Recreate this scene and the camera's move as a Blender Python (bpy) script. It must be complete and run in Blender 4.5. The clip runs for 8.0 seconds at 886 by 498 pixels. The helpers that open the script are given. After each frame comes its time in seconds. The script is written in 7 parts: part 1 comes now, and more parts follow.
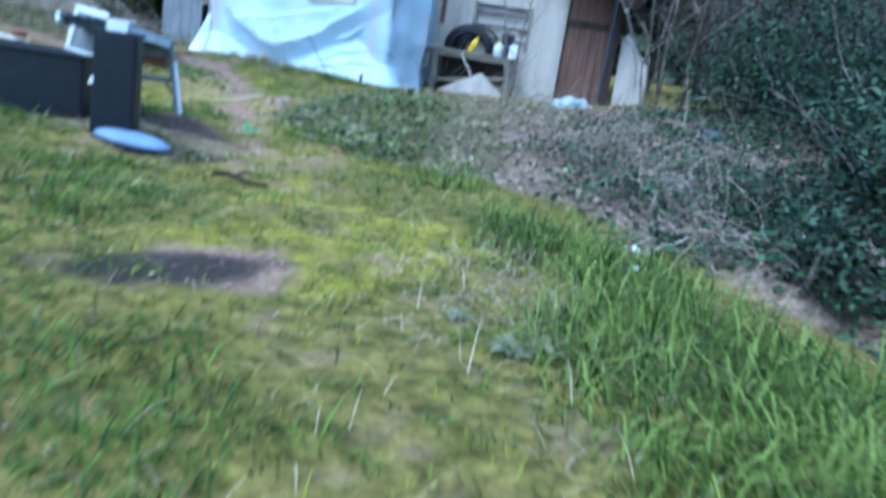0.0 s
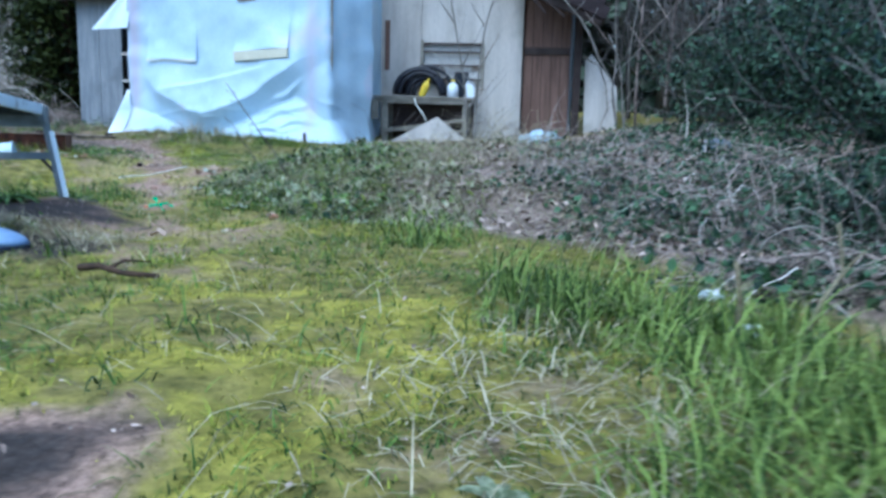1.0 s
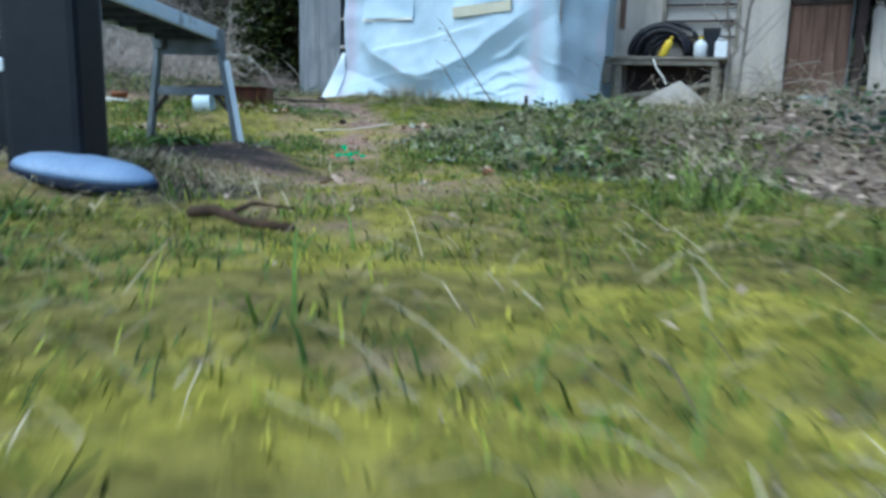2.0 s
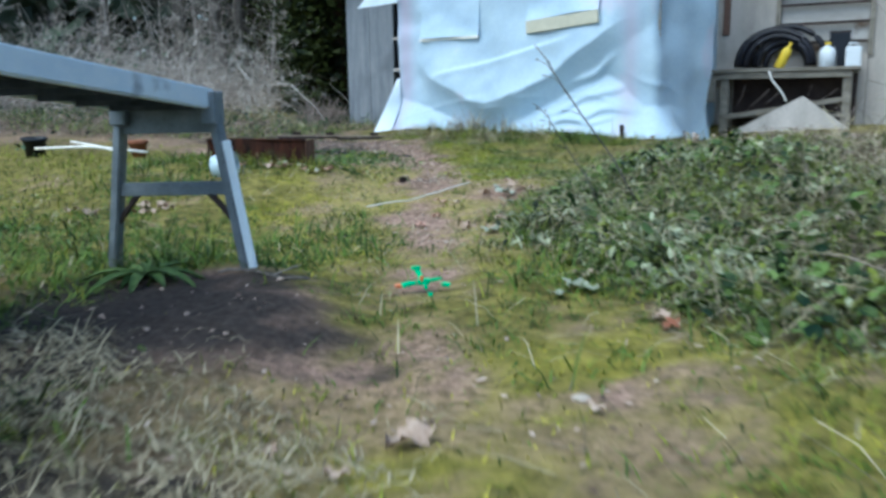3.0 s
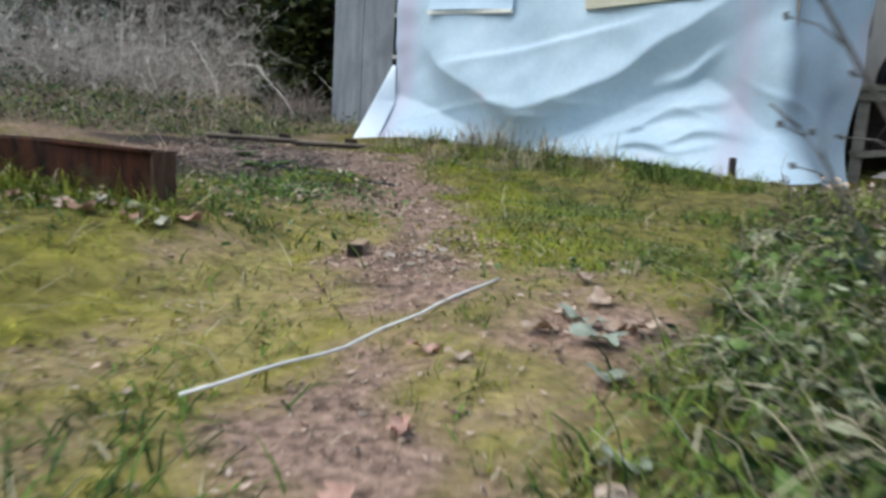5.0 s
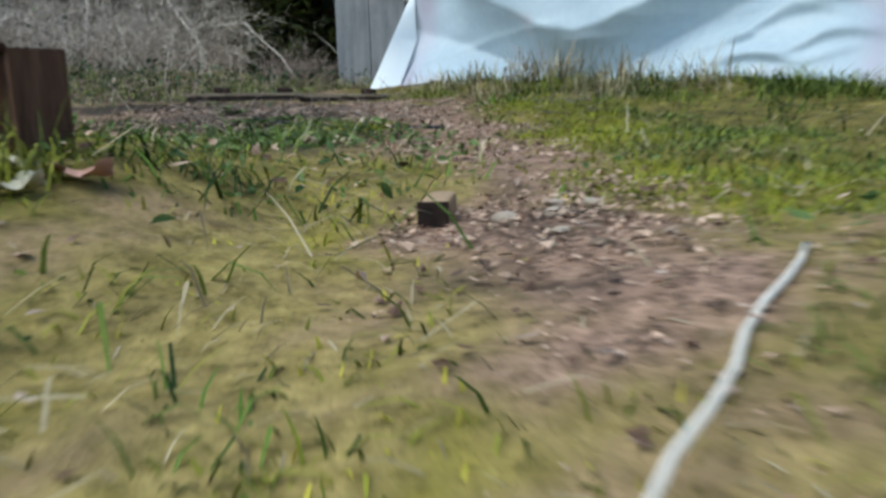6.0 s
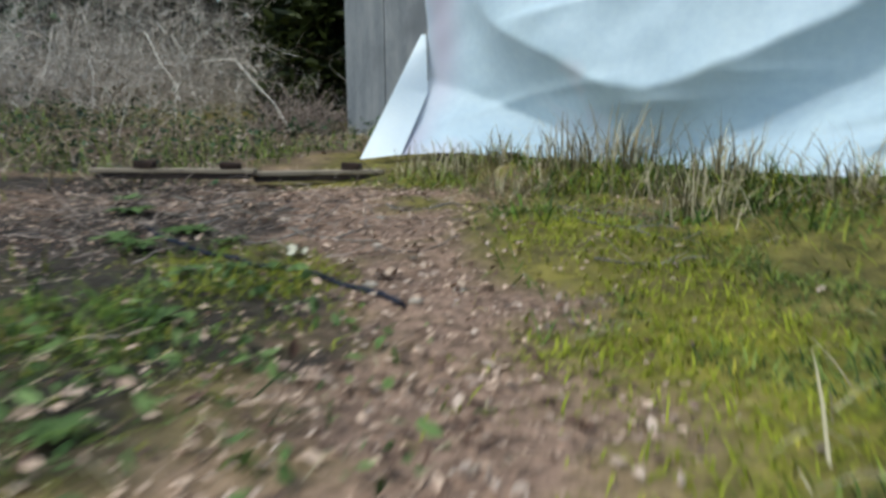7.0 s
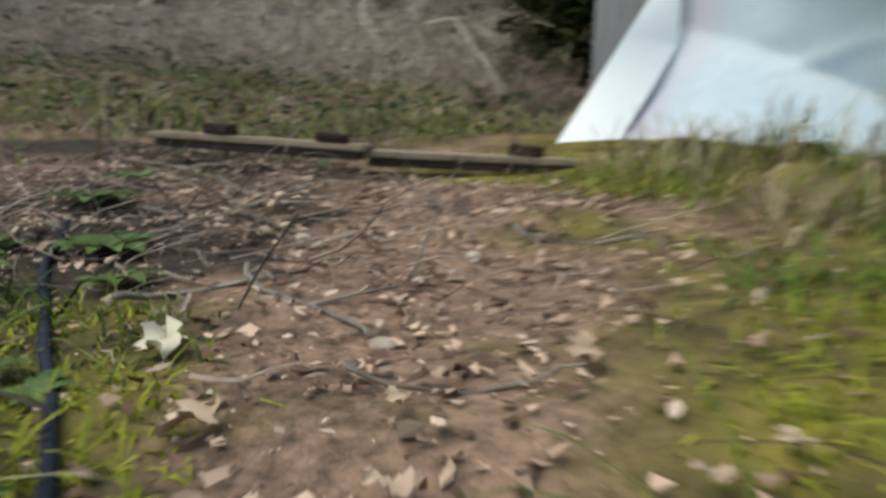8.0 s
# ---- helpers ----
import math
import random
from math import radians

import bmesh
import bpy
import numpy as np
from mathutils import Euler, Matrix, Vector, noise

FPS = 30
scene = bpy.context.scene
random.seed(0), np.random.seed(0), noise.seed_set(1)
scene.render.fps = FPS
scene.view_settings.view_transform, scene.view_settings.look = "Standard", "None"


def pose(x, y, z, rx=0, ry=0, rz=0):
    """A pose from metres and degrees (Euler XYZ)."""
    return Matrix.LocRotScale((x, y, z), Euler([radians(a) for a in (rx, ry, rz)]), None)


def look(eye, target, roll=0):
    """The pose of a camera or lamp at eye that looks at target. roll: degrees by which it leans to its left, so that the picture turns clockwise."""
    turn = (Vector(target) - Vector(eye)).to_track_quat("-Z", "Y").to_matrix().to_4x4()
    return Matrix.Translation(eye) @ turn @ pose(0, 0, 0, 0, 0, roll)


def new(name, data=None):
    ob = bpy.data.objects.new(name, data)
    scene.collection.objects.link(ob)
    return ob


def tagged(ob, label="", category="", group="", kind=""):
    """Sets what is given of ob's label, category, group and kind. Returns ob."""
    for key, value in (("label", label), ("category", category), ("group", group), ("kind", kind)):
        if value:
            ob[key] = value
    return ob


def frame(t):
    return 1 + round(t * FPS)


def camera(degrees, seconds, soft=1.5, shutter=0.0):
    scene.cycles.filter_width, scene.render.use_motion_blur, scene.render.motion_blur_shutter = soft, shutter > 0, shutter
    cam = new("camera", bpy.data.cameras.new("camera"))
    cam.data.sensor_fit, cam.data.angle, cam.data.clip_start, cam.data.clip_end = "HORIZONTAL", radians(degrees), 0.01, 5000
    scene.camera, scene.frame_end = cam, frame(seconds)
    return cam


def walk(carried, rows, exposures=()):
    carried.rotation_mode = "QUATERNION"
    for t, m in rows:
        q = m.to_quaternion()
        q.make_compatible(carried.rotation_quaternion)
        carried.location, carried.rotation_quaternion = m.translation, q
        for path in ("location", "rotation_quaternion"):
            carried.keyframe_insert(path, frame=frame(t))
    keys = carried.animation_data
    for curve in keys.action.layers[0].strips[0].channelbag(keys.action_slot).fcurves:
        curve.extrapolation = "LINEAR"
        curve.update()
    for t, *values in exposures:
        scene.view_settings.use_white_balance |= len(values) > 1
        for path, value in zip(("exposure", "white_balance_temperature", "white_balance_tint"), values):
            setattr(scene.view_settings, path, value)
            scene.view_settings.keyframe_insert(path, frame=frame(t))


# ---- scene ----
# ---- camera and walk ----
cam = camera(57.0, 8.0, soft=3.1, shutter=0.45)
PATH = [
    (0, (0.086, 0.381, 0.905), (0.067, 2.127, 0.47), 9),
    (0.5, (0.079, 1.259, 0.753), (0.092, 3.042, 0.51), 3.2),
    (1, (0.009, 2.036, 0.596), (0.041, 3.81, 0.293), 1.6),
    (1.5, (-0.088, 2.758, 0.283), (-0.211, 4.522, -0.056), 3.4),
    (1.7, (-0.118, 3.022, 0.172), (-0.471, 4.75, -0.185), 3.9),
    (2.8, (-0.923, 5.029, 0.5), (-1.407, 6.733, 0.176), -0.8),
    (3, (-1.029, 5.327, 0.506), (-1.572, 7.012, 0.179), -0.9),
    (3.5, (-1.321, 6.204, 0.647), (-1.879, 7.884, 0.324), -0.4),
    (4, (-1.612, 7.035, 0.536), (-2.165, 8.724, 0.247), -1.3),
    (4.5, (-1.843, 7.821, 0.464), (-2.382, 9.512, 0.161), -0.7),
    (5, (-2.029, 8.525, 0.44), (-2.577, 10.21, 0.125), 3.4),
    (5.2, (-2.164, 8.844, 0.388), (-2.714, 10.528, 0.072), 4.3),
    (6.3, (-2.915, 10.251, 0.103), (-3.526, 11.902, -0.268), -4),
    (6.5, (-2.999, 10.606, 0.171), (-3.648, 12.248, -0.177), -4),
    (7, (-3.114, 11.529, 0.376), (-3.787, 13.168, 0.06), -0.5),
    (7.5, (-3.268, 12.407, 0.396), (-4.027, 14.008, 0.083), 3.4),
    (8, (-3.597, 13.117, 0.229), (-4.775, 14.436, -0.104), 1.7),
]
EXPOSURES = [(0.0, 1.0, 4450, -3), (0.5, 0.93, 4350, -2), (1.0, 0.85, 4650, -2), (1.7, 0.58, 5100, -6), (3.0, 0.63, 5300, -5), (4.5, 0.5, 5950, 0), (5.2, 0.39, 6050, 1), (6.5, 0.26, 6150, -4), (7.2, 0.35, 6250, -3), (7.5, 0.36, 6350, -1), (8.0, 0.35, 7100, -1)]
walk(cam, [(t, look(eye, target, roll)) for t, eye, target, roll in PATH], EXPOSURES)

# ---- light ----
world = bpy.data.worlds.new("sky")
scene.world = world
world.use_nodes = True
sky = world.node_tree.nodes.new("ShaderNodeTexSky")
sky.sky_type, sky.sun_disc = "NISHITA", False
sky.sun_elevation, sky.sun_rotation = radians(58), radians(215)
sky.air_density, sky.dust_density, sky.ozone_density = 1.0, 2.5, 1.5
world.node_tree.links.new(sky.outputs[0], world.node_tree.nodes["Background"].inputs[0])
world.node_tree.nodes["Background"].inputs[1].default_value = 0.145
sun = new("sun", bpy.data.lights.new("sun", "SUN"))
sun.data.energy, sun.data.angle, sun.data.color = 1.5, radians(60), (1.0, 0.96, 0.9)
sun.matrix_world = look((-9, 0, 20), (-2, 10, 0))


# ---- materials ----
def mat(name, dark, light, scale=6.0, rough=0.75, metal=0.0, bump=0.25, fine=60.0, island=0.0, stretch=(1, 1, 1), leafy=0.0, spots=None, sheen=0.3, band=None):
    """A surface of two mixed colours at two scales, with relief; island varies it from piece to piece; spots adds stains of a third colour, band a tint where the mesh says so."""
    m = bpy.data.materials.new(name)
    m.use_nodes = True
    N, L = m.node_tree.nodes, m.node_tree.links
    b = N["Principled BSDF"]
    co = N.new("ShaderNodeTexCoord")
    mp = N.new("ShaderNodeMapping")
    mp.inputs["Scale"].default_value = stretch
    L.new(co.outputs["Object"], mp.inputs[0])
    big = N.new("ShaderNodeTexNoise")
    big.inputs["Scale"].default_value, big.inputs["Detail"].default_value = scale, 5
    small = N.new("ShaderNodeTexNoise")
    small.inputs["Scale"].default_value, small.inputs["Detail"].default_value = fine, 4
    for n in (big, small):
        L.new(mp.outputs[0], n.inputs["Vector"])
    mixf = N.new("ShaderNodeMath")
    mixf.operation = "MULTIPLY_ADD"
    L.new(small.outputs[0], mixf.inputs[0])
    mixf.inputs[1].default_value = 0.5
    add = N.new("ShaderNodeMath")
    add.operation = "MULTIPLY_ADD"
    L.new(big.outputs[0], add.inputs[0])
    add.inputs[1].default_value, add.inputs[2].default_value = 0.9, -0.2
    L.new(add.outputs[0], mixf.inputs[2])
    value = mixf.outputs[0]
    if island:
        geo = N.new("ShaderNodeNewGeometry")
        isl = N.new("ShaderNodeMath")
        isl.operation = "MULTIPLY_ADD"
        L.new(geo.outputs["Random Per Island"], isl.inputs[0])
        isl.inputs[1].default_value = island
        half = N.new("ShaderNodeMath")
        half.operation = "ADD"
        half.inputs[1].default_value = -island / 2
        L.new(value, half.inputs[0])
        L.new(half.outputs[0], isl.inputs[2])
        value = isl.outputs[0]
    ramp = N.new("ShaderNodeValToRGB")
    ramp.color_ramp.elements[0].position, ramp.color_ramp.elements[1].position = 0.25, 0.75
    ramp.color_ramp.elements[0].color, ramp.color_ramp.elements[1].color = (*dark, 1), (*light, 1)
    L.new(value, ramp.inputs[0])
    colour = ramp.outputs[0]
    if spots:
        st = N.new("ShaderNodeTexNoise")
        st.inputs["Scale"].default_value, st.inputs["Detail"].default_value = spots[1], 6
        L.new(co.outputs["Object"], st.inputs["Vector"])
        sr = N.new("ShaderNodeMapRange")
        sr.inputs["From Min"].default_value, sr.inputs["From Max"].default_value = spots[2], spots[2] + 0.12
        L.new(st.outputs[0], sr.inputs["Value"])
        mx = N.new("ShaderNodeMix")
        mx.data_type = "RGBA"
        L.new(sr.outputs[0], mx.inputs["Factor"])
        L.new(colour, mx.inputs["A"])
        mx.inputs["B"].default_value = (*spots[0], 1)
        colour = mx.outputs["Result"]
    if band:
        at = N.new("ShaderNodeAttribute")
        at.attribute_name = band[0]
        bx = N.new("ShaderNodeMix")
        bx.data_type = "RGBA"
        L.new(at.outputs["Fac"], bx.inputs["Factor"])
        L.new(colour, bx.inputs["A"])
        bx.inputs["B"].default_value = (*band[1], 1)
        colour = bx.outputs["Result"]
    L.new(colour, b.inputs["Base Color"])
    b.inputs["Roughness"].default_value, b.inputs["Metallic"].default_value = rough, metal
    b.inputs["Specular IOR Level"].default_value = sheen
    if bump:
        bn = N.new("ShaderNodeBump")
        bn.inputs["Strength"].default_value, bn.inputs["Distance"].default_value = bump, 0.01
        L.new(value if not island else mixf.outputs[0], bn.inputs["Height"])
        L.new(bn.outputs[0], b.inputs["Normal"])
    if leafy:
        tr = N.new("ShaderNodeBsdfTranslucent")
        L.new(colour, tr.inputs["Color"])
        ms = N.new("ShaderNodeMixShader")
        ms.inputs[0].default_value = leafy
        L.new(b.outputs[0], ms.inputs[1])
        L.new(tr.outputs[0], ms.inputs[2])
        L.new(ms.outputs[0], N["Material Output"].inputs["Surface"])
    return m


M_grass = mat("grass", (0.045, 0.064, 0.007), (0.305, 0.325, 0.042), 3, 0.55, bump=0, island=0.8, leafy=0.14, sheen=0.18)
M_lush = mat("lush_grass", (0.014, 0.036, 0.004), (0.14, 0.22, 0.034), 3, 0.5, bump=0, island=0.8, leafy=0.14, sheen=0.18)
M_rank = mat("rank_grass_blades", (0.028, 0.054, 0.008), (0.25, 0.32, 0.07), 3, 0.5, bump=0, island=0.8, leafy=0.14, sheen=0.18)
M_straw = mat("dry_grass", (0.13, 0.105, 0.06), (0.52, 0.45, 0.3), 4, 0.8, bump=0, island=0.9, leafy=0.1, sheen=0.2)
M_moss = mat("moss_tufts", (0.12, 0.125, 0.02), (0.53, 0.475, 0.07), 5, 0.9, bump=0, island=0.7, leafy=0.1)
M_weed = mat("weed_leaves", (0.009, 0.02, 0.004), (0.23, 0.27, 0.045), 4, 0.45, bump=0, island=0.9, leafy=0.1, sheen=0.2)
M_broad = mat("broad_weed_leaf", (0.008, 0.024, 0.005), (0.15, 0.225, 0.055), 6, 0.45, bump=0, island=0.9, leafy=0.1, sheen=0.25)
M_leafgreen = mat("fresh_weed_leaf", (0.045, 0.085, 0.022), (0.2, 0.29, 0.095), 9, 0.5, bump=0.1, island=0.6, leafy=0.15, sheen=0.2)
# silver-leaved weeds; also the highlights of lit blades, put into the colour
M_silver = mat("lit_silvery_leaf", (0.09, 0.11, 0.05), (0.48, 0.5, 0.33), 9, 0.6, bump=0.1, island=0.6, leafy=0.1, sheen=0.2)
M_ivy = mat("ivy_leaves", (0.01, 0.022, 0.013), (0.075, 0.135, 0.06), 4, 0.4, bump=0, island=0.9, leafy=0.1, sheen=0.2)
M_litter = mat("dead_leaves", (0.1, 0.066, 0.05), (0.58, 0.45, 0.37), 8, 0.85, bump=0.2, island=0.9)
M_leafpale = mat("pale_fallen_leaf", (0.3, 0.2, 0.14), (0.62, 0.49, 0.39), 9, 0.85, bump=0.2, island=0.5)
M_leafgrey = mat("grey_green_dead_leaf", (0.2, 0.22, 0.16), (0.46, 0.48, 0.38), 9, 0.8, bump=0.2, island=0.4)
M_leafpink = mat("russet_fallen_leaf", (0.34, 0.17, 0.12), (0.62, 0.4, 0.32), 9, 0.85, bump=0.2, island=0.5)
M_chips = mat("wood_chips", (0.12, 0.07, 0.05), (0.62, 0.45, 0.345), 8, 0.85, bump=0.2, island=1.0)
M_twig = mat("bare_twigs", (0.055, 0.04, 0.034), (0.45, 0.36, 0.31), 5, 0.85, bump=0.1, island=0.8)
M_twigpale = mat("pale_bramble", (0.12, 0.105, 0.09), (0.43, 0.38, 0.34), 5, 0.85, bump=0.1, island=0.8)
M_thicket = mat("grey_bramble", (0.25, 0.22, 0.195), (0.7, 0.64, 0.58), 3, 0.85, bump=0.1, island=0.8)
M_brush = mat("pale_brush_stems", (0.2, 0.16, 0.135), (0.56, 0.47, 0.41), 3, 0.85, bump=0.1, island=0.8)
M_shrub = mat("evergreen_leaves", (0.005, 0.012, 0.008), (0.07, 0.115, 0.066), 2, 0.35, bump=0, island=1.0, leafy=0.1, sheen=0.2)
M_conifer = mat("conifer_sprays", (0.005, 0.012, 0.002), (0.055, 0.07, 0.014), 2, 0.6, bump=0, island=0.9, leafy=0.1)
M_far = mat("shaded_woodland", (0.008, 0.016, 0.01), (0.075, 0.1, 0.065), 1, 0.7, bump=0, island=0.9)
# hedge leaves paled to grey to paint in the haze over the background
M_hedge = mat("hazy_hedge", (0.035, 0.042, 0.036), (0.19, 0.205, 0.18), 1, 0.8, bump=0, island=0.9)
M_cedar = mat("brown_cedar_bark", (0.02, 0.012, 0.007), (0.085, 0.05, 0.03), 7, 0.9, bump=0.8, fine=40, stretch=(3, 3, 0.3))
M_bark = mat("bark", (0.04, 0.034, 0.03), (0.17, 0.15, 0.135), 9, 0.9, bump=0.8, fine=40, stretch=(1, 1, 0.25))
M_tarp = mat("white_plastic_sheet", (0.52, 0.66, 0.8), (0.66, 0.8, 0.91), 2.2, 0.42, bump=0.05, fine=25, leafy=0.25, sheen=0.5, spots=((0.72, 0.7, 0.82), 1.1, 0.58), band=("post_shade", (0.6, 0.56, 0.7)))
M_tarpbright = mat("fresh_white_plastic", (0.7, 0.79, 0.89), (0.8, 0.87, 0.93), 3, 0.35, bump=0.05, leafy=0.15, sheen=0.5)
M_beige = mat("cream_board", (0.5, 0.47, 0.36), (0.66, 0.62, 0.5), 6, 0.8)
M_greyply = mat("weathered_plywood", (0.15, 0.165, 0.19), (0.3, 0.31, 0.33), 2.5, 0.85, fine=30, stretch=(4, 4, 0.5), bump=0.3, spots=((0.16, 0.17, 0.19), 1.3, 0.6))
M_paleply = mat("pale_wall_sheeting", (0.34, 0.305, 0.27), (0.56, 0.51, 0.465), 1.6, 0.8, fine=24, stretch=(3, 3, 0.5), spots=((0.28, 0.26, 0.22), 0.9, 0.58))
M_siding = mat("pale_painted_siding", (0.36, 0.33, 0.3), (0.6, 0.57, 0.54), 2, 0.8, fine=40, stretch=(0.5, 3, 3), spots=((0.2, 0.14, 0.1), 2.5, 0.6))
M_brown = mat("brown_boards", (0.075, 0.042, 0.03), (0.2, 0.12, 0.09), 3, 0.8, fine=40, stretch=(5, 5, 0.4), bump=0.4)
M_darkwood = mat("dark_weathered_timber", (0.02, 0.014, 0.012), (0.07, 0.05, 0.045), 4, 0.85, bump=0.4)
M_blackwood = mat("wet_black_end_grain", (0.008, 0.005, 0.004), (0.028, 0.016, 0.012), 30, 0.8, bump=0.5)
M_eavewood = mat("dark_brown_fascia", (0.014, 0.009, 0.01), (0.04, 0.027, 0.028), 3, 0.85, fine=40, stretch=(1, 4, 4), bump=0.5)
M_bench = mat("bench_timber", (0.14, 0.12, 0.095), (0.32, 0.29, 0.24), 4, 0.8, fine=45, stretch=(1, 4, 4), bump=0.4)
M_plank = mat("old_planks", (0.17, 0.135, 0.1), (0.36, 0.3, 0.23), 5, 0.85, fine=45, stretch=(0.5, 4, 4), bump=0.5)
M_timber = mat("fresh_timber", (0.3, 0.2, 0.12), (0.47, 0.34, 0.22), 7, 0.7, fine=50, stretch=(4, 0.6, 4))
# deck steel with the shade of the underside put into its colour
M_shadesteel = mat("shaded_deck_steel", (0.05, 0.06, 0.075), (0.12, 0.14, 0.17), 10, 0.6, 0.4)
M_alu = mat("worn_aluminium", (0.13, 0.15, 0.17), (0.26, 0.29, 0.32), 12, 0.5, 0.3, bump=0.1, fine=120)
# aluminium with the sky's reflection put in as pale blue-white colour
M_rail = mat("sky_bright_rail", (0.72, 0.82, 0.92), (0.86, 0.92, 0.97), 9, 0.3, bump=0.1, fine=90, spots=((0.4, 0.45, 0.5), 8, 0.62))
M_lime = mat("lime_green_grass", (0.11, 0.135, 0.006), (0.37, 0.4, 0.04), 3, 0.55, bump=0, island=0.5, leafy=0.16, sheen=0.15)
M_blackpl = mat("black_plastic", (0.006, 0.008, 0.014), (0.014, 0.017, 0.026), 9, 0.4, bump=0.1)
M_whitepl = mat("white_plastic", (0.66, 0.7, 0.74), (0.82, 0.85, 0.88), 7, 0.4, bump=0.05, spots=((0.45, 0.46, 0.42), 5, 0.64))
M_bucket = mat("pale_blue_white_plastic", (0.42, 0.54, 0.62), (0.66, 0.74, 0.78), 7, 0.45, bump=0.05, spots=((0.35, 0.37, 0.33), 5, 0.6))
M_bluepl = mat("faded_blue_plastic", (0.16, 0.23, 0.38), (0.27, 0.36, 0.52), 5, 0.45, bump=0.1)
M_navy = mat("dark_blue_rubber", (0.01, 0.013, 0.025), (0.026, 0.033, 0.055), 8, 0.8, sheen=0.15)
M_green = mat("bright_green_plastic", (0.02, 0.45, 0.16), (0.05, 0.65, 0.28), 8, 0.4, bump=0.05)
M_orange = mat("orange_plastic", (0.75, 0.16, 0.06), (0.85, 0.25, 0.1), 8, 0.4, bump=0.05)
M_yellow = mat("yellow_plastic", (0.72, 0.5, 0.03), (0.85, 0.65, 0.07), 8, 0.4, bump=0.05)
M_rust = mat("rusted_steel", (0.004, 0.003, 0.002), (0.085, 0.026, 0.013), 4, 0.9, 0.1, bump=0.6, fine=16, stretch=(7, 7, 0.35), spots=((0.055, 0.046, 0.02), 6, 0.57))
M_rustpale = mat("pale_flaking_rust", (0.05, 0.025, 0.016), (0.2, 0.11, 0.075), 6, 0.95, 0.05, bump=0.6, fine=30, stretch=(4, 4, 0.6))
M_darksoil = mat("dark_damp_soil", (0.012, 0.009, 0.007), (0.065, 0.05, 0.038), 20, 0.95, bump=0.7, spots=((0.12, 0.085, 0.06), 12, 0.58))
M_brick = mat("dark_fired_clay", (0.012, 0.008, 0.007), (0.045, 0.026, 0.021), 14, 0.9, bump=0.6)
M_terra = mat("terracotta", (0.2, 0.075, 0.04), (0.32, 0.13, 0.075), 9, 0.85)
M_stone = mat("pale_pebbles", (0.17, 0.13, 0.1), (0.5, 0.43, 0.36), 6, 0.8, island=0.9, bump=0.3)
M_rod = mat("weathered_white_rod", (0.8, 0.76, 0.69), (0.93, 0.9, 0.84), 20, 0.6)
M_barrel = mat("blue_grey_drum_plastic", (0.05, 0.07, 0.1), (0.12, 0.165, 0.22), 5, 0.5)
M_hose = mat("black_hose", (0.008, 0.008, 0.012), (0.03, 0.03, 0.04), 20, 0.45)

# the soil takes its kind (bare, mossy, litter) from the plan
M_soil = bpy.data.materials.new("garden_soil")
M_soil.use_nodes = True


def soil_nodes():
    N, L = M_soil.node_tree.nodes, M_soil.node_tree.links
    b = N["Principled BSDF"]
    co = N.new("ShaderNodeTexCoord")

    def two(dark, light, scale):
        n = N.new("ShaderNodeTexNoise")
        n.inputs["Scale"].default_value, n.inputs["Detail"].default_value, n.inputs["Roughness"].default_value = scale, 8, 0.7
        L.new(co.outputs["Object"], n.inputs["Vector"])
        r = N.new("ShaderNodeValToRGB")
        r.color_ramp.elements[0].position, r.color_ramp.elements[1].position = 0.35, 0.68
        r.color_ramp.elements[0].color, r.color_ramp.elements[1].color = (*dark, 1), (*light, 1)
        L.new(n.outputs[0], r.inputs[0])
        return r.outputs[0], n.outputs[0]

    turf, h = two((0.06, 0.056, 0.014), (0.33, 0.275, 0.075), 11)
    last = turf
    for name, dark, light, scale in (("moss", (0.12, 0.115, 0.018), (0.48, 0.415, 0.07), 9), ("dry", (0.17, 0.13, 0.05), (0.62, 0.48, 0.2), 24), ("bare", (0.13, 0.084, 0.06), (0.57, 0.375, 0.28), 30), ("litter", (0.06, 0.041, 0.033), (0.44, 0.335, 0.275), 18), ("damp_shade", (0.013, 0.012, 0.011), (0.068, 0.058, 0.053), 34)):
        c, _ = two(dark, light, scale)
        at = N.new("ShaderNodeAttribute")
        at.attribute_name = name
        mx = N.new("ShaderNodeMix")
        mx.data_type = "RGBA"
        L.new(at.outputs["Fac"], mx.inputs["Factor"])
        L.new(last, mx.inputs["A"])
        L.new(c, mx.inputs["B"])
        last = mx.outputs["Result"]
    L.new(last, b.inputs["Base Color"])
    b.inputs["Roughness"].default_value, b.inputs["Specular IOR Level"].default_value = 0.9, 0.15
    bn = N.new("ShaderNodeBump")
    bn.inputs["Strength"].default_value, bn.inputs["Distance"].default_value = 0.8, 0.03
    L.new(h, bn.inputs["Height"])
    L.new(bn.outputs[0], b.inputs["Normal"])


soil_nodes()

# ---- helpers of this scene ----
rng = np.random.default_rng(7)


def lattice(i, j, seed):
    n = (i * 374761393 + j * 668265263 + seed * 69069) & 0x7FFFFFFF
    n = ((n ^ (n >> 13)) * 1274126177) & 0x7FFFFFFF
    return (n ^ (n >> 16)) / 0x7FFFFFFF


def vnoise(x, y, size, seed=0):
    """Smooth noise from 0 to 1 with features of that size in metres."""
    x, y = np.asarray(x, float) / size, np.asarray(y, float) / size
    i, j = np.floor(x).astype(np.int64), np.floor(y).astype(np.int64)
    u, v = x - i, y - j
    u, v = u * u * (3 - 2 * u), v * v * (3 - 2 * v)
    a = lattice(i, j, seed) * (1 - u) + lattice(i + 1, j, seed) * u
    b = lattice(i, j + 1, seed) * (1 - u) + lattice(i + 1, j + 1, seed) * u
    return a * (1 - v) + b * v


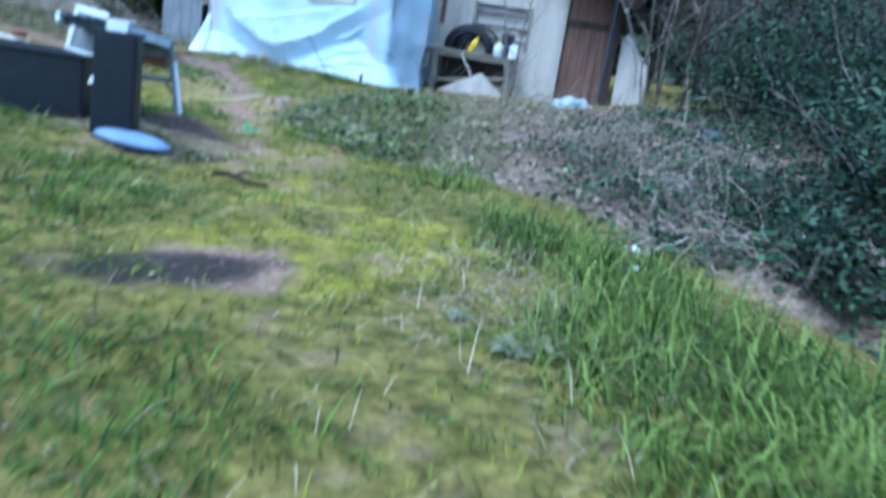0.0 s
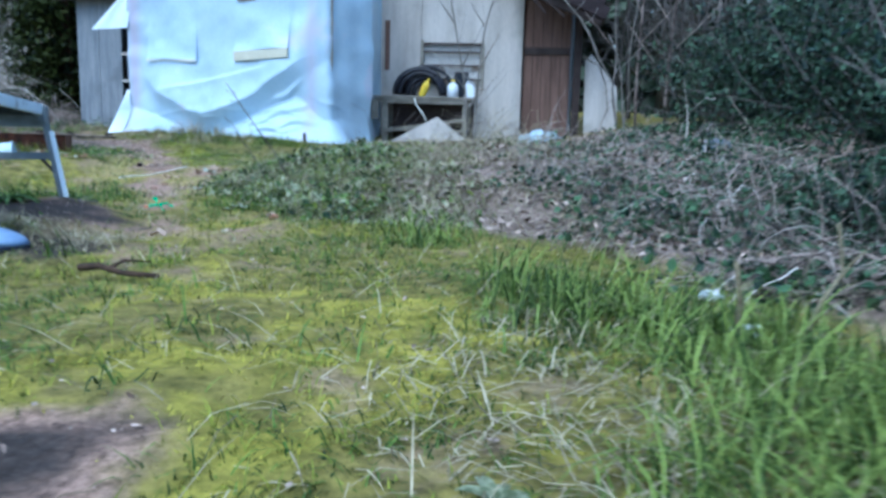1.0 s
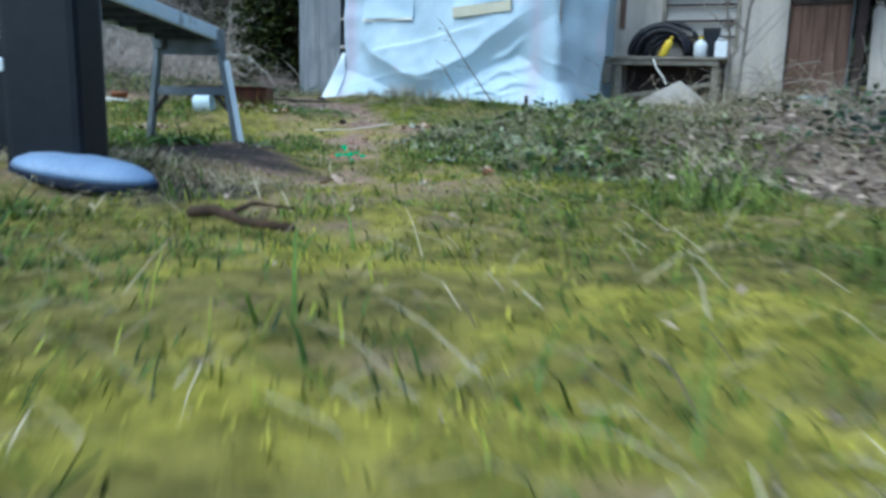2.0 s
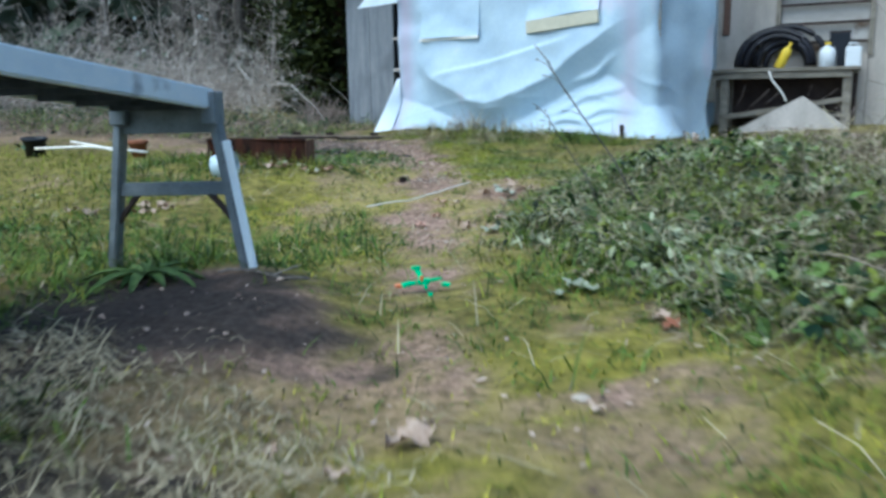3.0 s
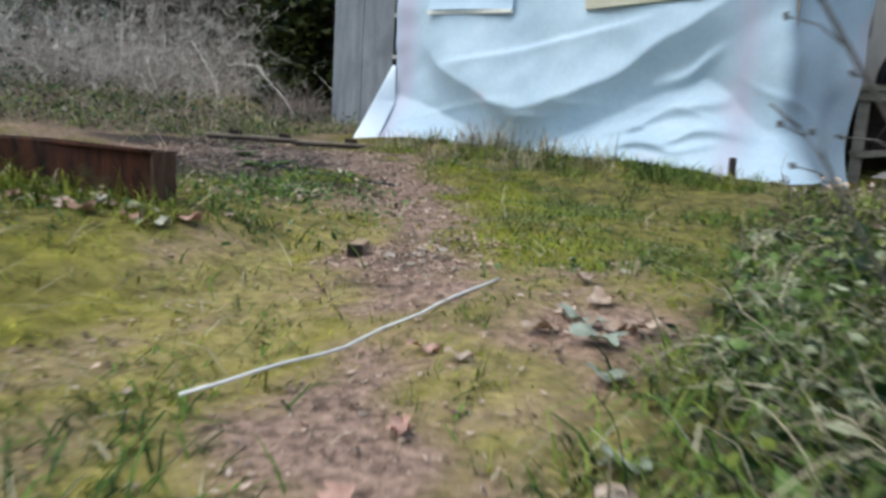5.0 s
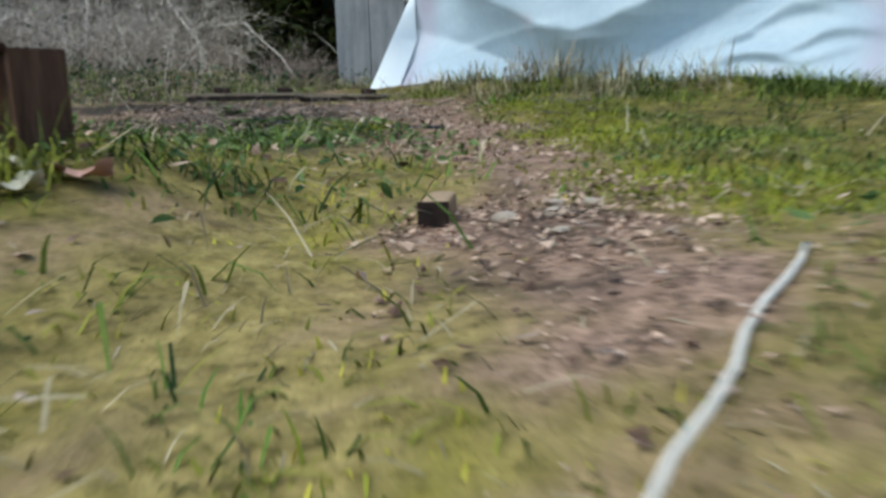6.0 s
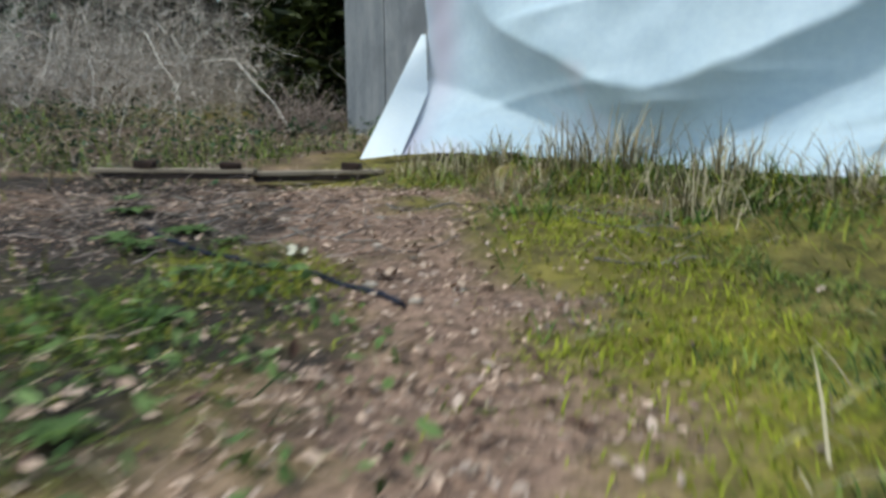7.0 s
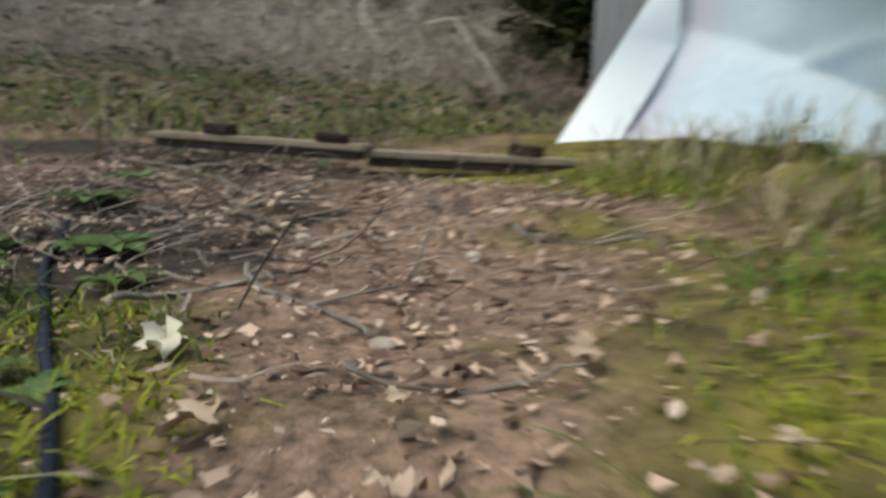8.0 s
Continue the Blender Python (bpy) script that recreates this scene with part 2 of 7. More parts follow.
def step(x, a, b):
    t = np.clip((np.asarray(x, float) - a) / (b - a), 0, 1)
    return t * t * (3 - 2 * t)


def blob(x, y, cx, cy, rx, ry, turn=0.0):
    c, s = math.cos(radians(turn)), math.sin(radians(turn))
    u, v = (x - cx) * c + (y - cy) * s, -(x - cx) * s + (y - cy) * c
    return 1 - np.hypot(u / rx, v / ry)


def littered(x, y):
    """Dead stems and leaves on the bank beside the lawn and in front of the shed."""
    w = 0.8 * (vnoise(x, y, 0.6, 11) - 0.5)
    edge = np.where(x < 1.1, 7.4 - 0.95 * x, 6.35 - 3.0 * (x - 1.1))
    return step(y - edge + w, 0.0, 0.7) * step(x + 0.12 * (y - 9) + w, -1.2, -0.2) * step(-y, -17, -14)


def ground(x, y):
    """The height of the ground."""
    x, y = np.asarray(x, float), np.asarray(y, float)
    z = np.interp(y, (0, 4, 6, 8, 9.3, 10, 11, 12, 13.3, 14, 15, 16, 20), (-0.15, -0.14, -0.17, -0.21, -0.2, -0.18, -0.12, -0.1, -0.09, -0.03, 0.04, 0.06, 0.1))
    z = z + 0.05 * (vnoise(x, y, 0.9, 1) - 0.5) + 0.035 * (vnoise(x, y, 0.25, 2) - 0.5) + 0.014 * (vnoise(x, y, 0.09, 3) - 0.5) + 0.07 * step(-x, 3.1, 4.2) * step(-y, -13, -11)
    z = z + 0.45 * step(x, 1.5, 4.5) * step(y, 7.5, 12) + 0.3 * step(-x, 6.5, 11) * step(y, 8, 16)
    z = z + 0.28 * littered(x, y) * (vnoise(x, y, 0.7, 56) - 0.45)
    z = z + 0.085 * step(blob(x, y, -2.95, 7.0, 1.1, 1.6), 0.0, 0.4)
    z = z + 0.08 * step(blob(x, y, -4.5, 10.7, 1.25, 1.2), 0.0, 0.45) - 0.04 * step(blob(x, y, -5.45, 14.85, 1.0, 0.7), 0.0, 0.4) - 0.15 * step(blob(x, y, -0.75, 16.1, 1.1, 1.1), 0.0, 0.5) - 0.12 * step(blob(x, y, -0.95, 14.75, 0.68, 1.0), 0.0, 0.45)
    z = z + 0.055 * step(0.3 - np.abs(y - 14.98 + 0.3 * (x + 3.9)), 0.0, 0.3) * step(x, -4.9, -4.2) * step(-x, 1.9, 2.5)
    z = z + 0.22 * step(x, -0.6, 1.0) * step(y, 6.8, 9.0) * step(-y, -14.5, -11)
    return z + 3.0 * step(y, 30, 120) + 0.6 * step(np.abs(x), 12, 40)


PATHWAY = [(-2.2, 8.7, 0.1), (-2.36, 9.1, 0.19), (-2.65, 9.95, 0.19), (-2.82, 10.5, 0.21), (-3.2, 11.6, 0.24), (-3.5, 12.5, 0.28), (-4.0, 13.4, 0.36), (-4.6, 14.05, 0.45), (-5.1, 14.55, 0.45)]


def near_path(x, y):
    """How far inside the trodden path a place lies: over 0 is on it."""
    best = np.full(np.shape(x), -9.0)
    for (x0, y0, w0), (x1, y1, w1) in zip(PATHWAY, PATHWAY[1:]):
        dx, dy = x1 - x0, y1 - y0
        k = np.clip(((x - x0) * dx + (y - y0) * dy) / (dx * dx + dy * dy), 0, 1)
        best = np.maximum(best, w0 + (w1 - w0) * k - np.hypot(x - x0 - k * dx, y - y0 - k * dy))
    return best


def bare(x, y):
    w = 0.4 * (vnoise(x, y, 0.35, 5) - 0.5) + 0.3 * (vnoise(x, y, 0.1, 6) - 0.5)
    a = step(near_path(x, y) + w, -0.14, 0.22)
    for d in (blob(x, y, -2.5, 7.1, 0.6, 0.95), blob(x, y, -0.9, 3.6, 0.45, 0.36), 0.5 * blob(x, y, -1.75, 6.3, 0.6, 0.4, 20), 0.35 * blob(x, y, -1.65, 6.9, 0.6, 0.8), 0.35 * blob(x, y, -2.0, 8.1, 0.3, 0.6), 0.6 * blob(x, y, -2.32, 10.7, 0.28, 0.7), 0.8 * blob(x, y, -5.6, 14.1, 1.7, 0.9)):
        a = np.maximum(a, step(d + 1.7 * w, -0.1, 0.45))
    a = a * (1 - 0.45 * step(blob(x, y, -1.6, 6.6, 0.95, 0.65), 0.0, 0.3))
    spots = 0.45 * step(vnoise(x, y, 0.28, 15) * 0.6 + vnoise(x, y, 0.09, 16) * 0.4, 0.66, 0.8)
    a = a * (1 - 0.85 * step(blob(x, y, -4.42, 13.43, 0.42, 0.2, -30) + w, 0.0, 0.35)) * (1 - 0.85 * step(blob(x, y, -3.75, 13.95, 0.3, 0.6, 25) + w, 0.0, 0.35))
    a = np.maximum(a, 0.75 * step(y - 13.9 - 0.25 * (x + 5.5) + 2.5 * w, 0.0, 0.8) * step(-x + w, 5.4, 6.0) * step(-y, -19, -17))
    return np.maximum(a, spots * (1 - 0.7 * step(y, 12, 13)))


def mossy(x, y):
    w = 1.1 * (vnoise(x, y, 0.4, 8) - 0.5) + 0.7 * (vnoise(x, y, 0.12, 9) - 0.5)
    a = step(blob(x, y, -3.1, 12.9, 0.42, 1.75, 25) + 0.5 * w, 0.0, 0.35)
    for d in (blob(x, y, -0.6, 4.1, 0.75, 0.75), blob(x, y, -0.9, 5.3, 0.8, 0.6), blob(x, y, 0.0, 4.6, 0.7, 0.8), blob(x, y, -3.3, 11.2, 0.7, 1.0, 20), blob(x, y, -1.1, 7.2, 0.7, 0.6), blob(x, y, -2.5, 9.0, 0.9, 1.1), blob(x, y, -3.25, 10.1, 0.8, 0.9), blob(x, y, -4.45, 13.43, 0.5, 0.22, -30), blob(x, y, -3.65, 13.8, 0.35, 0.7, 25), 0.8 * blob(x, y, -4.95, 14.97, 0.5, 0.12, -16), 0.9 * blob(x, y, -1.6, 6.9, 0.9, 0.8)):
        a = np.maximum(a, step(d + w, 0.05, 0.6))
    a = a * (1 - 0.3 * step(blob(x, y, -1.2, 7.0, 1.1, 0.9), 0.0, 0.4))
    return a * (1 - 0.9 * bare(x, y)) * (0.12 + 0.88 * step(0.6 * vnoise(x, y, 0.26, 19) + 0.4 * vnoise(x, y, 0.1, 20), 0.34, 0.58))


def dry(x, y):
    """Tan thatch where the lawn is trodden on both sides of the path."""
    w = 0.5 * (vnoise(x, y, 0.4, 73) - 0.5)
    k = step(near_path(x, y) + w, -0.85, -0.15) * step(y, 8.2, 9.4) * step(-y, -13.4, -12.2)
    return 0.75 * k * (0.35 + 0.65 * step(0.6 * vnoise(x, y, 0.22, 74) + 0.4 * vnoise(x, y, 0.07, 75), 0.3, 0.6)) * (1 - 0.6 * step(blob(x, y, -2.95, 12.7, 0.62, 1.9, 22), 0.0, 0.3))


def damp_shade(x, y):
    """Dark wet soil, and the shade under the weeds put into the soil's colour."""
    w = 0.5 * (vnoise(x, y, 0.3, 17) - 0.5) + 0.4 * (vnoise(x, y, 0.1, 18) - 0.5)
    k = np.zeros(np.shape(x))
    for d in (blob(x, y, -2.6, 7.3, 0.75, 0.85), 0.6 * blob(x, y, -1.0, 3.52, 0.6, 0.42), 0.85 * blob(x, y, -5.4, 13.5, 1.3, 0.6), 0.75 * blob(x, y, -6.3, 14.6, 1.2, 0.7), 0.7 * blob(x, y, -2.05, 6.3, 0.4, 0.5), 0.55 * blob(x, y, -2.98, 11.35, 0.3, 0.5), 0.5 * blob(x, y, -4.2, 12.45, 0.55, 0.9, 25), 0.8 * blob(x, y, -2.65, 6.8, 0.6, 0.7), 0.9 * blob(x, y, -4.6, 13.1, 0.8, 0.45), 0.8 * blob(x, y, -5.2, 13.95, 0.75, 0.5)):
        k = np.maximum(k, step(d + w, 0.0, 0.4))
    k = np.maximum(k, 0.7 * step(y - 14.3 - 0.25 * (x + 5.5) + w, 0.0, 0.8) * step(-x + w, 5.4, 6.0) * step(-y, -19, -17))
    # shade below the dense weed leaves, painted into the soil
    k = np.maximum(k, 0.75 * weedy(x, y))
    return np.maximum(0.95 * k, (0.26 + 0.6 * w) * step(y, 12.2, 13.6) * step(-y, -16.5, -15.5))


def weedy(x, y):
    """Broad-leaved weeds beside the path."""
    w = 0.7 * (vnoise(x, y, 0.5, 13) - 0.5)
    return step(near_path(x, y) * -1 + 0.35 * w, 0.18, 0.5) * step(x - np.interp(y, (7.0, 9.0, 9.6, 10.6, 11.4, 12.2, 13.0, 15.0), (-0.4, -2.0, -2.3, -2.2, -2.1, -2.05, -1.9, -1.6)) + 0.3 * w, 0.0, 0.4) * step(y + w, 7.2, 8.2) * step(-y, -15, -13.5) * step(-x + w, -0.8, 0.6) * (1 - 0.8 * step(blob(x, y, -3.0, 12.6, 0.6, 1.7, 22) + 0.4 * w, 0.0, 0.4))


def link(name, verts, tris, material, smooth=False):
    """One mesh object out of arrays of corners and triangles."""
    me = bpy.data.meshes.new(name)
    verts, tris = np.asarray(verts, np.float32), np.asarray(tris, np.int32)
    me.vertices.add(len(verts))
    me.vertices.foreach_set("co", verts.ravel())
    me.loops.add(tris.size)
    me.loops.foreach_set("vertex_index", tris.ravel())
    me.polygons.add(len(tris))
    me.polygons.foreach_set("loop_start", np.arange(0, tris.size, 3, dtype=np.int32))
    me.polygons.foreach_set("use_smooth", np.full(len(tris), smooth))
    me.update(calc_edges=True)
    me.materials.append(material)
    return new(name, me)


def under(ob, parent):
    ob.parent = parent
    ob.matrix_parent_inverse = parent.matrix_basis.inverted()
    return ob


def thing(name, label, category, at=(0, 0, 0), group="", kind=""):
    e = new(name)
    e.location = at
    bpy.context.view_layer.update()
    return tagged(e, label, category, group, kind)


def part(name, bm, material, parent=None, label="", smooth=False):
    """Links a bmesh as one mesh object, under a thing or a part."""
    me = bpy.data.meshes.new(name)
    bmesh.ops.recalc_face_normals(bm, faces=bm.faces)
    for f in bm.faces:
        f.smooth = smooth
    bm.to_mesh(me)
    bm.free()
    me.materials.append(material)
    ob = new(name, me)
    if parent:
        under(ob, parent)
    return tagged(ob, label)


def box(centre, size, turn=(0, 0, 0), bevel=0.006, bm=None, warp=0.0):
    """A bevelled box, turned by degrees about x, y and z."""
    bm = bm or bmesh.new()
    m = pose(*centre, *turn) @ Matrix.Diagonal((*size, 1))
    made = bmesh.ops.create_cube(bm, size=1, matrix=m)["verts"]
    if warp:
        for v in made:
            v.co += Vector((random.uniform(-warp, warp) for _ in range(3)))
    if bevel:
        edges = list({e for v in made for e in v.link_edges})
        bmesh.ops.bevel(bm, geom=edges, offset=min(bevel, min(size) * 0.3), segments=2, affect="EDGES", profile=0.6)
    return bm


def beam(a, b, wide, thick, bevel=0.004, bm=None, roll=0.0):
    """A bar from a to b."""
    a, b = Vector(a), Vector(b)
    m = look((a + b) / 2, b, roll)
    bm = bm or bmesh.new()
    made = bmesh.ops.create_cube(bm, size=1, matrix=m @ Matrix.Diagonal((wide, thick, (b - a).length, 1)))["verts"]
    if bevel:
        bmesh.ops.bevel(bm, geom=list({e for v in made for e in v.link_edges}), offset=bevel, segments=2, affect="EDGES")
    return bm


def lathe(profile, sides=24, bm=None, m=None, dent=0.0):
    """A turned body out of (radius, height) pairs."""
    bm = bm or bmesh.new()
    m = m or Matrix()
    rings = []
    for r, h in profile:
        rings.append([bm.verts.new(m @ Vector((r * math.cos(a) * (1 + dent * math.sin(2 * a + 7 * h)), r * math.sin(a) * (1 + dent * math.cos(3 * a)), h))) for a in (2 * math.pi * k / sides for k in range(sides))])
    for p, q in zip(rings, rings[1:]):
        for k in range(sides):
            bm.faces.new((p[k], p[(k + 1) % sides], q[(k + 1) % sides], q[k]))
    bm.faces.new(rings[0][::-1])
    bm.faces.new(rings[-1])
    return bm


def tube(points, radius, sides=6, bm=None, taper=1.0):
    """A round rod through points."""
    bm = bm or bmesh.new()
    pts = [Vector(p) for p in points]
    rings = []
    for k, p in enumerate(pts):
        d = (pts[min(k + 1, len(pts) - 1)] - pts[max(k - 1, 0)]).normalized()
        u = d.orthogonal().normalized()
        v = d.cross(u)
        r = radius * (1 + (taper - 1) * k / (len(pts) - 1))
        rings.append([bm.verts.new(p + r * (math.cos(a) * u + math.sin(a) * v)) for a in (2 * math.pi * i / sides for i in range(sides))])
    for p, q in zip(rings, rings[1:]):
        for k in range(sides):
            bm.faces.new((p[k], p[(k + 1) % sides], q[(k + 1) % sides], q[k]))
    bm.faces.new(rings[0][::-1])
    bm.faces.new(rings[-1])
    return bm


def strands(starts, ways, lengths, radius, bends=6, wander=0.35, droop=0.15, sides=3, taper=0.35):
    """Many thin wandering stems as arrays: corners and triangles."""
    n = len(starts)
    pts = np.zeros((n, bends + 1, 3))
    pts[:, 0] = starts
    way = ways / np.linalg.norm(ways, axis=1, keepdims=True)
    for k in range(bends):
        way = way + wander * rng.normal(size=(n, 3)) / math.sqrt(bends) + np.array((0, 0, -droop / bends * 2))
        way /= np.linalg.norm(way, axis=1, keepdims=True)
        pts[:, k + 1] = pts[:, k] + way * (lengths / bends)[:, None]
    side = np.cross(way, rng.normal(size=(n, 3)))
    side /= np.linalg.norm(side, axis=1, keepdims=True)
    other = np.cross(way, side)
    rad = np.asarray(radius).reshape(-1, 1) * np.linspace(1, taper, bends + 1)[None]
    ring = np.stack([math.cos(a) * side + math.sin(a) * other for a in 2 * np.pi * np.arange(sides) / sides], 1)
    verts = pts[:, :, None, :] + rad[:, :, None, None] * ring[:, None]
    idx = np.arange(n * (bends + 1) * sides).reshape(n, bends + 1, sides)
    a, b = idx[:, :-1], idx[:, 1:]
    a1, b1 = np.roll(a, -1, 2), np.roll(b, -1, 2)
    tris = np.concatenate([np.stack([a, a1, b1], -1).reshape(-1, 3), np.stack([a, b1, b], -1).reshape(-1, 3)])
    return verts.reshape(-1, 3), tris, pts


def blades(x, y, length, width, lean=0.5, z=None, tilt=0.0):
    """Grass blades that curve over, as arrays."""
    n = len(x)
    az, bend = rng.uniform(0, 2 * np.pi, n), lean * rng.uniform(0.2, 1.3, n)
    d = np.stack([np.cos(az), np.sin(az), np.zeros(n)], 1)
    s = np.stack([-np.sin(az), np.cos(az), np.zeros(n)], 1) * (width / 2)[:, None]
    base = np.stack([x, y, (ground(x, y) if z is None else z) - 0.01], 1)
    up = np.array((0, 0, 1.0))
    fall = tilt * rng.uniform(0.55, 1.12, n)

    def at(k):
        a = fall + bend * k
        return base + (length * k)[:, None] * (np.sin(a)[:, None] * d + np.cos(a)[:, None] * up)

    half, most = np.full(n, 0.45), np.full(n, 0.78)
    verts = np.stack([base - s, base + s, at(half) - 0.85 * s, at(half) + 0.85 * s, at(most) - 0.5 * s, at(most) + 0.5 * s, at(np.ones(n))], 1)
    idx = 7 * np.arange(n)[:, None]
    tris = np.concatenate([idx + np.array(t)[None] for t in ((0, 1, 3), (0, 3, 2), (2, 3, 5), (2, 5, 4), (4, 5, 6))])
    return verts.reshape(-1, 3), tris


def leaves(p, size, flat=0.6, narrow=0.55):
    """Folded leaves at the places p, as arrays; flat: how level they lie."""
    n = len(p)
    d = rng.normal(size=(n, 3)) * np.array((1, 1, 1 - flat))
    d /= np.linalg.norm(d, axis=1, keepdims=True)
    nrm = rng.normal(size=(n, 3)) * (1 - flat) + np.array((0, 0, 1.0))
    s = np.cross(d, nrm)
    s /= np.linalg.norm(s, axis=1, keepdims=True)
    nrm = np.cross(s, d)
    L = np.asarray(size).reshape(-1, 1)
    tip, root = p + 0.5 * L * d, p - 0.5 * L * d
    w = narrow * 0.5 * L
    lift = 0.18 * L * nrm * rng.uniform(-0.6, 1, (n, 1))
    v = np.stack([root, p - 0.12 * L * d - w * s + lift, p + 0.22 * L * d - 0.8 * w * s + lift, tip, p + 0.22 * L * d + 0.8 * w * s + lift, p - 0.12 * L * d + w * s + lift], 1)
    idx = 6 * np.arange(n)[:, None]
    tris = np.concatenate([idx + np.array(t)[None] for t in ((0, 2, 1), (0, 3, 2), (0, 4, 3), (0, 5, 4))])
    return v.reshape(-1, 3), tris


def needles(p, ways, length, width):
    """Fine straight twig ends, as arrays: one thin wedge each."""
    n = len(p)
    d = ways / np.linalg.norm(ways, axis=1, keepdims=True)
    s = np.cross(d, rng.normal(size=(n, 3)))
    s *= (np.asarray(width) / 2 / np.linalg.norm(s, axis=1))[:, None]
    v = np.stack([p - s, p + s, p + d * np.asarray(length)[:, None]], 1)
    return v.reshape(-1, 3), np.arange(3 * n).reshape(n, 3)


def shards(x, y, size, lift=0.004, tilt=0.35):
    """Irregular five-cornered chips lying on the ground, as arrays."""
    n = len(x)
    a = rng.uniform(0, 2 * np.pi, (n, 1)) + 2 * np.pi * np.arange(5)[None] / 5 + rng.normal(size=(n, 5)) * 0.3
    r = size[:, None] * rng.uniform(0.25, 0.6, (n, 5))
    u, v = r * np.cos(a), r * np.sin(a) * rng.uniform(0.35, 0.8, (n, 1))
    t = rng.uniform(0, 2 * np.pi, (n, 1))
    px, py = u * np.cos(t) - v * np.sin(t), u * np.sin(t) + v * np.cos(t)
    pz = tilt * (px * rng.normal(size=(n, 1)) + py * rng.normal(size=(n, 1))) + 0.12 * size[:, None] * rng.normal(size=(n, 5))
    p = np.stack([x[:, None] + px, y[:, None] + py, (ground(x, y) + lift)[:, None] + np.abs(pz)], -1)
    tris = (5 * np.arange(n)[:, None, None] + np.array(((0, 1, 2), (0, 2, 3), (0, 3, 4)))[None]).reshape(-1, 3)
    return p.reshape(-1, 3), tris


def scatter(n, x0, x1, y0, y1, chance=None):
    x, y = rng.uniform(x0, x1, n), rng.uniform(y0, y1, n)
    if chance is None:
        return x, y
    keep = rng.uniform(size=n) < chance(x, y)
    return x[keep], y[keep]


def join(*pieces):
    vs, ts, k = [], [], 0
    for v, t in pieces:
        vs.append(v)
        ts.append(t + k)
        k += len(v)
    return np.concatenate(vs), np.concatenate(ts)


# ---- ground ----
def build_ground():
    gx = np.concatenate([np.linspace(-400, -14, 24)[:-1], np.linspace(-14, -6, 40)[:-1], np.linspace(-6, 3, 151)[:-1], np.linspace(3, 10, 36)[:-1], np.linspace(10, 400, 24)])
    gy = np.concatenate([np.linspace(-200, -4, 16)[:-1], np.linspace(-4, 1.5, 40)[:-1], np.linspace(1.5, 16.5, 251)[:-1], np.linspace(16.5, 30, 50)[:-1], np.linspace(30, 600, 30)])
    X, Y = np.meshgrid(gx, gy)
    n, m = X.shape
    idx = np.arange(n * m).reshape(n, m)
    a, b, c, d = idx[:-1, :-1].ravel(), idx[:-1, 1:].ravel(), idx[1:, 1:].ravel(), idx[1:, :-1].ravel()
    ob = link("ground", np.stack([X, Y, ground(X, Y)], -1).reshape(-1, 3), np.concatenate([np.stack([a, b, c], 1), np.stack([a, c, d], 1)]), M_soil, True)
    x, y = X.ravel(), Y.ravel()
    for name, f in (("moss", mossy), ("dry", dry), ("bare", bare), ("litter", littered), ("damp_shade", damp_shade)):
        ob.data.attributes.new(name, "FLOAT", "POINT").data.foreach_set("value", np.asarray(f(x, y), np.float32))
    tagged(ob, "mossy lawn with bare brown soil and a trodden path", "ground", kind="structure")


build_ground()

# ---- shed ----
WALL_TURN = math.degrees(math.atan2(-0.17, 0.985))


def wp(s, z, out=0.0):
    """A place s metres along the shed's front wall, out metres in front of it."""
    return (-6.86 + 0.985 * s - 0.17 * out, 18.33 - 0.17 * s - 0.985 * out, z)


def wbox(s0, s1, z0, z1, thick, out=0.0, bevel=0.006, lean=0.0, bm=None, warp=0.0):
    """A slab on the wall; its face stands out metres in front."""
    return box(wp((s0 + s1) / 2, (z0 + z1) / 2, out - thick / 2), (s1 - s0, thick, z1 - z0), (lean, 0, WALL_TURN), bevel, bm, warp)


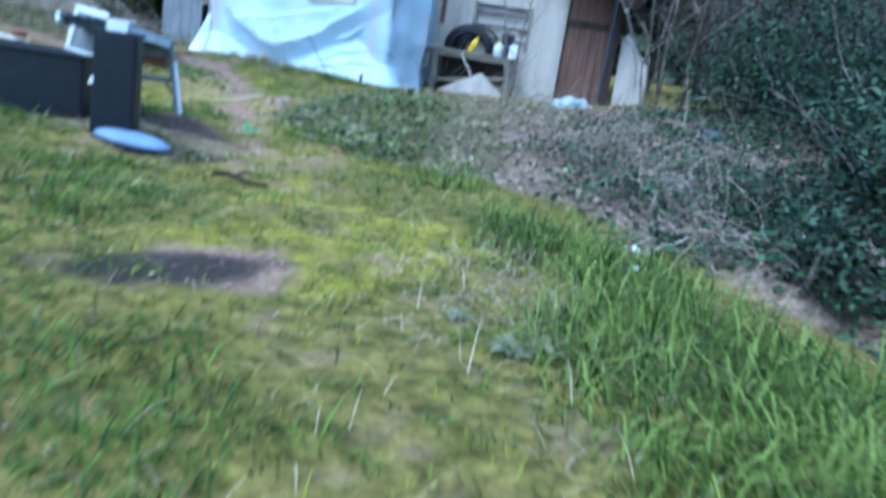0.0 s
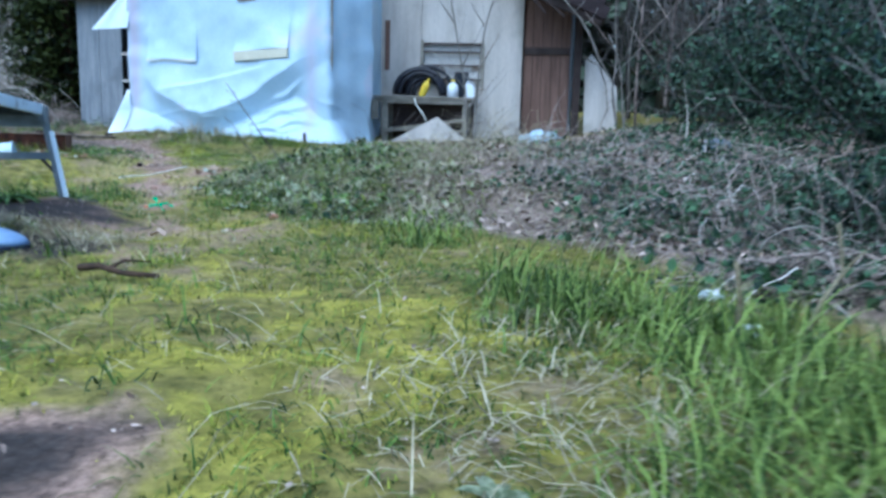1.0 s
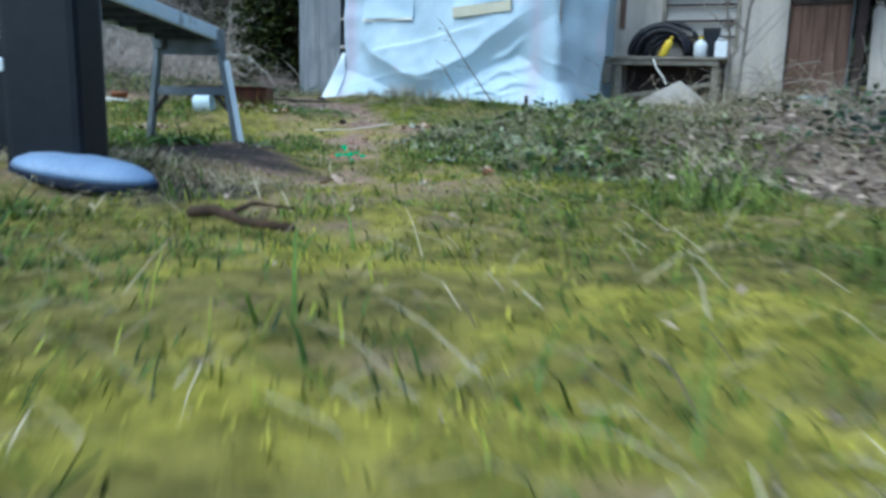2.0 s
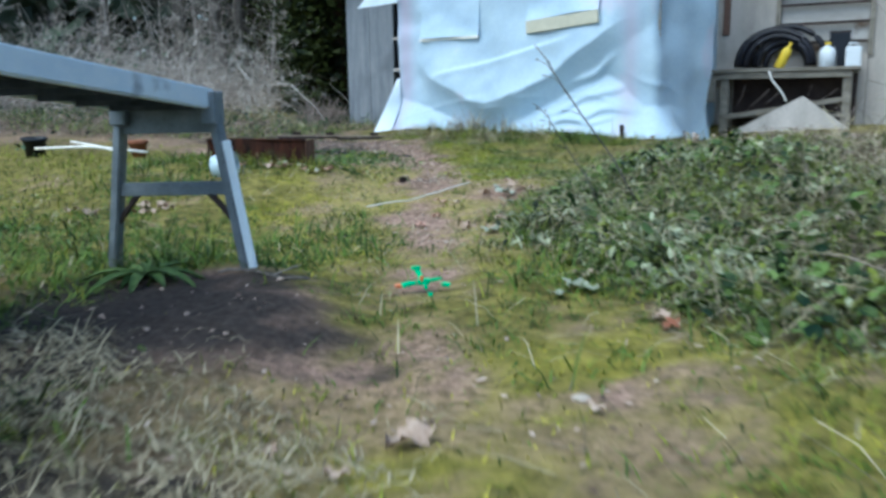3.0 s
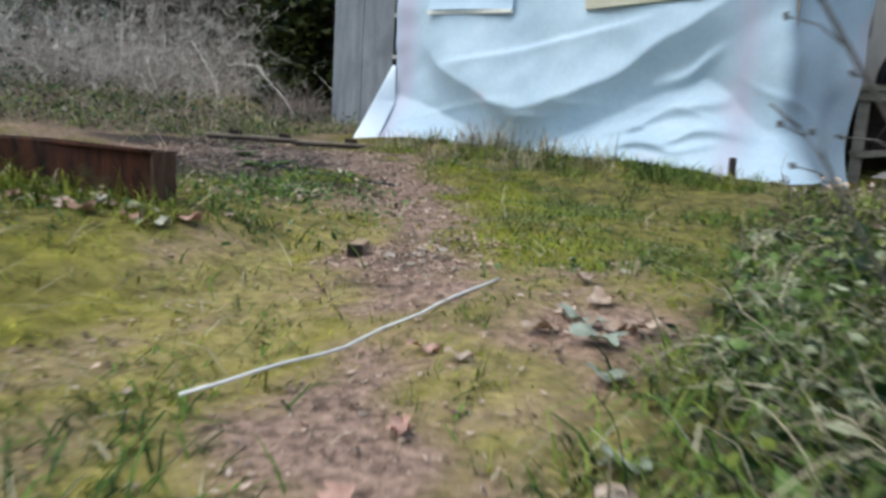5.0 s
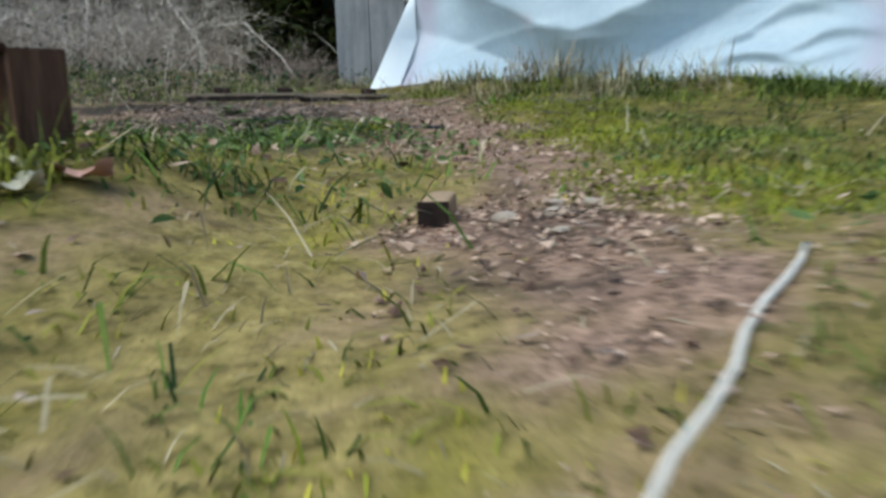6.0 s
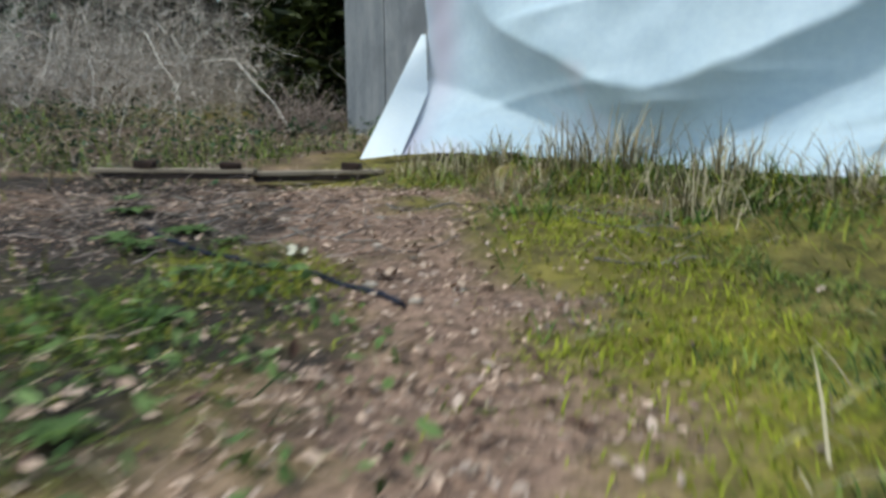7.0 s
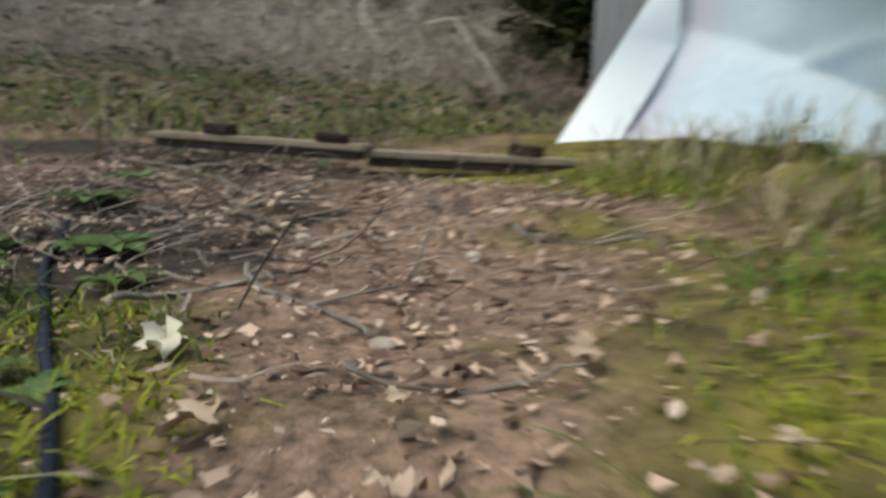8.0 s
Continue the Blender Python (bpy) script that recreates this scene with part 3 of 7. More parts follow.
def build_shed():
    shed = thing("shed", "weathered timber shed with patched plywood and plastic walls", "shed", wp(4, 0.0), kind="structure")
    part("wall_panel", wbox(0.0, 0.44, -0.1, 2.5, 0.05), M_greyply, shed, "grey weathered plywood panel")
    part("wall_panel", wbox(0.446, 0.9, -0.1, 2.5, 0.05, -0.004), M_greyply, shed, "grey weathered plywood panel")
    part("wall_panel", wbox(0.9, 1.3, 2.02, 2.5, 0.05), M_greyply, shed)
    part("wall_panel", wbox(0.9, 1.3, -0.1, 0.3, 0.05), M_greyply, shed)
    part("wall_panel", wbox(1.3, 6.0, -0.1, 3.0, 0.05), M_paleply, shed)
    for z in (0.95, 1.45):
        part("window_bar", wbox(0.9, 1.3, z, z + 0.05, 0.03, 0.01), M_siding, shed)
    part("window_stile", wbox(1.06, 1.1, 0.3, 2.02, 0.03, -0.01), M_siding, shed)
    part("wall_panel", wbox(6.0, 6.75, -0.1, 2.93, 0.05), M_paleply, shed, "pale weathered wall sheeting")
    part("wall_panel", wbox(6.756, 7.85, -0.1, 0.98, 0.05, -0.003), M_paleply, shed)
    part("wall_panel", wbox(6.756, 7.85, 1.78, 2.93, 0.05, -0.003), M_paleply, shed)
    part("wall_panel", wbox(7.856, 8.36, -0.1, 2.93, 0.05, 0.002), M_paleply, shed, "pale weathered wall sheeting")
    part("window_panel", wbox(6.756, 7.85, 0.98, 1.78, 0.02, -0.05), M_siding, shed, "pale board behind the window bars")
    for z in (1.12, 1.36, 1.6, 1.74):
        part("window_bar", wbox(6.75, 7.86, z, z + 0.035, 0.04, 0.03), M_darkwood, shed)
    for s in (6.74, 7.84):
        part("window_stile", wbox(s, s + 0.06, 0.96, 1.82, 0.05, 0.035), M_bench, shed)
    part("corner_post", wbox(8.36, 8.58, -0.1, 2.85, 0.14, 0.08), M_paleply, shed, "pale square corner post")
    part("batten", wbox(6.08, 6.17, 1.28, 2.16, 0.03, 0.03), M_brown, shed, "short brown wooden batten")
    part("batten", wbox(6.26, 6.5, 2.72, 3.7, 0.04, 0.045), M_brown, shed, "broad brown board on the gable")
    for k in range(6):
        part("siding_board", wbox(1.9 + 0.01 * (k % 2), 8.4, 2.94 + 0.16 * k, 3.09 + 0.16 * k, 0.03, 0.03 - 0.004 * (k % 2), lean=-4), M_siding, shed)
    for k in range(5):
        part("door_board", wbox(8.6 + 0.165 * k, 8.758 + 0.165 * k, 0.0, 2.75, 0.03, 0.0 - 0.004 * (k % 2)), M_brown, shed, "reddish brown vertical door board")
    part("door_ledge", wbox(8.6, 9.4, 1.6, 1.72, 0.03, 0.032), M_darkwood, shed)
    # boards under the eaves beyond the lean-to
    part("eave_board", wbox(-0.45, 1.3, 2.47, 2.62, 0.3, 0.28), M_bench, shed, "grey weathered eave board")
    part("eave_board", wbox(-0.5, 2.0, 3.0, 3.14, 0.3, 0.26), M_darkwood, shed)
    for s in (-0.38, 0.55, 1.2):
        part("eave_post", wbox(s, s + 0.1, 2.62, 3.0, 0.1, 0.2), M_bench, shed)
    part("eave_backing", wbox(-0.1, 2.0, 2.5, 3.9, 0.05, -0.02), M_darkwood, shed)
    for a, b, name in ((wp(0.02, 0, -0.05), wp(0.02, 0, -4), "side_wall"), (wp(9.42, 0, -0.05), wp(9.42, 0, -4), "side_wall"), (wp(0, 0, -4), wp(9.42, 0, -4), "back_wall")):
        bm = bmesh.new()
        beam((a[0], a[1], 1.85), (b[0], b[1], 1.85), 0.06, 3.9, 0.005, bm)
        part(name, bm, M_greyply if name == "side_wall" else M_darkwood, shed)
    for k in range(7):
        a, b = wp(-0.6 + 1.5 * k, 3.93, 0.6), wp(-0.6 + 1.5 * k + 1.49, 3.93, 0.6)
        bm = bmesh.new()
        box(wp(-0.6 + 1.5 * k + 0.745, 4.25, -1.8), (1.49, 5.0, 0.05), (7.5, 0, WALL_TURN), 0.005, bm)
        part("roof_sheet", bm, M_darkwood, shed, "dark roofing sheet")
    # the low roof over the door
    for k in range(4):
        bm = beam(wp(8.3, 2.86 + 0.02 * k, 0.12 + 0.24 * k), wp(9.95, 2.12, 0.12 + 0.24 * k), 0.23, 0.04, 0.005, roll=0)
        part("porch_roof_board", bm, M_darkwood, shed, "dark rough porch roof board")
    for k in range(7):
        part("fascia_board", beam(wp(8.38 + 0.02 * (k % 2), 2.9 + 0.215 * k, 1.02), wp(10.0 - 0.03 * (k % 3), 2.2 + 0.235 * k, 1.02 + 0.006 * (k % 2)), 0.026, 0.21, 0.004), M_eavewood, shed, "dark brown fascia board over the door")
    part("porch_beam", beam(wp(8.4, 2.72, 0.9), wp(9.9, 2.06, 0.9), 0.1, 0.14), M_darkwood, shed)
    part("porch_post", beam(wp(9.55, -0.1, 0.15), wp(9.55, 2.25, 0.15), 0.12, 0.12), M_darkwood, shed)
    for k in range(4):
        part("brace", beam(wp(8.6 + 0.3 * k, 2.6 - 0.12 * k, 0.95), wp(9.0 + 0.3 * k, 2.2 - 0.05 * k, 0.98), 0.05, 0.03), M_darkwood, shed)
    return shed


build_shed()


# ---- lean-to with plastic sheeting ----
A, C, D = Vector((-5.06, 16.12, 0)), Vector((-1.64, 15.09, 0)), Vector((-1.06, 15.9, 0))
OUT = Vector((-0.289, -0.957, 0))
ALONG = Vector((0.957, -0.289, 0))
SIDE = Vector((0.813, -0.582, 0))


def eave(u):
    return 2.4 + 0.23 * min(u / 0.86, 1) + 0.3 * max(0.0, (u - 0.86) / 0.14)


def sheet_at(u, v):
    """The plastic front: u along from the free edge, v from the hem up to the eave."""
    p = A.lerp(C, u / 0.86) if u < 0.86 else C.lerp(D, (u - 0.86) / 0.14)
    if 0.81 < u < 0.9:
        k = (u - 0.81) / 0.09
        a, b = A.lerp(C, 0.81 / 0.86), C.lerp(D, 0.04 / 0.14)
        p = a.lerp(C, k).lerp(C.lerp(b, k), k)
    z0 = float(ground(p.x, p.y)) + 0.02 - 0.07 * float(step(u, 0.7, 0.88)) + 0.05 * float(step(u, 0.88, 1.0))
    z = z0 + (eave(u) - z0) * v
    # the hem flares out at both ends; between them the cloth tucks in under a sagging pouch
    hem = max(0.19 * max(0.0, 1 - u / 0.3), min(0.27, 0.75 * max(0.0, u - 0.36)) * (1 - 0.5 * float(step(u, 0.72, 0.86))), 0.012)
    swag = float(np.interp(u, (0, 0.06, 0.12, 0.19, 0.25, 0.3, 0.35, 0.4, 0.46, 0.55, 0.64, 0.78, 1), (0.5, 0.4, 0.31, 0.235, 0.185, 0.165, 0.16, 0.17, 0.2, 0.275, 0.36, 0.5, 0.65))) + 0.03 * (float(vnoise(9 * u, 1.0, 1.0, 25)) - 0.5)
    reach = float(step(u, 0.05, 0.16)) * (1 - float(step(u, 0.72, 0.84)))
    deep = (0.15 + 0.05 * float(vnoise(7 * u, 3.0, 1.0, 26))) * reach
    low = max(0.0, 1 - v / hem)
    flare = (0.06 + 0.32 * min(1.0, hem / 0.13)) * low ** 1.25 * (1 - 0.75 * float(step(u, 0.86, 0.95)))
    k = min(1.0, max(0.0, (v - hem) / (swag - hem)))
    belly = deep * (k ** 1.2 if v < swag else max(0.0, 1 - (v - swag) / 0.4) ** 1.6)
    above = v - (0.31 + 0.325 * (u - 0.19))
    fold = 0.035 * math.exp(-max(0.0, -above) / 0.1) * (1 - float(step(above, 0.0, 0.018))) * float(step(u, 0.12, 0.24)) * (1 - float(step(u, 0.52, 0.66)))
    diag = 0.0
    for base, rise, wide, amp, u0, u1 in ((0.05, 0.62, 0.022, 0.085, 0.5, 0.8), (0.015, 0.36, 0.016, 0.06, 0.52, 0.84), (0.1, 0.95, 0.02, 0.06, 0.6, 0.78), (0.03, 0.15, 0.013, 0.04, 0.42, 0.8), (0.12, 0.42, 0.012, 0.035, 0.56, 0.76)):
        wob = 0.012 * math.sin(40 * u + 9 * rise)
        diag += 0.75 * amp * math.exp(-((v - (base + rise * (u - 0.5)) - wob) / wide) ** 2) * float(step(u, u0, u0 + 0.08)) * (1 - float(step(u, u1 - 0.08, u1)))
    pleat = 0.007 * float(step(u, 0.8, 0.88)) * math.sin(95 * u + 2.5 * v) + 0.012 * math.sin(30 * u + 3 * v)
    pull = 0.05 * math.exp(-((u - 0.86) / 0.02) ** 2) * (1 - 0.5 * v)
    rough = 0.05 * (float(vnoise(6 * u + 2 * v, 5 * v, 0.8, 21)) - 0.5) + 0.022 * (float(vnoise(17 * u - 4 * v, 9 * v + 3 * u, 0.7, 22)) - 0.5)
    side = -0.03 * max(0.0, 1 - u / 0.06) + 0.012 * math.sin(7 * v) * (1 - u)
    for k in range(7):
        cu, cv = 0.12 + 0.125 * k, 0.05 + 0.2 * float(vnoise(k * 3.3, 2.0, 1.0, 28))
        rough += 0.016 * math.exp(-((v - cv - (0.5 - 0.2 * k) * (u - cu)) / 0.012) ** 2) * math.exp(-((u - cu) / 0.06) ** 2)
    way = OUT.lerp(SIDE, float(step(u, 0.81, 0.91))).normalized()
    swell = 0.07 * float(step(u, 0.86, 1.0)) * math.sin(math.pi * min(1.0, 0.05 + 0.9 * v)) ** 1.5
    q = p + Vector((swell, 0, 0)) + way * (flare + belly + fold + diag + pleat + pull + rough) + ALONG * side
    return Vector((q.x, q.y, z))


def cloth(place, nu, nv, material, name, parent, label="", thick=0.004):
    bm = bmesh.new()
    grid = [[bm.verts.new(place(i / nu, j / nv)) for j in range(nv + 1)] for i in range(nu + 1)]
    for i in range(nu):
        for j in range(nv):
            bm.faces.new((grid[i][j], grid[i + 1][j], grid[i + 1][j + 1], grid[i][j + 1]))
    ob = part(name, bm, material, parent, label, True)
    return ob


def build_lean_to():
    t = thing("lean_to", "timber lean-to clad in wrinkled translucent white plastic sheeting", "lean-to", (-3.2, 16.3, 0.0))
    front = cloth(sheet_at, 220, 120, M_tarp, "front_sheet", t, "wrinkled white plastic front sheet with flared hem")
    # shade of the two corner posts showing through the film, painted as a soft tint
    u, v = (k.ravel() for k in np.meshgrid(np.arange(221) / 220, np.arange(121) / 120, indexing="ij"))
    tint = np.exp(-((u - 0.025) / 0.026) ** 2) * (0.9 - 0.5 * step(v, 0.0, 0.1) + 0.5 * step(v, 0.05, 0.3)) + 0.8 * np.exp(-((u - 0.798) / 0.022) ** 2) * (0.6 + 0.4 * vnoise(u, v, 0.12, 27))
    front.data.attributes.new("post_shade", "FLOAT", "POINT").data.foreach_set("value", np.clip(tint, 0, 1).astype(np.float32))
    outer = Vector((-5.3, 15.63, 0.07))
    apex = sheet_at(0.0, 0.3) - ALONG * 0.05
    foot_in, knee, apex_in = sheet_at(0.03, 0.0) + OUT * 0.025, sheet_at(0.012, 0.15) + OUT * 0.025, sheet_at(0.0, 0.3) + OUT * 0.012

    def gusset_at(u, v):
        inner = foot_in.lerp(knee, v / 0.55) if v < 0.55 else knee.lerp(apex_in, (v - 0.55) / 0.45)
        edge = outer.lerp(apex, v)
        return edge.lerp(inner, u) + OUT * (0.015 * math.sin(math.pi * u) * (1 - v))

    cloth(gusset_at, 16, 40, M_tarpbright, "gusset", t, "bright white triangular gusset at the free end")
    wl, wr = Vector(wp(2.3, 3.5, 0.05)), Vector(wp(6.0, 3.2, 0.05))

    def roof_at(u, v):
        p = sheet_at(0.85 * u, 1.0) + OUT * 0.05
        q = wl.lerp(wr, u)
        r = p.lerp(q, v)
        return r + Vector((0, 0, 0.03 * math.sin(14 * u) * math.sin(3 * v) - 0.04 * math.sin(math.pi * v) * float(step(u, 0.8, 1)) + 0.01))

    cloth(roof_at, 60, 20, M_tarpbright, "roof_sheet", t, "taut white plastic roof sheet")
    foot = Vector(wp(6.02, 0.0, 0.05))

    def side_at(u, v):
        p = sheet_at(1.0, v)
        top = Vector(wp(6.0, 3.2, 0.05))
        q = Vector((foot.x, foot.y, float(ground(foot.x, foot.y)) + (top.z - 0.1) * v))
        r = p.lerp(q, u)
        bulge = 0.06 * math.sin(math.pi * u) * math.sin(9 * v + 4 * u) - 0.08 * math.sin(math.pi * u)
        return r + Vector((bulge, 0, 0))

    cloth(side_at, 30, 40, M_tarp, "side_sheet", t, "white plastic side sheet")

    # the awning flap at the free end
    def flap_at(u, v):
        a, b = Vector((-5.75, 16.33, 1.76)), Vector((-5.06, 16.12, 1.79))
        c, d = Vector((-5.12, 16.2, 2.42)), Vector((-5.0, 16.15, 2.42))
        r = a.lerp(b, u).lerp(c.lerp(d, u), v)
        return r + OUT * (0.05 * (1 - v) + 0.015 * math.sin(9 * u))

    cloth(flap_at, 14, 14, M_tarpbright, "awning_flap", t, "small pointed white plastic flap")

    # window flaps hung over the sheet
    for z0, z1, s0, s1 in ((1.27, 2.16, -4.72, -3.84), (1.42, 2.25, -3.17, -2.22)):
        def win_at(u, v, a=s0, b=s1, lo=z0, hi=z1):
            x = a + (b - a) * u
            k = (x + 5.06) / 3.42
            tilt = 0.07 * (b + 3.2) / 1.0 if b > -3 else 0.02
            z = lo + tilt * u + (hi - lo) * v
            w = 0.86 * k
            p = sheet_at(w, (z - 0.07) / (eave(w) - 0.07))
            return p + OUT * (0.01 + 0.05 * (1 - v) ** 4)

        cloth(win_at, 30, 30, M_tarp, "window_flap", t, "stiff white plastic window flap")
        p, q = win_at(0, 0), win_at(1, 0)
        deep = 0.035 if s0 < -4 else 0.15
        m = M_rod if s0 < -4 else M_beige
        part("flap_batten", beam(p - Vector((0, 0, deep / 2)) - OUT * 0.01, q - Vector((0, 0, deep / 2)) - OUT * 0.01, 0.03, deep, 0.004), m, t, "cream board along the flap's lower edge")
        if s0 > -4:
            p, q = win_at(0.05, 0.97), win_at(0.9, 0.97)
            part("flap_batten", beam(p + OUT * 0.01, q + OUT * 0.01, 0.03, 0.06, 0.004), M_bench, t, "grey batten along the flap's upper edge")
    # timber frame behind the plastic
    for k in (0.0, 0.33, 0.66, 1.0):
        p = A.lerp(C, k) - OUT * 0.12
        part("frame_post", beam((p.x, p.y, -0.05), (p.x, p.y, eave(0.86 * k) - 0.04), 0.07, 0.07), M_bench, t)
    for z in (1.0, 2.3):
        a, b = A - OUT * 0.07, C - OUT * 0.07
        part("frame_rail", beam((a.x, a.y, z), (b.x, b.y, z + 0.1), 0.05, 0.07), M_bench, t)
    return t


build_lean_to()


def build_stake():
    t = thing("stake", "dark wooden stake pinning the hem of the sheet", "stake", (-1.915, 14.58, 0.0))
    part("post", box((-1.915, 14.58, 0.04), (0.045, 0.045, 0.3), (3, -2, 15), 0.008), M_darkwood, t)
    t = thing("ground_timber", "dark rotten timber along the hem of the sheet", "timber", (-2.0, 14.66, -0.02))
    part("board", beam((-2.36, 14.78, -0.02), (-1.6, 14.68, -0.03), 0.07, 0.07, 0.012), M_darkwood, t)


build_stake()


# ---- bench and what stands on it ----
def build_bench():
    b = thing("work_bench", "grey weathered timber potting bench against the shed wall", "bench", wp(6.9, 0.0, 0.3))
    for k in range(4):
        part("top_board", wbox(6.0 + 0.02 * (k % 2), 7.78, 0.775, 0.815, 0.135, 0.56 - 0.14 * k, 0.005), M_bench, b)
    part("front_rail", wbox(6.08, 7.7, 0.69, 0.772, 0.03, 0.53), M_bench, b)
    for s in (6.16, 7.6):
        for out in (0.5, 0.1):
            part("leg", wbox(s, s + 0.1, -0.08, 0.772, 0.09, out - 0.005), M_bench, b)
    part("lower_shelf", wbox(6.14, 7.7, 0.2, 0.235, 0.42, 0.47), M_bench, b)
    # dark panel added for the shade below the bench top
    part("bench_shade", wbox(6.1, 7.75, 0.0, 0.74, 0.02, 0.06), M_darkwood, b, "dark panel standing for the shade under the bench")
    part("brace", beam(wp(6.2, 0.2, 0.52), wp(7.6, 0.42, 0.52), 0.03, 0.06), M_bench, b)
    part("end_board", wbox(5.96, 6.1, 0.4, 0.76, 0.03, 0.54), M_bench, b)
    return b


build_bench()


def build_hose():
    t = thing("hose_coil", "thick black hose coiled upright on the bench", "hose", wp(6.75, 0.82, 0.2))
    for k, (r, o) in enumerate(((0.34, 0.1), (0.375, 0.16), (0.355, 0.22), (0.3, 0.28), (0.325, 0.04), (0.27, 0.12), (0.24, 0.2), (0.4, 0.1), (0.2, 0.14))):
        pts = [Vector(wp(6.75 + 0.02 * k + r * 1.25 * math.cos(a), 0.85 + r * math.sin(a) * 1.25, o + 0.04 * math.sin(3 * a))) for a in np.linspace(0.02, math.pi - 0.02, 26)]
        part("loop", tube(pts, 0.036, 8), M_hose, t, smooth=True)


build_hose()


def build_bottle(name, label, at, r, h, material, cap, lean=0.0, turn=0.0):
    t = thing(name, label, "bottle", at)
    m = pose(*at, 0, lean, turn)
    part("body", lathe([(r * 0.85, 0), (r, 0.02 * h), (r, 0.62 * h), (r * 0.75, 0.76 * h), (r * 0.32, 0.84 * h), (r * 0.32, 0.92 * h)], 20, None, m, 0.03), material, t, smooth=True)
    part("cap", lathe([(r * 0.4, 0.9 * h), (r * 0.4, h), (r * 0.3, h * 1.01)], 16, None, m), cap, t, smooth=True)
    return t


build_bottle("yellow_bottle", "bright yellow plastic bottle leaning on the bench", wp(6.84, 0.815, 0.4), 0.06, 0.34, M_yellow, M_yellow, 24)
build_bottle("spray_bottle", "white plastic bottle with yellow cap on the bench", wp(7.4, 0.815, 0.36), 0.095, 0.3, M_whitepl, M_yellow)


def build_jerry():
    t = thing("plastic_canister", "small white square plastic canister on the bench", "canister", wp(7.68, 0.815, 0.25))
    part("body", wbox(7.6, 7.78, 0.817, 1.06, 0.14, 0.32, 0.02), M_whitepl, t)
    part("handle", tube([wp(7.63, 1.05, 0.25), wp(7.64, 1.1, 0.25), wp(7.72, 1.1, 0.25), wp(7.74, 1.05, 0.25)], 0.014), M_whitepl, t, smooth=True)


build_jerry()
# added dark block for the shadowed square on the wall behind the bottles
shadow_thing = thing("shadow_block", "dark block added for the shadowed square behind the bottles", "box", wp(7.52, 0.816, 0.12))
part("body", wbox(7.4, 7.64, 0.817, 1.24, 0.12, 0.17, 0.008), M_blackpl, shadow_thing)
part("lid", wbox(7.395, 7.645, 1.24, 1.265, 0.13, 0.175, 0.005), M_darkwood, shadow_thing)


def build_panel():
    t = thing("folded_board", "pale buff folded board leaning under the bench", "board", wp(7.05, 0.0, 0.6))
    bm = bmesh.new()
    a, b, c = Vector(wp(6.35, 0.02, 0.7)), Vector(wp(7.75, 0.02, 0.66)), Vector(wp(7.15, 0.46, 0.58))
    d, e, f = (v + Vector((0.03, 0.05, 0)) for v in (a, b, c))
    for q in ((a, b, c), (d, f, e), (a, d, e, b), (b, e, f, c), (c, f, d, a)):
        bm.faces.new([bm.verts.new(v) for v in q])
    bmesh.ops.remove_doubles(bm, verts=bm.verts, dist=0.001)
    part("sheet", bm, M_paleply, t)
    part("cord", tube([wp(6.75, 0.78, 0.57), wp(6.8, 0.66, 0.6), wp(6.93, 0.5, 0.62), wp(6.98, 0.4, 0.66)], 0.012), M_rod, t, "pale hanging cord", True)


build_panel()


def build_bench_clutter():
    for k in range(7):
        a = wp(6.3 + 0.2 * k, 0.28 + 0.04 * (k % 3), 0.3)
        b = wp(6.45 + 0.2 * k + 0.1 * (k % 2), 0.6 - 0.05 * (k % 4), 0.42)
        ob = part("stored_stick", tube([a, Vector(a).lerp(Vector(b), 0.5) + Vector((0.04, 0, 0.03)), b], 0.012), M_twig, None, smooth=True)
        tagged(ob, "thin grey stick stored under the bench", "stick", "sticks under the bench")


build_bench_clutter()


def build_leaning_plank():
    t = thing("leaning_board", "pale weathered board with a slanting top leaning by the shed", "board", wp(10.0, 0.0, 0.1))
    bm = bmesh.new()
    pts = [wp(9.72, 0.0, 0.25), wp(10.3, 0.0, 0.25), wp(10.25, 1.05, 0.1), wp(9.78, 1.62, 0.05), wp(9.68, 1.5, 0.05)]
    fr = [bm.verts.new(p) for p in pts]
    bk = [bm.verts.new(Vector(p) + Vector((0.01, 0.03, 0))) for p in pts]
    bm.faces.new(fr)
    bm.faces.new(bk[::-1])
    for k in range(5):
        bm.faces.new((fr[k], fr[(k + 1) % 5], bk[(k + 1) % 5], bk[k]))
    part("board", bm, M_paleply, t)


build_leaning_plank()


def build_door_plastic():
    t = thing("plastic_bag", "crumpled pale plastic bag on the ground by the door", "bag", wp(9.0, 0.0, 0.3))
    bm = bmesh.new()
    bmesh.ops.create_icosphere(bm, subdivisions=4, radius=1)
    for v in bm.verts:
        n = noise.noise(v.co * 2.3) * 0.35 + noise.noise(v.co * 6) * 0.15
        v.co = Vector(wp(9.0, 0.1, 0.35)) + Vector((v.co.x * 0.38, v.co.y * 0.2, v.co.z * 0.17)) * (1 + n)
    part("film", bm, M_tarp, t, smooth=True)


build_door_plastic()


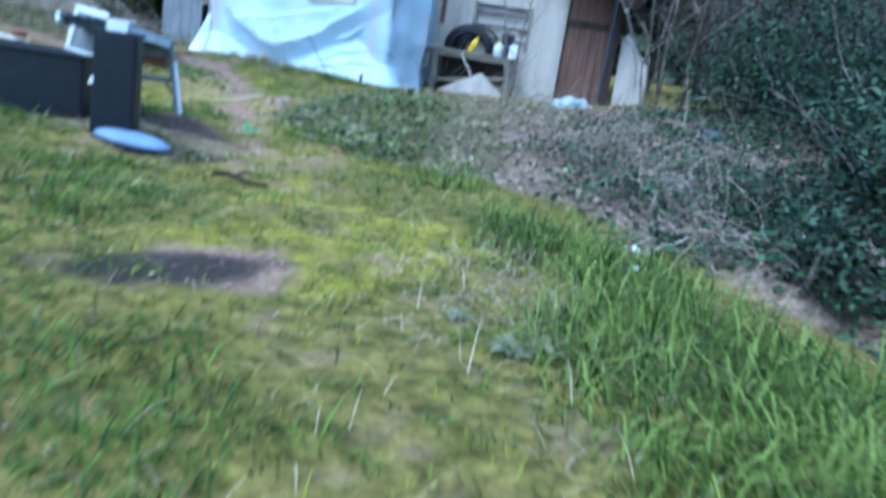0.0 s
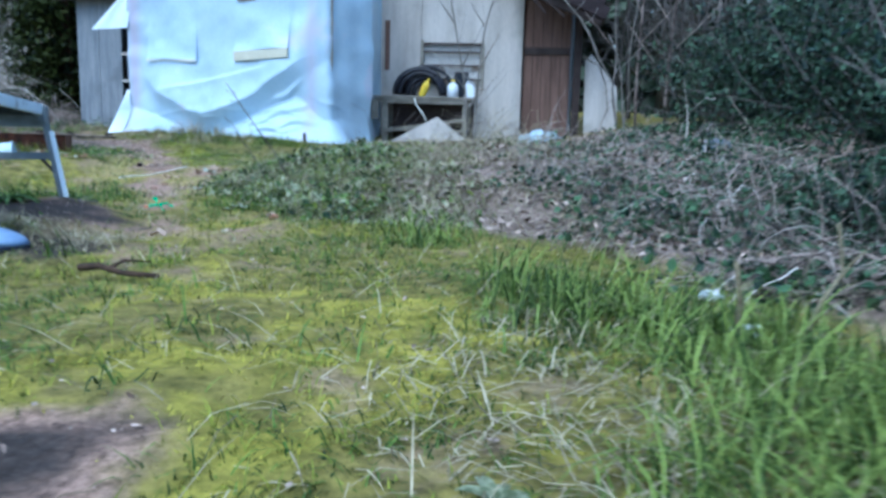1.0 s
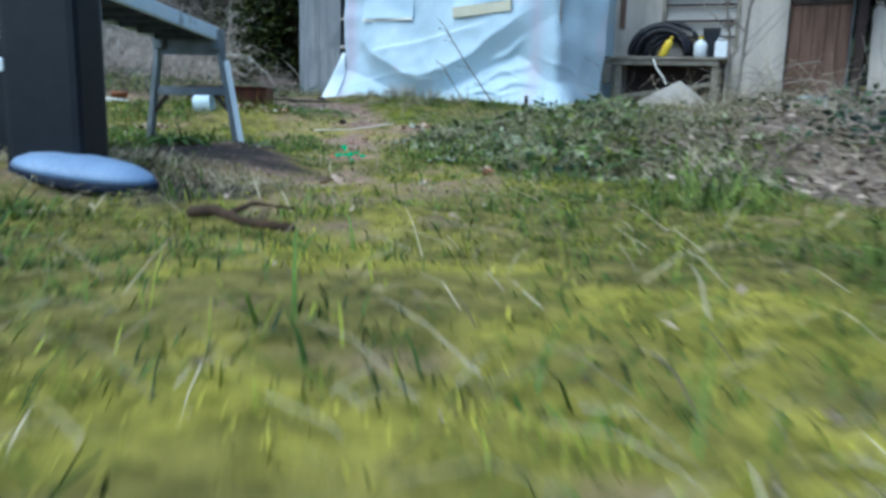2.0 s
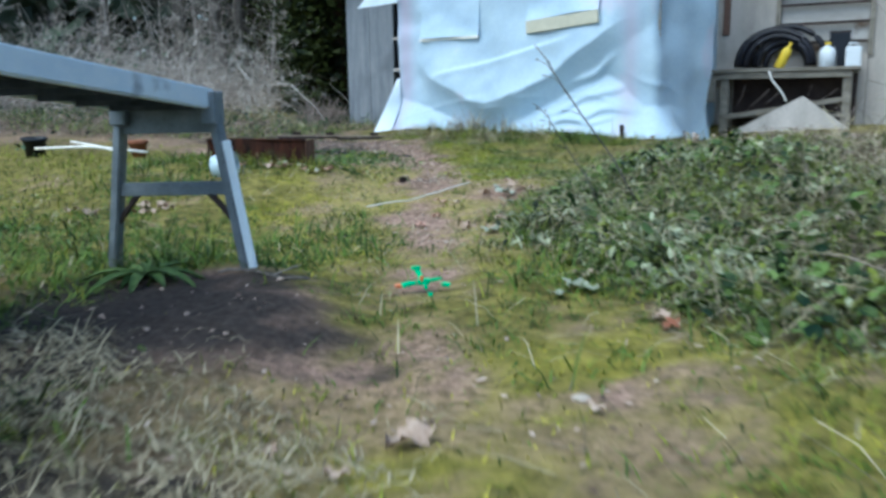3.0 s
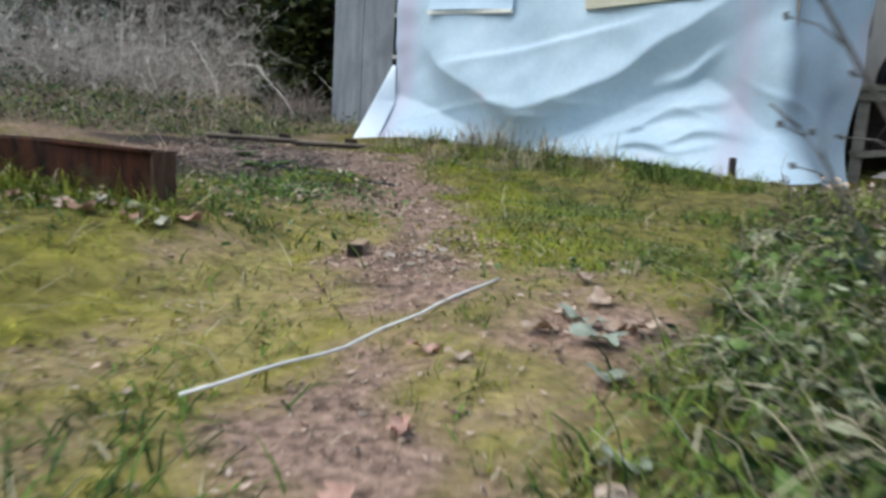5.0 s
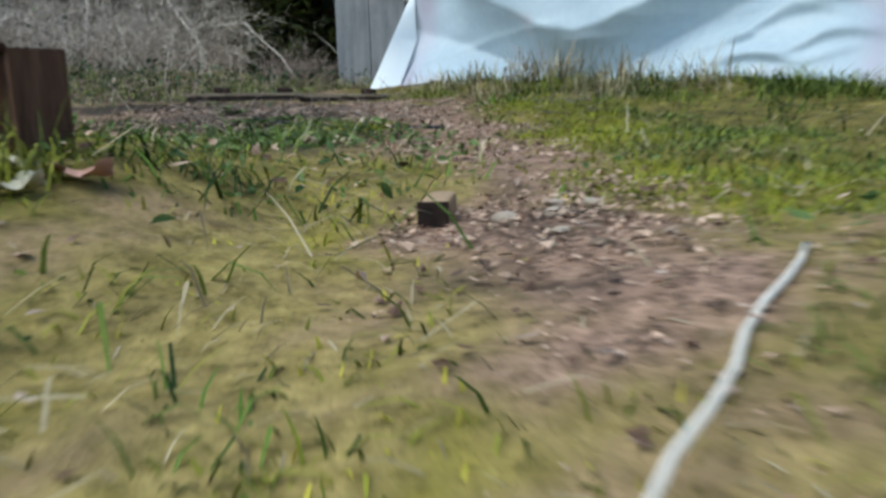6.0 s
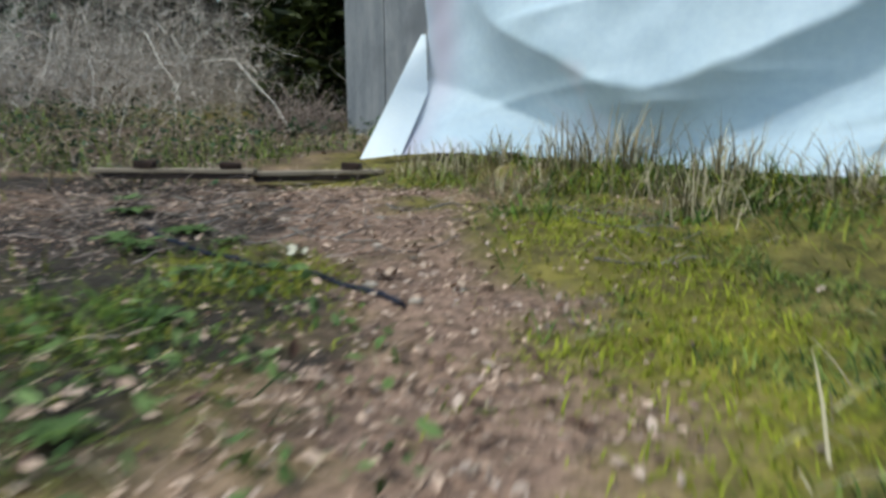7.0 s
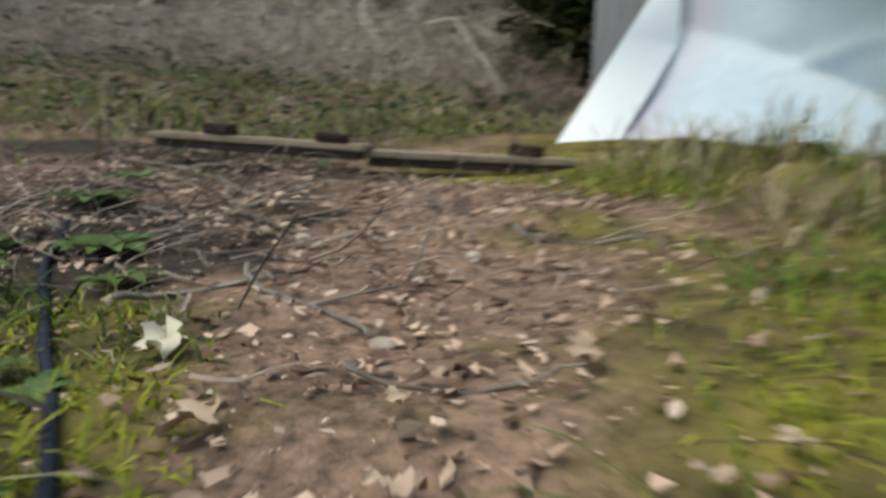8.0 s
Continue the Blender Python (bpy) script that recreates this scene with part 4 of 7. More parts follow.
# ---- things on the lawn ----
def build_platform():
    t = thing("work_platform", "folding aluminium work platform on splayed legs and a black case", "work platform", (-2.75, 7.25, 0.0))
    far, near = Vector((-2.76, 7.96, 0.515)), Vector((-2.59, 6.3, 0.676))
    left = Vector((-0.976, -0.218, 0)) * 0.34
    for o, n in ((Vector(), "side_rail"), (left, "side_rail")):
        part(n, beam(far + o, near + o, 0.03, 0.075, 0.006), M_rail, t, "pale blue-white side rail")
    # planks and ribs are coloured dark for the shade below the deck
    for k in range(5):
        w = 0.06
        o = left * ((k + 0.5) / 5)
        part("deck_plank", beam(far + o + Vector((0, 0, 0.02)), near + o + Vector((0, 0, 0.02)), w, 0.018, 0.003), M_shadesteel, t)
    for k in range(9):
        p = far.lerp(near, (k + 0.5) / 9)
        part("deck_rib", beam(p + left * 0.05 - Vector((0, 0, 0.02)), p + left * 0.95 - Vector((0, 0, 0.02)), 0.05, 0.05, 0.003), M_shadesteel, t)
    for end, d in ((far, -1),):
        tops, feet = [], []
        way = (near - far).normalized() * (0.09 * d)
        for o, spread in ((Vector(), Vector((0.115, -0.03, 0))), (left, Vector((-0.09 if d < 0 else 0.03, -0.03, 0)))):
            top = end + o - Vector((0, 0, 0.0))
            g = top + spread + way * 0.3
            foot = Vector((g.x, g.y, float(ground(g.x, g.y))))
            leg = part("leg", beam(top, foot, 0.05, 0.035, 0.005), M_alu, t, "splayed aluminium leg")
            side = Vector((0.03, -0.012, 0)) if o.length == 0 else Vector((-0.03, -0.012, 0))
            # pale strip paints in the lit right face of the near leg
            if not o.length:
                part("flange", beam(top.lerp(foot, 0.24) + side, foot + side, 0.012, 0.04, 0.003), M_rail, leg, "pale leg flange, the leg's lit face put into its colour")
            part("hinge_plate", box(top - Vector((0, 0, 0.03)), (0.06, 0.1, 0.12), (0, 0, 12), 0.008), M_alu, leg)
            tops.append(top)
            feet.append(foot)
        for k in (0.52, 0.12):
            a, b = tops[0].lerp(feet[0], k), tops[1].lerp(feet[1], k)
            part("cross_bar", beam(a, b, 0.028, 0.05 if k > 0.3 else 0.09, 0.004), M_alu, t)
        for i in (0, 1):
            a, b = tops[i].lerp(feet[i], 0.74), tops[0].lerp(tops[1], 0.2 + 0.6 * i).lerp(feet[0].lerp(feet[1], 0.2 + 0.6 * i), 0.53)
            part("diagonal_brace", beam(a, b, 0.02, 0.02, 0.003), M_darkwood, t)
    return t


build_platform()


def build_case():
    g = float(ground(-2.47, 6.22)) - 0.01
    t = thing("black_case", "tall black plastic case standing beside the work platform", "case", (-2.47, 6.22, g))
    part("body", box((-2.47, 6.22, (g + 0.63) / 2), (0.3, 0.22, 0.63 - g), (0, 0, 8), 0.03), M_blackpl, t)
    part("latch", box((-2.6, 6.1, 0.28), (0.03, 0.03, 0.05), (0, 0, 8), 0.008), M_whitepl, t, "small pale latch")
    part("rim", box((-2.47, 6.22, 0.625), (0.31, 0.23, 0.02), (0, 0, 8), 0.008), M_blackpl, t)
    s = thing("white_tub", "small white plastic tub on top of the black case", "tub", (-2.46, 6.2, 0.636))
    part("body", box((-2.46, 6.2, 0.67), (0.15, 0.14, 0.07), (0, 0, 8), 0.012), M_whitepl, s)
    part("lid", box((-2.46, 6.2, 0.712), (0.16, 0.15, 0.014), (0, 0, 8), 0.005), M_whitepl, s)
    c = thing("black_crate", "long low black plastic crate on the grass", "crate", (-3.42, 6.8, -0.1))
    part("body", box((-3.42, 6.8, 0.14), (0.95, 0.4, 0.5), (0, 0, 6), 0.025), M_blackpl, c)
    part("rim", box((-3.42, 6.8, 0.385), (0.99, 0.44, 0.03), (0, 0, 6), 0.01), M_blackpl, c)
    w = thing("metal_frame_panel", "small panel in a white metal frame standing on a crate", "panel", (-2.98, 6.78, 0.4))
    turn = (-12, 8, 8)
    part("pane", box((-2.96, 6.76, 0.57), (0.2, 0.02, 0.3), turn, 0.004), M_greyply, w)
    for dx, dz, sx, sz in ((-0.11, 0, 0.03, 0.34), (0.11, 0, 0.03, 0.34), (0, 0.16, 0.25, 0.05), (0, 0.07, 0.22, 0.02), (0, -0.16, 0.25, 0.025)):
        m = pose(-2.96, 6.76, 0.57, *turn) @ Matrix.Translation((dx, 0, dz))
        bm = bmesh.new()
        bmesh.ops.create_cube(bm, size=1, matrix=m @ Matrix.Diagonal((sx, 0.035, sz, 1)))
        part("frame_bar", bm, M_whitepl, w, "white frame bar")
    b = thing("blue_basin", "faded blue plastic basin upturned on bare soil", "basin", (-2.3, 6.13, -0.1))
    m = pose(-2.3, 6.13, float(ground(-2.3, 6.13)) + 0.005, 4, 7, 10) @ Matrix.Diagonal((1.0, 0.55, 1, 1))
    # dark band paints in the shadow under the lifted rim
    part("rim", lathe([(0.25, 0.0), (0.275, 0.0), (0.28, 0.012), (0.275, 0.034), (0.25, 0.036)], 36, None, m), M_navy, b, "dark blue band standing for the shaded underside of the rim", True)
    part("shell", lathe([(0.272, 0.033), (0.255, 0.055), (0.21, 0.075), (0.12, 0.09), (0.02, 0.095)], 36, None, m), M_bluepl, b, smooth=True)


build_case()


def build_green_toy():
    g = float(ground(-2.0, 8.1)) + 0.03
    t = thing("green_plastic_cross", "bright green four-armed plastic toy lying on the grass", "toy", (-2.0, 8.1, g))
    p = Vector((-2.0, 8.1, g + 0.012))
    part("hub", box(p, (0.045, 0.04, 0.022), (0, 0, 20), 0.008), M_green, t)
    for dx, dy, up, wide, hook in ((-0.042, 0.035, 0.042, 0.026, 0), (-0.05, -0.045, -0.004, 0.03, 0), (0.068, 0.01, 0.014, 0.026, 1), (0.035, -0.07, -0.008, 0.018, 1)):
        d = Vector((dx, dy, up))
        arm = part("arm", beam(p, p + d, wide * 0.8, 0.012, 0.004), M_green, t)
        end = p + d + (Vector((0.018, -0.01, -0.02)) if hook else Vector((0, 0, 0)))
        part("arm_tip", box(end, (wide * 1.3, wide, 0.014), (0, 10, math.degrees(math.atan2(dy, dx))), 0.006), M_green, arm)
    part("tag", box((-2.075, 8.05, g + 0.004), (0.035, 0.028, 0.012), (0, 0, 30), 0.004), M_orange, t, "small orange tag")
    part("pin", box((-1.998, 8.075, g + 0.03), (0.012, 0.012, 0.02), (10, 20, 30), 0.004), M_orange, t, "small orange pin")


build_green_toy()


def build_rod():
    a, b = Vector((-2.91, 9.74, -0.115)), Vector((-2.63, 10.97, -0.1))
    pts = []
    for k in range(15):
        u = k / 14
        p = a.lerp(b, u) + Vector((1, 0, 0)) * (0.022 * math.sin(5.5 * u - 0.3) * (1 - u)) + Vector((0, 0, -0.012 * math.sin(math.pi * u) + 0.004 * math.sin(13 * u)))
        p.x += 0.006 * math.sin(23 * u)
        pts.append((p.x, p.y, max(p.z, float(ground(p.x, p.y)) + 0.008)))
    t = thing("pale_rod", "thin bent whitish rod lying across the path", "rod", pts[7])
    part("rod", tube(pts, 0.0042, 8), M_rod, t, smooth=True)


build_rod()


def build_offcut():
    g = float(ground(-3.25, 11.2))
    t = thing("timber_offcut", "short pale timber offcut with a dark end grain", "offcut", (-3.25, 11.2, g))
    part("block", box((-3.247, 11.26, g + 0.025), (0.056, 0.13, 0.046), (2, 0, 12), 0.011, None, 0.003), M_timber, t)
    part("end_grain", box((-3.2335, 11.194, g + 0.0245), (0.058, 0.006, 0.048), (2, 0, 12), 0.001), M_blackwood, t, "dark end grain")


build_offcut()


def build_rust():
    t = thing("rusty_trough", "rusted steel trough with dead leaves against its side", "trough", (-4.37, 11.08, -0.03))
    a, b = Vector((-4.82, 11.0, 0)), Vector((-3.93, 10.96, 0))
    d = (b - a).normalized()
    back = Vector((-d.y, d.x, 0))
    g = -0.08

    def plate(p0, p1, inset, name):
        bm = bmesh.new()
        rows = []
        for k in range(13):
            u = k / 12
            col = []
            for z in (0.0, 0.1, 0.2, 0.29):
                q = p0.lerp(p1, 0.5 + (u - 0.5) * (0.84 + 0.16 * z / 0.29))
                bow = 0.012 * math.sin(7 * u + 9 * z)
                col.append(q + back * (inset * (0.29 - z) + bow) + Vector((0, 0, g + z + 0.006 * math.sin(5 * u))))
            rows.append(col)
        for off in (0.0, 0.008):
            for p, q in zip(rows, rows[1:]):
                for i in range(3):
                    bm.faces.new([bm.verts.new(v + back * off) for v in (p[i], q[i], q[i + 1], p[i + 1])])
        bmesh.ops.remove_doubles(bm, verts=bm.verts, dist=0.0005)
        part(name, bm, M_rust, t, "streaked rusted steel plate", True)

    plate(a, b, 0.15, "front_plate")
    plate(a + back * 0.13, b + back * 0.13, -0.05, "back_plate")
    for p in (a, b):
        q = p + back * 0.13
        part("end_plate", beam((p.x, p.y, g + 0.15), (q.x, q.y, g + 0.15), 0.01, 0.28, 0.002), M_rustpale, t, "orange-brown rusted end plate")
    part("lip", tube([(*(a - back * 0.005).xy, g + 0.29), (*a.lerp(b, 0.5).xy, g + 0.294), (*(b - back * 0.005).xy, g + 0.29)], 0.009, 8), M_rust, t, smooth=True)
    m = a.lerp(b, 0.5) + back * 0.075
    part("soil_fill", box((m.x, m.y, g + 0.12), (0.72, 0.07, 0.24), (0, 0, math.degrees(math.atan2(d.y, d.x))), 0.01), M_darksoil, t, "dark soil fill")


build_rust()


def build_bucket():
    m = pose(-4.39, 10.4, 0.047, 0, 84, 14)
    t = thing("bucket", "white plastic bucket lying on its side", "bucket", (-4.3, 10.42, -0.03))
    m = m @ Matrix.Scale(0.8, 4)
    bm = lathe([(0.07, 0.0), (0.088, 0.008), (0.1, 0.03), (0.105, 0.19), (0.112, 0.195), (0.112, 0.215), (0.102, 0.215), (0.098, 0.19), (0.085, 0.02), (0.03, 0.016)], 28, None, m, 0.03)
    part("shell", bm, M_bucket, t, smooth=True)
    part("handle", tube([m @ Vector(p) for p in ((0.11, 0, 0.2), (0.09, 0.09, 0.235), (0.02, 0.14, 0.25), (-0.08, 0.09, 0.235), (-0.11, 0, 0.2))], 0.004), M_alu, t, "thin wire handle", True)


build_bucket()


def build_pot():
    g = float(ground(-6.85, 12.75))
    t = thing("flower_pot", "small terracotta flower pot", "pot", (-6.85, 12.75, g))
    part("pot", lathe([(0.07, 0), (0.09, 0.14), (0.105, 0.14), (0.105, 0.18), (0.09, 0.18), (0.085, 0.15), (0.03, 0.13)], 24, None, pose(-6.85, 12.75, g)), M_terra, t, smooth=True)
    for k, (x0, y0, x1, y1) in enumerate(((-7.85, 12.35, -6.55, 12.5), (-7.6, 12.6, -6.7, 12.35))):
        z = float(ground(x0, y0))
        p = thing("pale_pole", "pale weathered pole lying in the grass", "pole", (x0, y0, z), "poles in the grass")
        part("shaft", tube([(x0, y0, z + 0.1 + 0.06 * k), ((x0 + x1) / 2, (y0 + y1) / 2, z + 0.12), (x1, y1, z + 0.06)], 0.014, 8), M_rod, p, smooth=True)


build_pot()


def build_black_pot():
    g = float(ground(-8.0, 12.5))
    t = thing("plant_pot", "black plastic plant pot standing in rough grass", "pot", (-8.0, 12.5, g))
    part("pot", lathe([(0.09, 0), (0.12, 0.19), (0.135, 0.19), (0.135, 0.22), (0.118, 0.22), (0.112, 0.18), (0.03, 0.16)], 24, None, pose(-8.0, 12.5, g, 3, 4, 0)), M_blackpl, t, smooth=True)


build_black_pot()


def build_planks():
    runs = (((-6.16, 14.52, 0.075), (-5.44, 14.83, 0.064), 0.1), ((-5.5, 14.86, 0.045), (-5.0, 15.3, 0.036), 0.13))
    for a, b, wide in runs:
        t = thing("ground_plank", "old grey-brown plank lying at the edge of the path", "plank", a, "planks along the path")
        part("board", beam(a, b, wide, 0.02, 0.005), M_plank, t)
        # a dark bar fills the shadow gap under the raised plank
        p, q = Vector(a).lerp(Vector(b), 0.03), Vector(a).lerp(Vector(b), 0.97)
        deep = 0.026
        for v in (p, q):
            v.z -= 0.011 + deep / 2
        part("gap_shade", beam(p, q, wide - 0.025, deep, 0.006), M_darkwood, t, "dark bar standing for the shadow gap below the plank")
    for x, y, r, g in ((-5.12, 15.2, 12, 0.066), (-5.54, 14.77, 28, 0.09), (-5.93, 14.62, 20, 0.1)):
        t = thing("brick", "dark worn brick weighing down the plank", "brick", (x, y, g), "bricks on the planks")
        part("block", box((x, y, g), (0.1, 0.06, 0.036), (2, 3, r), 0.01, None, 0.005), M_brick, t)
    for x, y, r in ((-4.7, 15.45, 40), (-4.3, 15.3, 10)):
        g = float(ground(x, y)) + 0.03
        t = thing("brick", "dark worn brick on the hem of the sheet", "brick", (x, y, g), "bricks on the hem")
        part("block", box((x, y, g), (0.09, 0.06, 0.045), (2, 3, r), 0.01, None, 0.004), M_brick, t)


build_planks()


def build_cable():
    pts = [(-5.2, 13.8, 0), (-5.0, 13.68, 0), (-4.85, 13.61, 0), (-4.76, 13.58, 0), (-4.55, 13.49, 0), (-4.36, 13.42, 0), (-4.2, 13.35, 0), (-4.05, 13.27, 0), (-3.95, 13.21, 0), (-3.85, 13.12, 0)]
    sm = []
    for k in range(len(pts) - 1):
        for i in range(5):
            p = Vector(pts[k]).lerp(Vector(pts[k + 1]), i / 5)
            sm.append((p.x + 0.003 * math.sin(3 * k + i), p.y, float(ground(p.x, p.y)) + 0.009))
    t = thing("blue_hose", "thin dark blue hose lying across the soil", "hose", sm[0])
    part("hose", tube(sm, 0.0075, 8), M_navy, t, smooth=True)


build_cable()


def build_barrel():
    m = pose(3.05, 10.72, 0.0, 12, -8, 0)
    t = thing("plastic_drum", "blue-grey plastic drum half hidden in brush", "drum", (3.05, 10.72, 0.0))
    part("body", lathe([(0.14, 0), (0.16, 0.02), (0.165, 0.14), (0.17, 0.15), (0.165, 0.16), (0.16, 0.32), (0.13, 0.35), (0.03, 0.36)], 24, None, m), M_barrel, t, smooth=True)


build_barrel()


def build_scraps():
    for x, y, s, label, m in ((1.12, 4.75, 0.05, "crumpled white paper scrap in the grass", M_whitepl), (1.2, 5.35, 0.05, "small white plastic scrap on dead stems", M_whitepl)):
        g = float(ground(x, y)) + 0.03
        t = thing("litter_scrap", label, "scrap", (x, y, g))
        bm = bmesh.new()
        bmesh.ops.create_icosphere(bm, subdivisions=2, radius=s)
        for v in bm.verts:
            v.co = Vector((v.co.x * 1.2, v.co.y * 0.8, v.co.z * 0.5)) * (1 + 0.3 * noise.noise(v.co * 30)) + Vector((x, y, g))
        part("scrap", bm, m, t)


build_scraps()


# ---- plants ----
def stuff(name, arrays, material, label, category, smooth=False):
    ob = link(name, arrays[0], arrays[1], material, smooth)
    return tagged(ob, label, category, kind="stuff")


def build_grass():
    def lawn(x, y):
        return (1 - bare(x, y)) ** 2 * (1 - 0.75 * littered(x, y)) * (1 - 0.6 * mossy(x, y)) * (1 - 0.55 * weedy(x, y)) * (1 - 0.5 * dry(x, y)) * (0.25 + 0.75 * step(vnoise(x, y, 0.45, 31), 0.25, 0.7))

    x, y = scatter(66000, -5.5, 2.2, 1.2, 15.2, lawn)
    n = len(x)
    tall = 0.035 + 0.07 * rng.uniform(size=n) ** 2 + 0.07 * vnoise(x, y, 0.5, 32) ** 2
    a = blades(x, y, tall, rng.uniform(0.003, 0.007, n), 1.6, None, 0.65)
    x, y = scatter(18000, -12, -5, 4, 17, lambda x, y: (1 - bare(x, y)) * (1 - 0.9 * step(y, 12.5, 14)))
    b = blades(x, y, rng.uniform(0.05, 0.13, len(x)), rng.uniform(0.005, 0.01, len(x)), 1.5)
    stuff("lawn_grass", join(a, b), M_grass, "short yellowish green rough grass", "grass")

    def lush(x, y):
        w = 0.5 * (vnoise(x, y, 0.4, 33) - 0.5)
        k = np.zeros(np.shape(x))
        for d in (blob(x, y, 0.95, 3.7, 0.55, 1.7, -8), 0.8 * blob(x, y, 0.55, 5.2, 0.5, 0.8), blob(x, y, 1.4, 3.0, 0.8, 1.5), 0.5 * blob(x, y, -0.1, 6.9, 0.7, 0.4)):
            k = np.maximum(k, step(d + w, 0.0, 0.5))
        return k

    x, y = scatter(22000, -0.6, 2.3, 1.3, 7, lush)
    n = len(x)
    k = lush(x, y)
    stuff("rank_grass", blades(x, y, (0.06 + 0.24 * k) * rng.uniform(0.4, 1.3, n), rng.uniform(0.004, 0.012, n), 1.9), M_rank, "long bright green grass at the lawn's edge", "grass")

    def clumps(x, y):
        k = np.zeros(np.shape(x))
        for cx, cy, r in ((-3.1, 8.0, 0.55), (-2.75, 8.1, 0.3), (-3.4, 8.6, 0.7), (-3.0, 9.0, 0.5), (-1.35, 8.6, 0.6), (-0.9, 9.6, 0.9), (-1.6, 10.2, 0.4), (-1.75, 11.5, 0.5), (-1.8, 13.0, 0.5), (-3.0, 14.5, 0.4), (-3.9, 15.0, 0.4), (-3.85, 14.2, 0.22), (-3.38, 14.2, 0.25), (-3.3, 15.0, 0.4), (-2.3, 14.5, 0.5), (-3.6, 6.0, 0.8), (-2.5, 5.3, 0.6), (-1.9, 4.4, 0.6), (-1.6, 2.6, 0.7), (-2.9, 9.6, 0.4), (-4.6, 10.2, 0.7), (-4.75, 11.1, 0.3), (-5.3, 11.0, 0.6), (-4.45, 10.92, 0.18), (-4.75, 10.95, 0.25), (-3.75, 11.1, 0.25), (-3.55, 9.6, 0.35), (-3.1, 9.0, 0.3), (-1.7, 10.2, 0.5), (-1.8, 10.75, 0.4), (-1.45, 9.65, 0.5), (-1.25, 10.6, 0.6), (-2.7, 8.85, 0.35), (-3.0, 9.45, 0.4), (-2.75, 8.3, 0.35), (-1.0, 2.4, 0.7), (-0.6, 2.2, 0.5), (-3.6, 8.2, 0.8), (-3.3, 7.65, 0.5), (-4.3, 8.3, 0.8), (-4.1, 12.1, 0.3), (-4.5, 12.75, 0.35), (-2.95, 9.15, 0.55), (-2.75, 9.0, 0.35)):
            k = np.maximum(k, blob(x, y, cx, cy, r, r))
        return step(k + 0.7 * (vnoise(x, y, 0.25, 34) - 0.5), 0.1, 0.5) * (1 - bare(x, y))

    x, y = scatter(95000, -5.4, 0.5, 1.5, 15.5, clumps)
    n = len(x)
    b = blades(x, y, rng.uniform(0.06, 0.2, n), rng.uniform(0.004, 0.01, n), 1.8, None, 0.45)

    def tufts(x, y):
        return step(0.6 * vnoise(x, y, 0.34, 35) + 0.4 * vnoise(x, y, 0.11, 36), 0.5, 0.68) * (1 - bare(x, y)) * (1 - 0.8 * littered(x, y)) * (1 - 0.75 * mossy(x, y))

    x, y = scatter(60000, -3.2, 1.4, 1.3, 9.5, tufts)
    n = len(x)
    c = blades(x, y, rng.uniform(0.03, 0.1, n), rng.uniform(0.003, 0.007, n), 1.6, None, 0.6)
    stuff("tall_grass", join(b, c), M_lush, "lush tall green grass in clumps", "grass")
    # small tussocks that stand close along the way
    x, y = scatter(29000, -4.8, 1.6, 1.6, 13.4, lambda x, y: (1 - bare(x, y)) ** 2 * (1 - 0.8 * littered(x, y)) * (1 - 0.7 * weedy(x, y)) * (1 - 0.55 * mossy(x, y)) * (1 - 0.6 * dry(x, y)) * (1 - 0.85 * step(blob(x, y, -2.95, 12.7, 0.75, 2.1, 22), 0.0, 0.3)) * (0.08 + 0.92 * step(0.55 * vnoise(x, y, 0.5, 39) + 0.45 * vnoise(x, y, 0.16, 40), 0.36, 0.62)))
    dark = vnoise(x, y, 0.7, 49) + 0.5 * vnoise(x, y, 0.2, 50) + 0.35 * step(-x, 2.6, 3.2) * step(-y, -10.2, -9.2) > 0.86
    for name, pick, material, label in (("grass_tussocks", dark, M_lush, "small dark green grass tussocks"), ("pale_tussocks", ~dark, M_grass, "small olive grass tussocks")):
        cx, cy = np.repeat(x[pick], 7), np.repeat(y[pick], 7)
        n = len(cx)
        cx, cy = cx + rng.normal(size=n) * 0.016, cy + rng.normal(size=n) * 0.016
        stuff(name, blades(cx, cy, rng.uniform(0.025, 0.085, n) * (0.7 + 0.7 * vnoise(cx, cy, 0.4, 59)), rng.uniform(0.0025, 0.006, n), 1.7, None, 0.35), material, label, "grass")
    x, y = scatter(60000, -5.5, 2.4, 1.4, 15.5, lambda x, y: (1 - bare(x, y)) ** 2 * (1 - 0.8 * step(y, 12.6, 13.3)) * (0.12 + 0.5 * littered(x, y) + 0.55 * step(blob(x, y, 0.8, 4.0, 1.1, 1.8), 0.0, 0.5)  + 0.5 * weedy(x, y)))
    n = len(x)
    u, w = scatter(9000, -3.3, -1.5, 5.9, 7.3, lambda x, y: step(blob(x, y, -2.4, 6.6, 0.85, 0.65) + 0.8 * (vnoise(x, y, 0.2, 38) - 0.5), 0.0, 0.5))
    k = len(u)
    mat_of_straw = blades(u, w, rng.uniform(0.04, 0.13, k), rng.uniform(0.002, 0.005, k), 0.9, ground(u, w) + rng.uniform(0.005, 0.03, k), 1.35)
    u, w = scatter(9000, -4.6, -1.6, 8.2, 13.2, dry)
    k = len(u)
    mat_of_straw = join(mat_of_straw, blades(u, w, rng.uniform(0.02, 0.08, k), rng.uniform(0.002, 0.004, k), 0.9, ground(u, w) + rng.uniform(0.002, 0.015, k), 1.25))
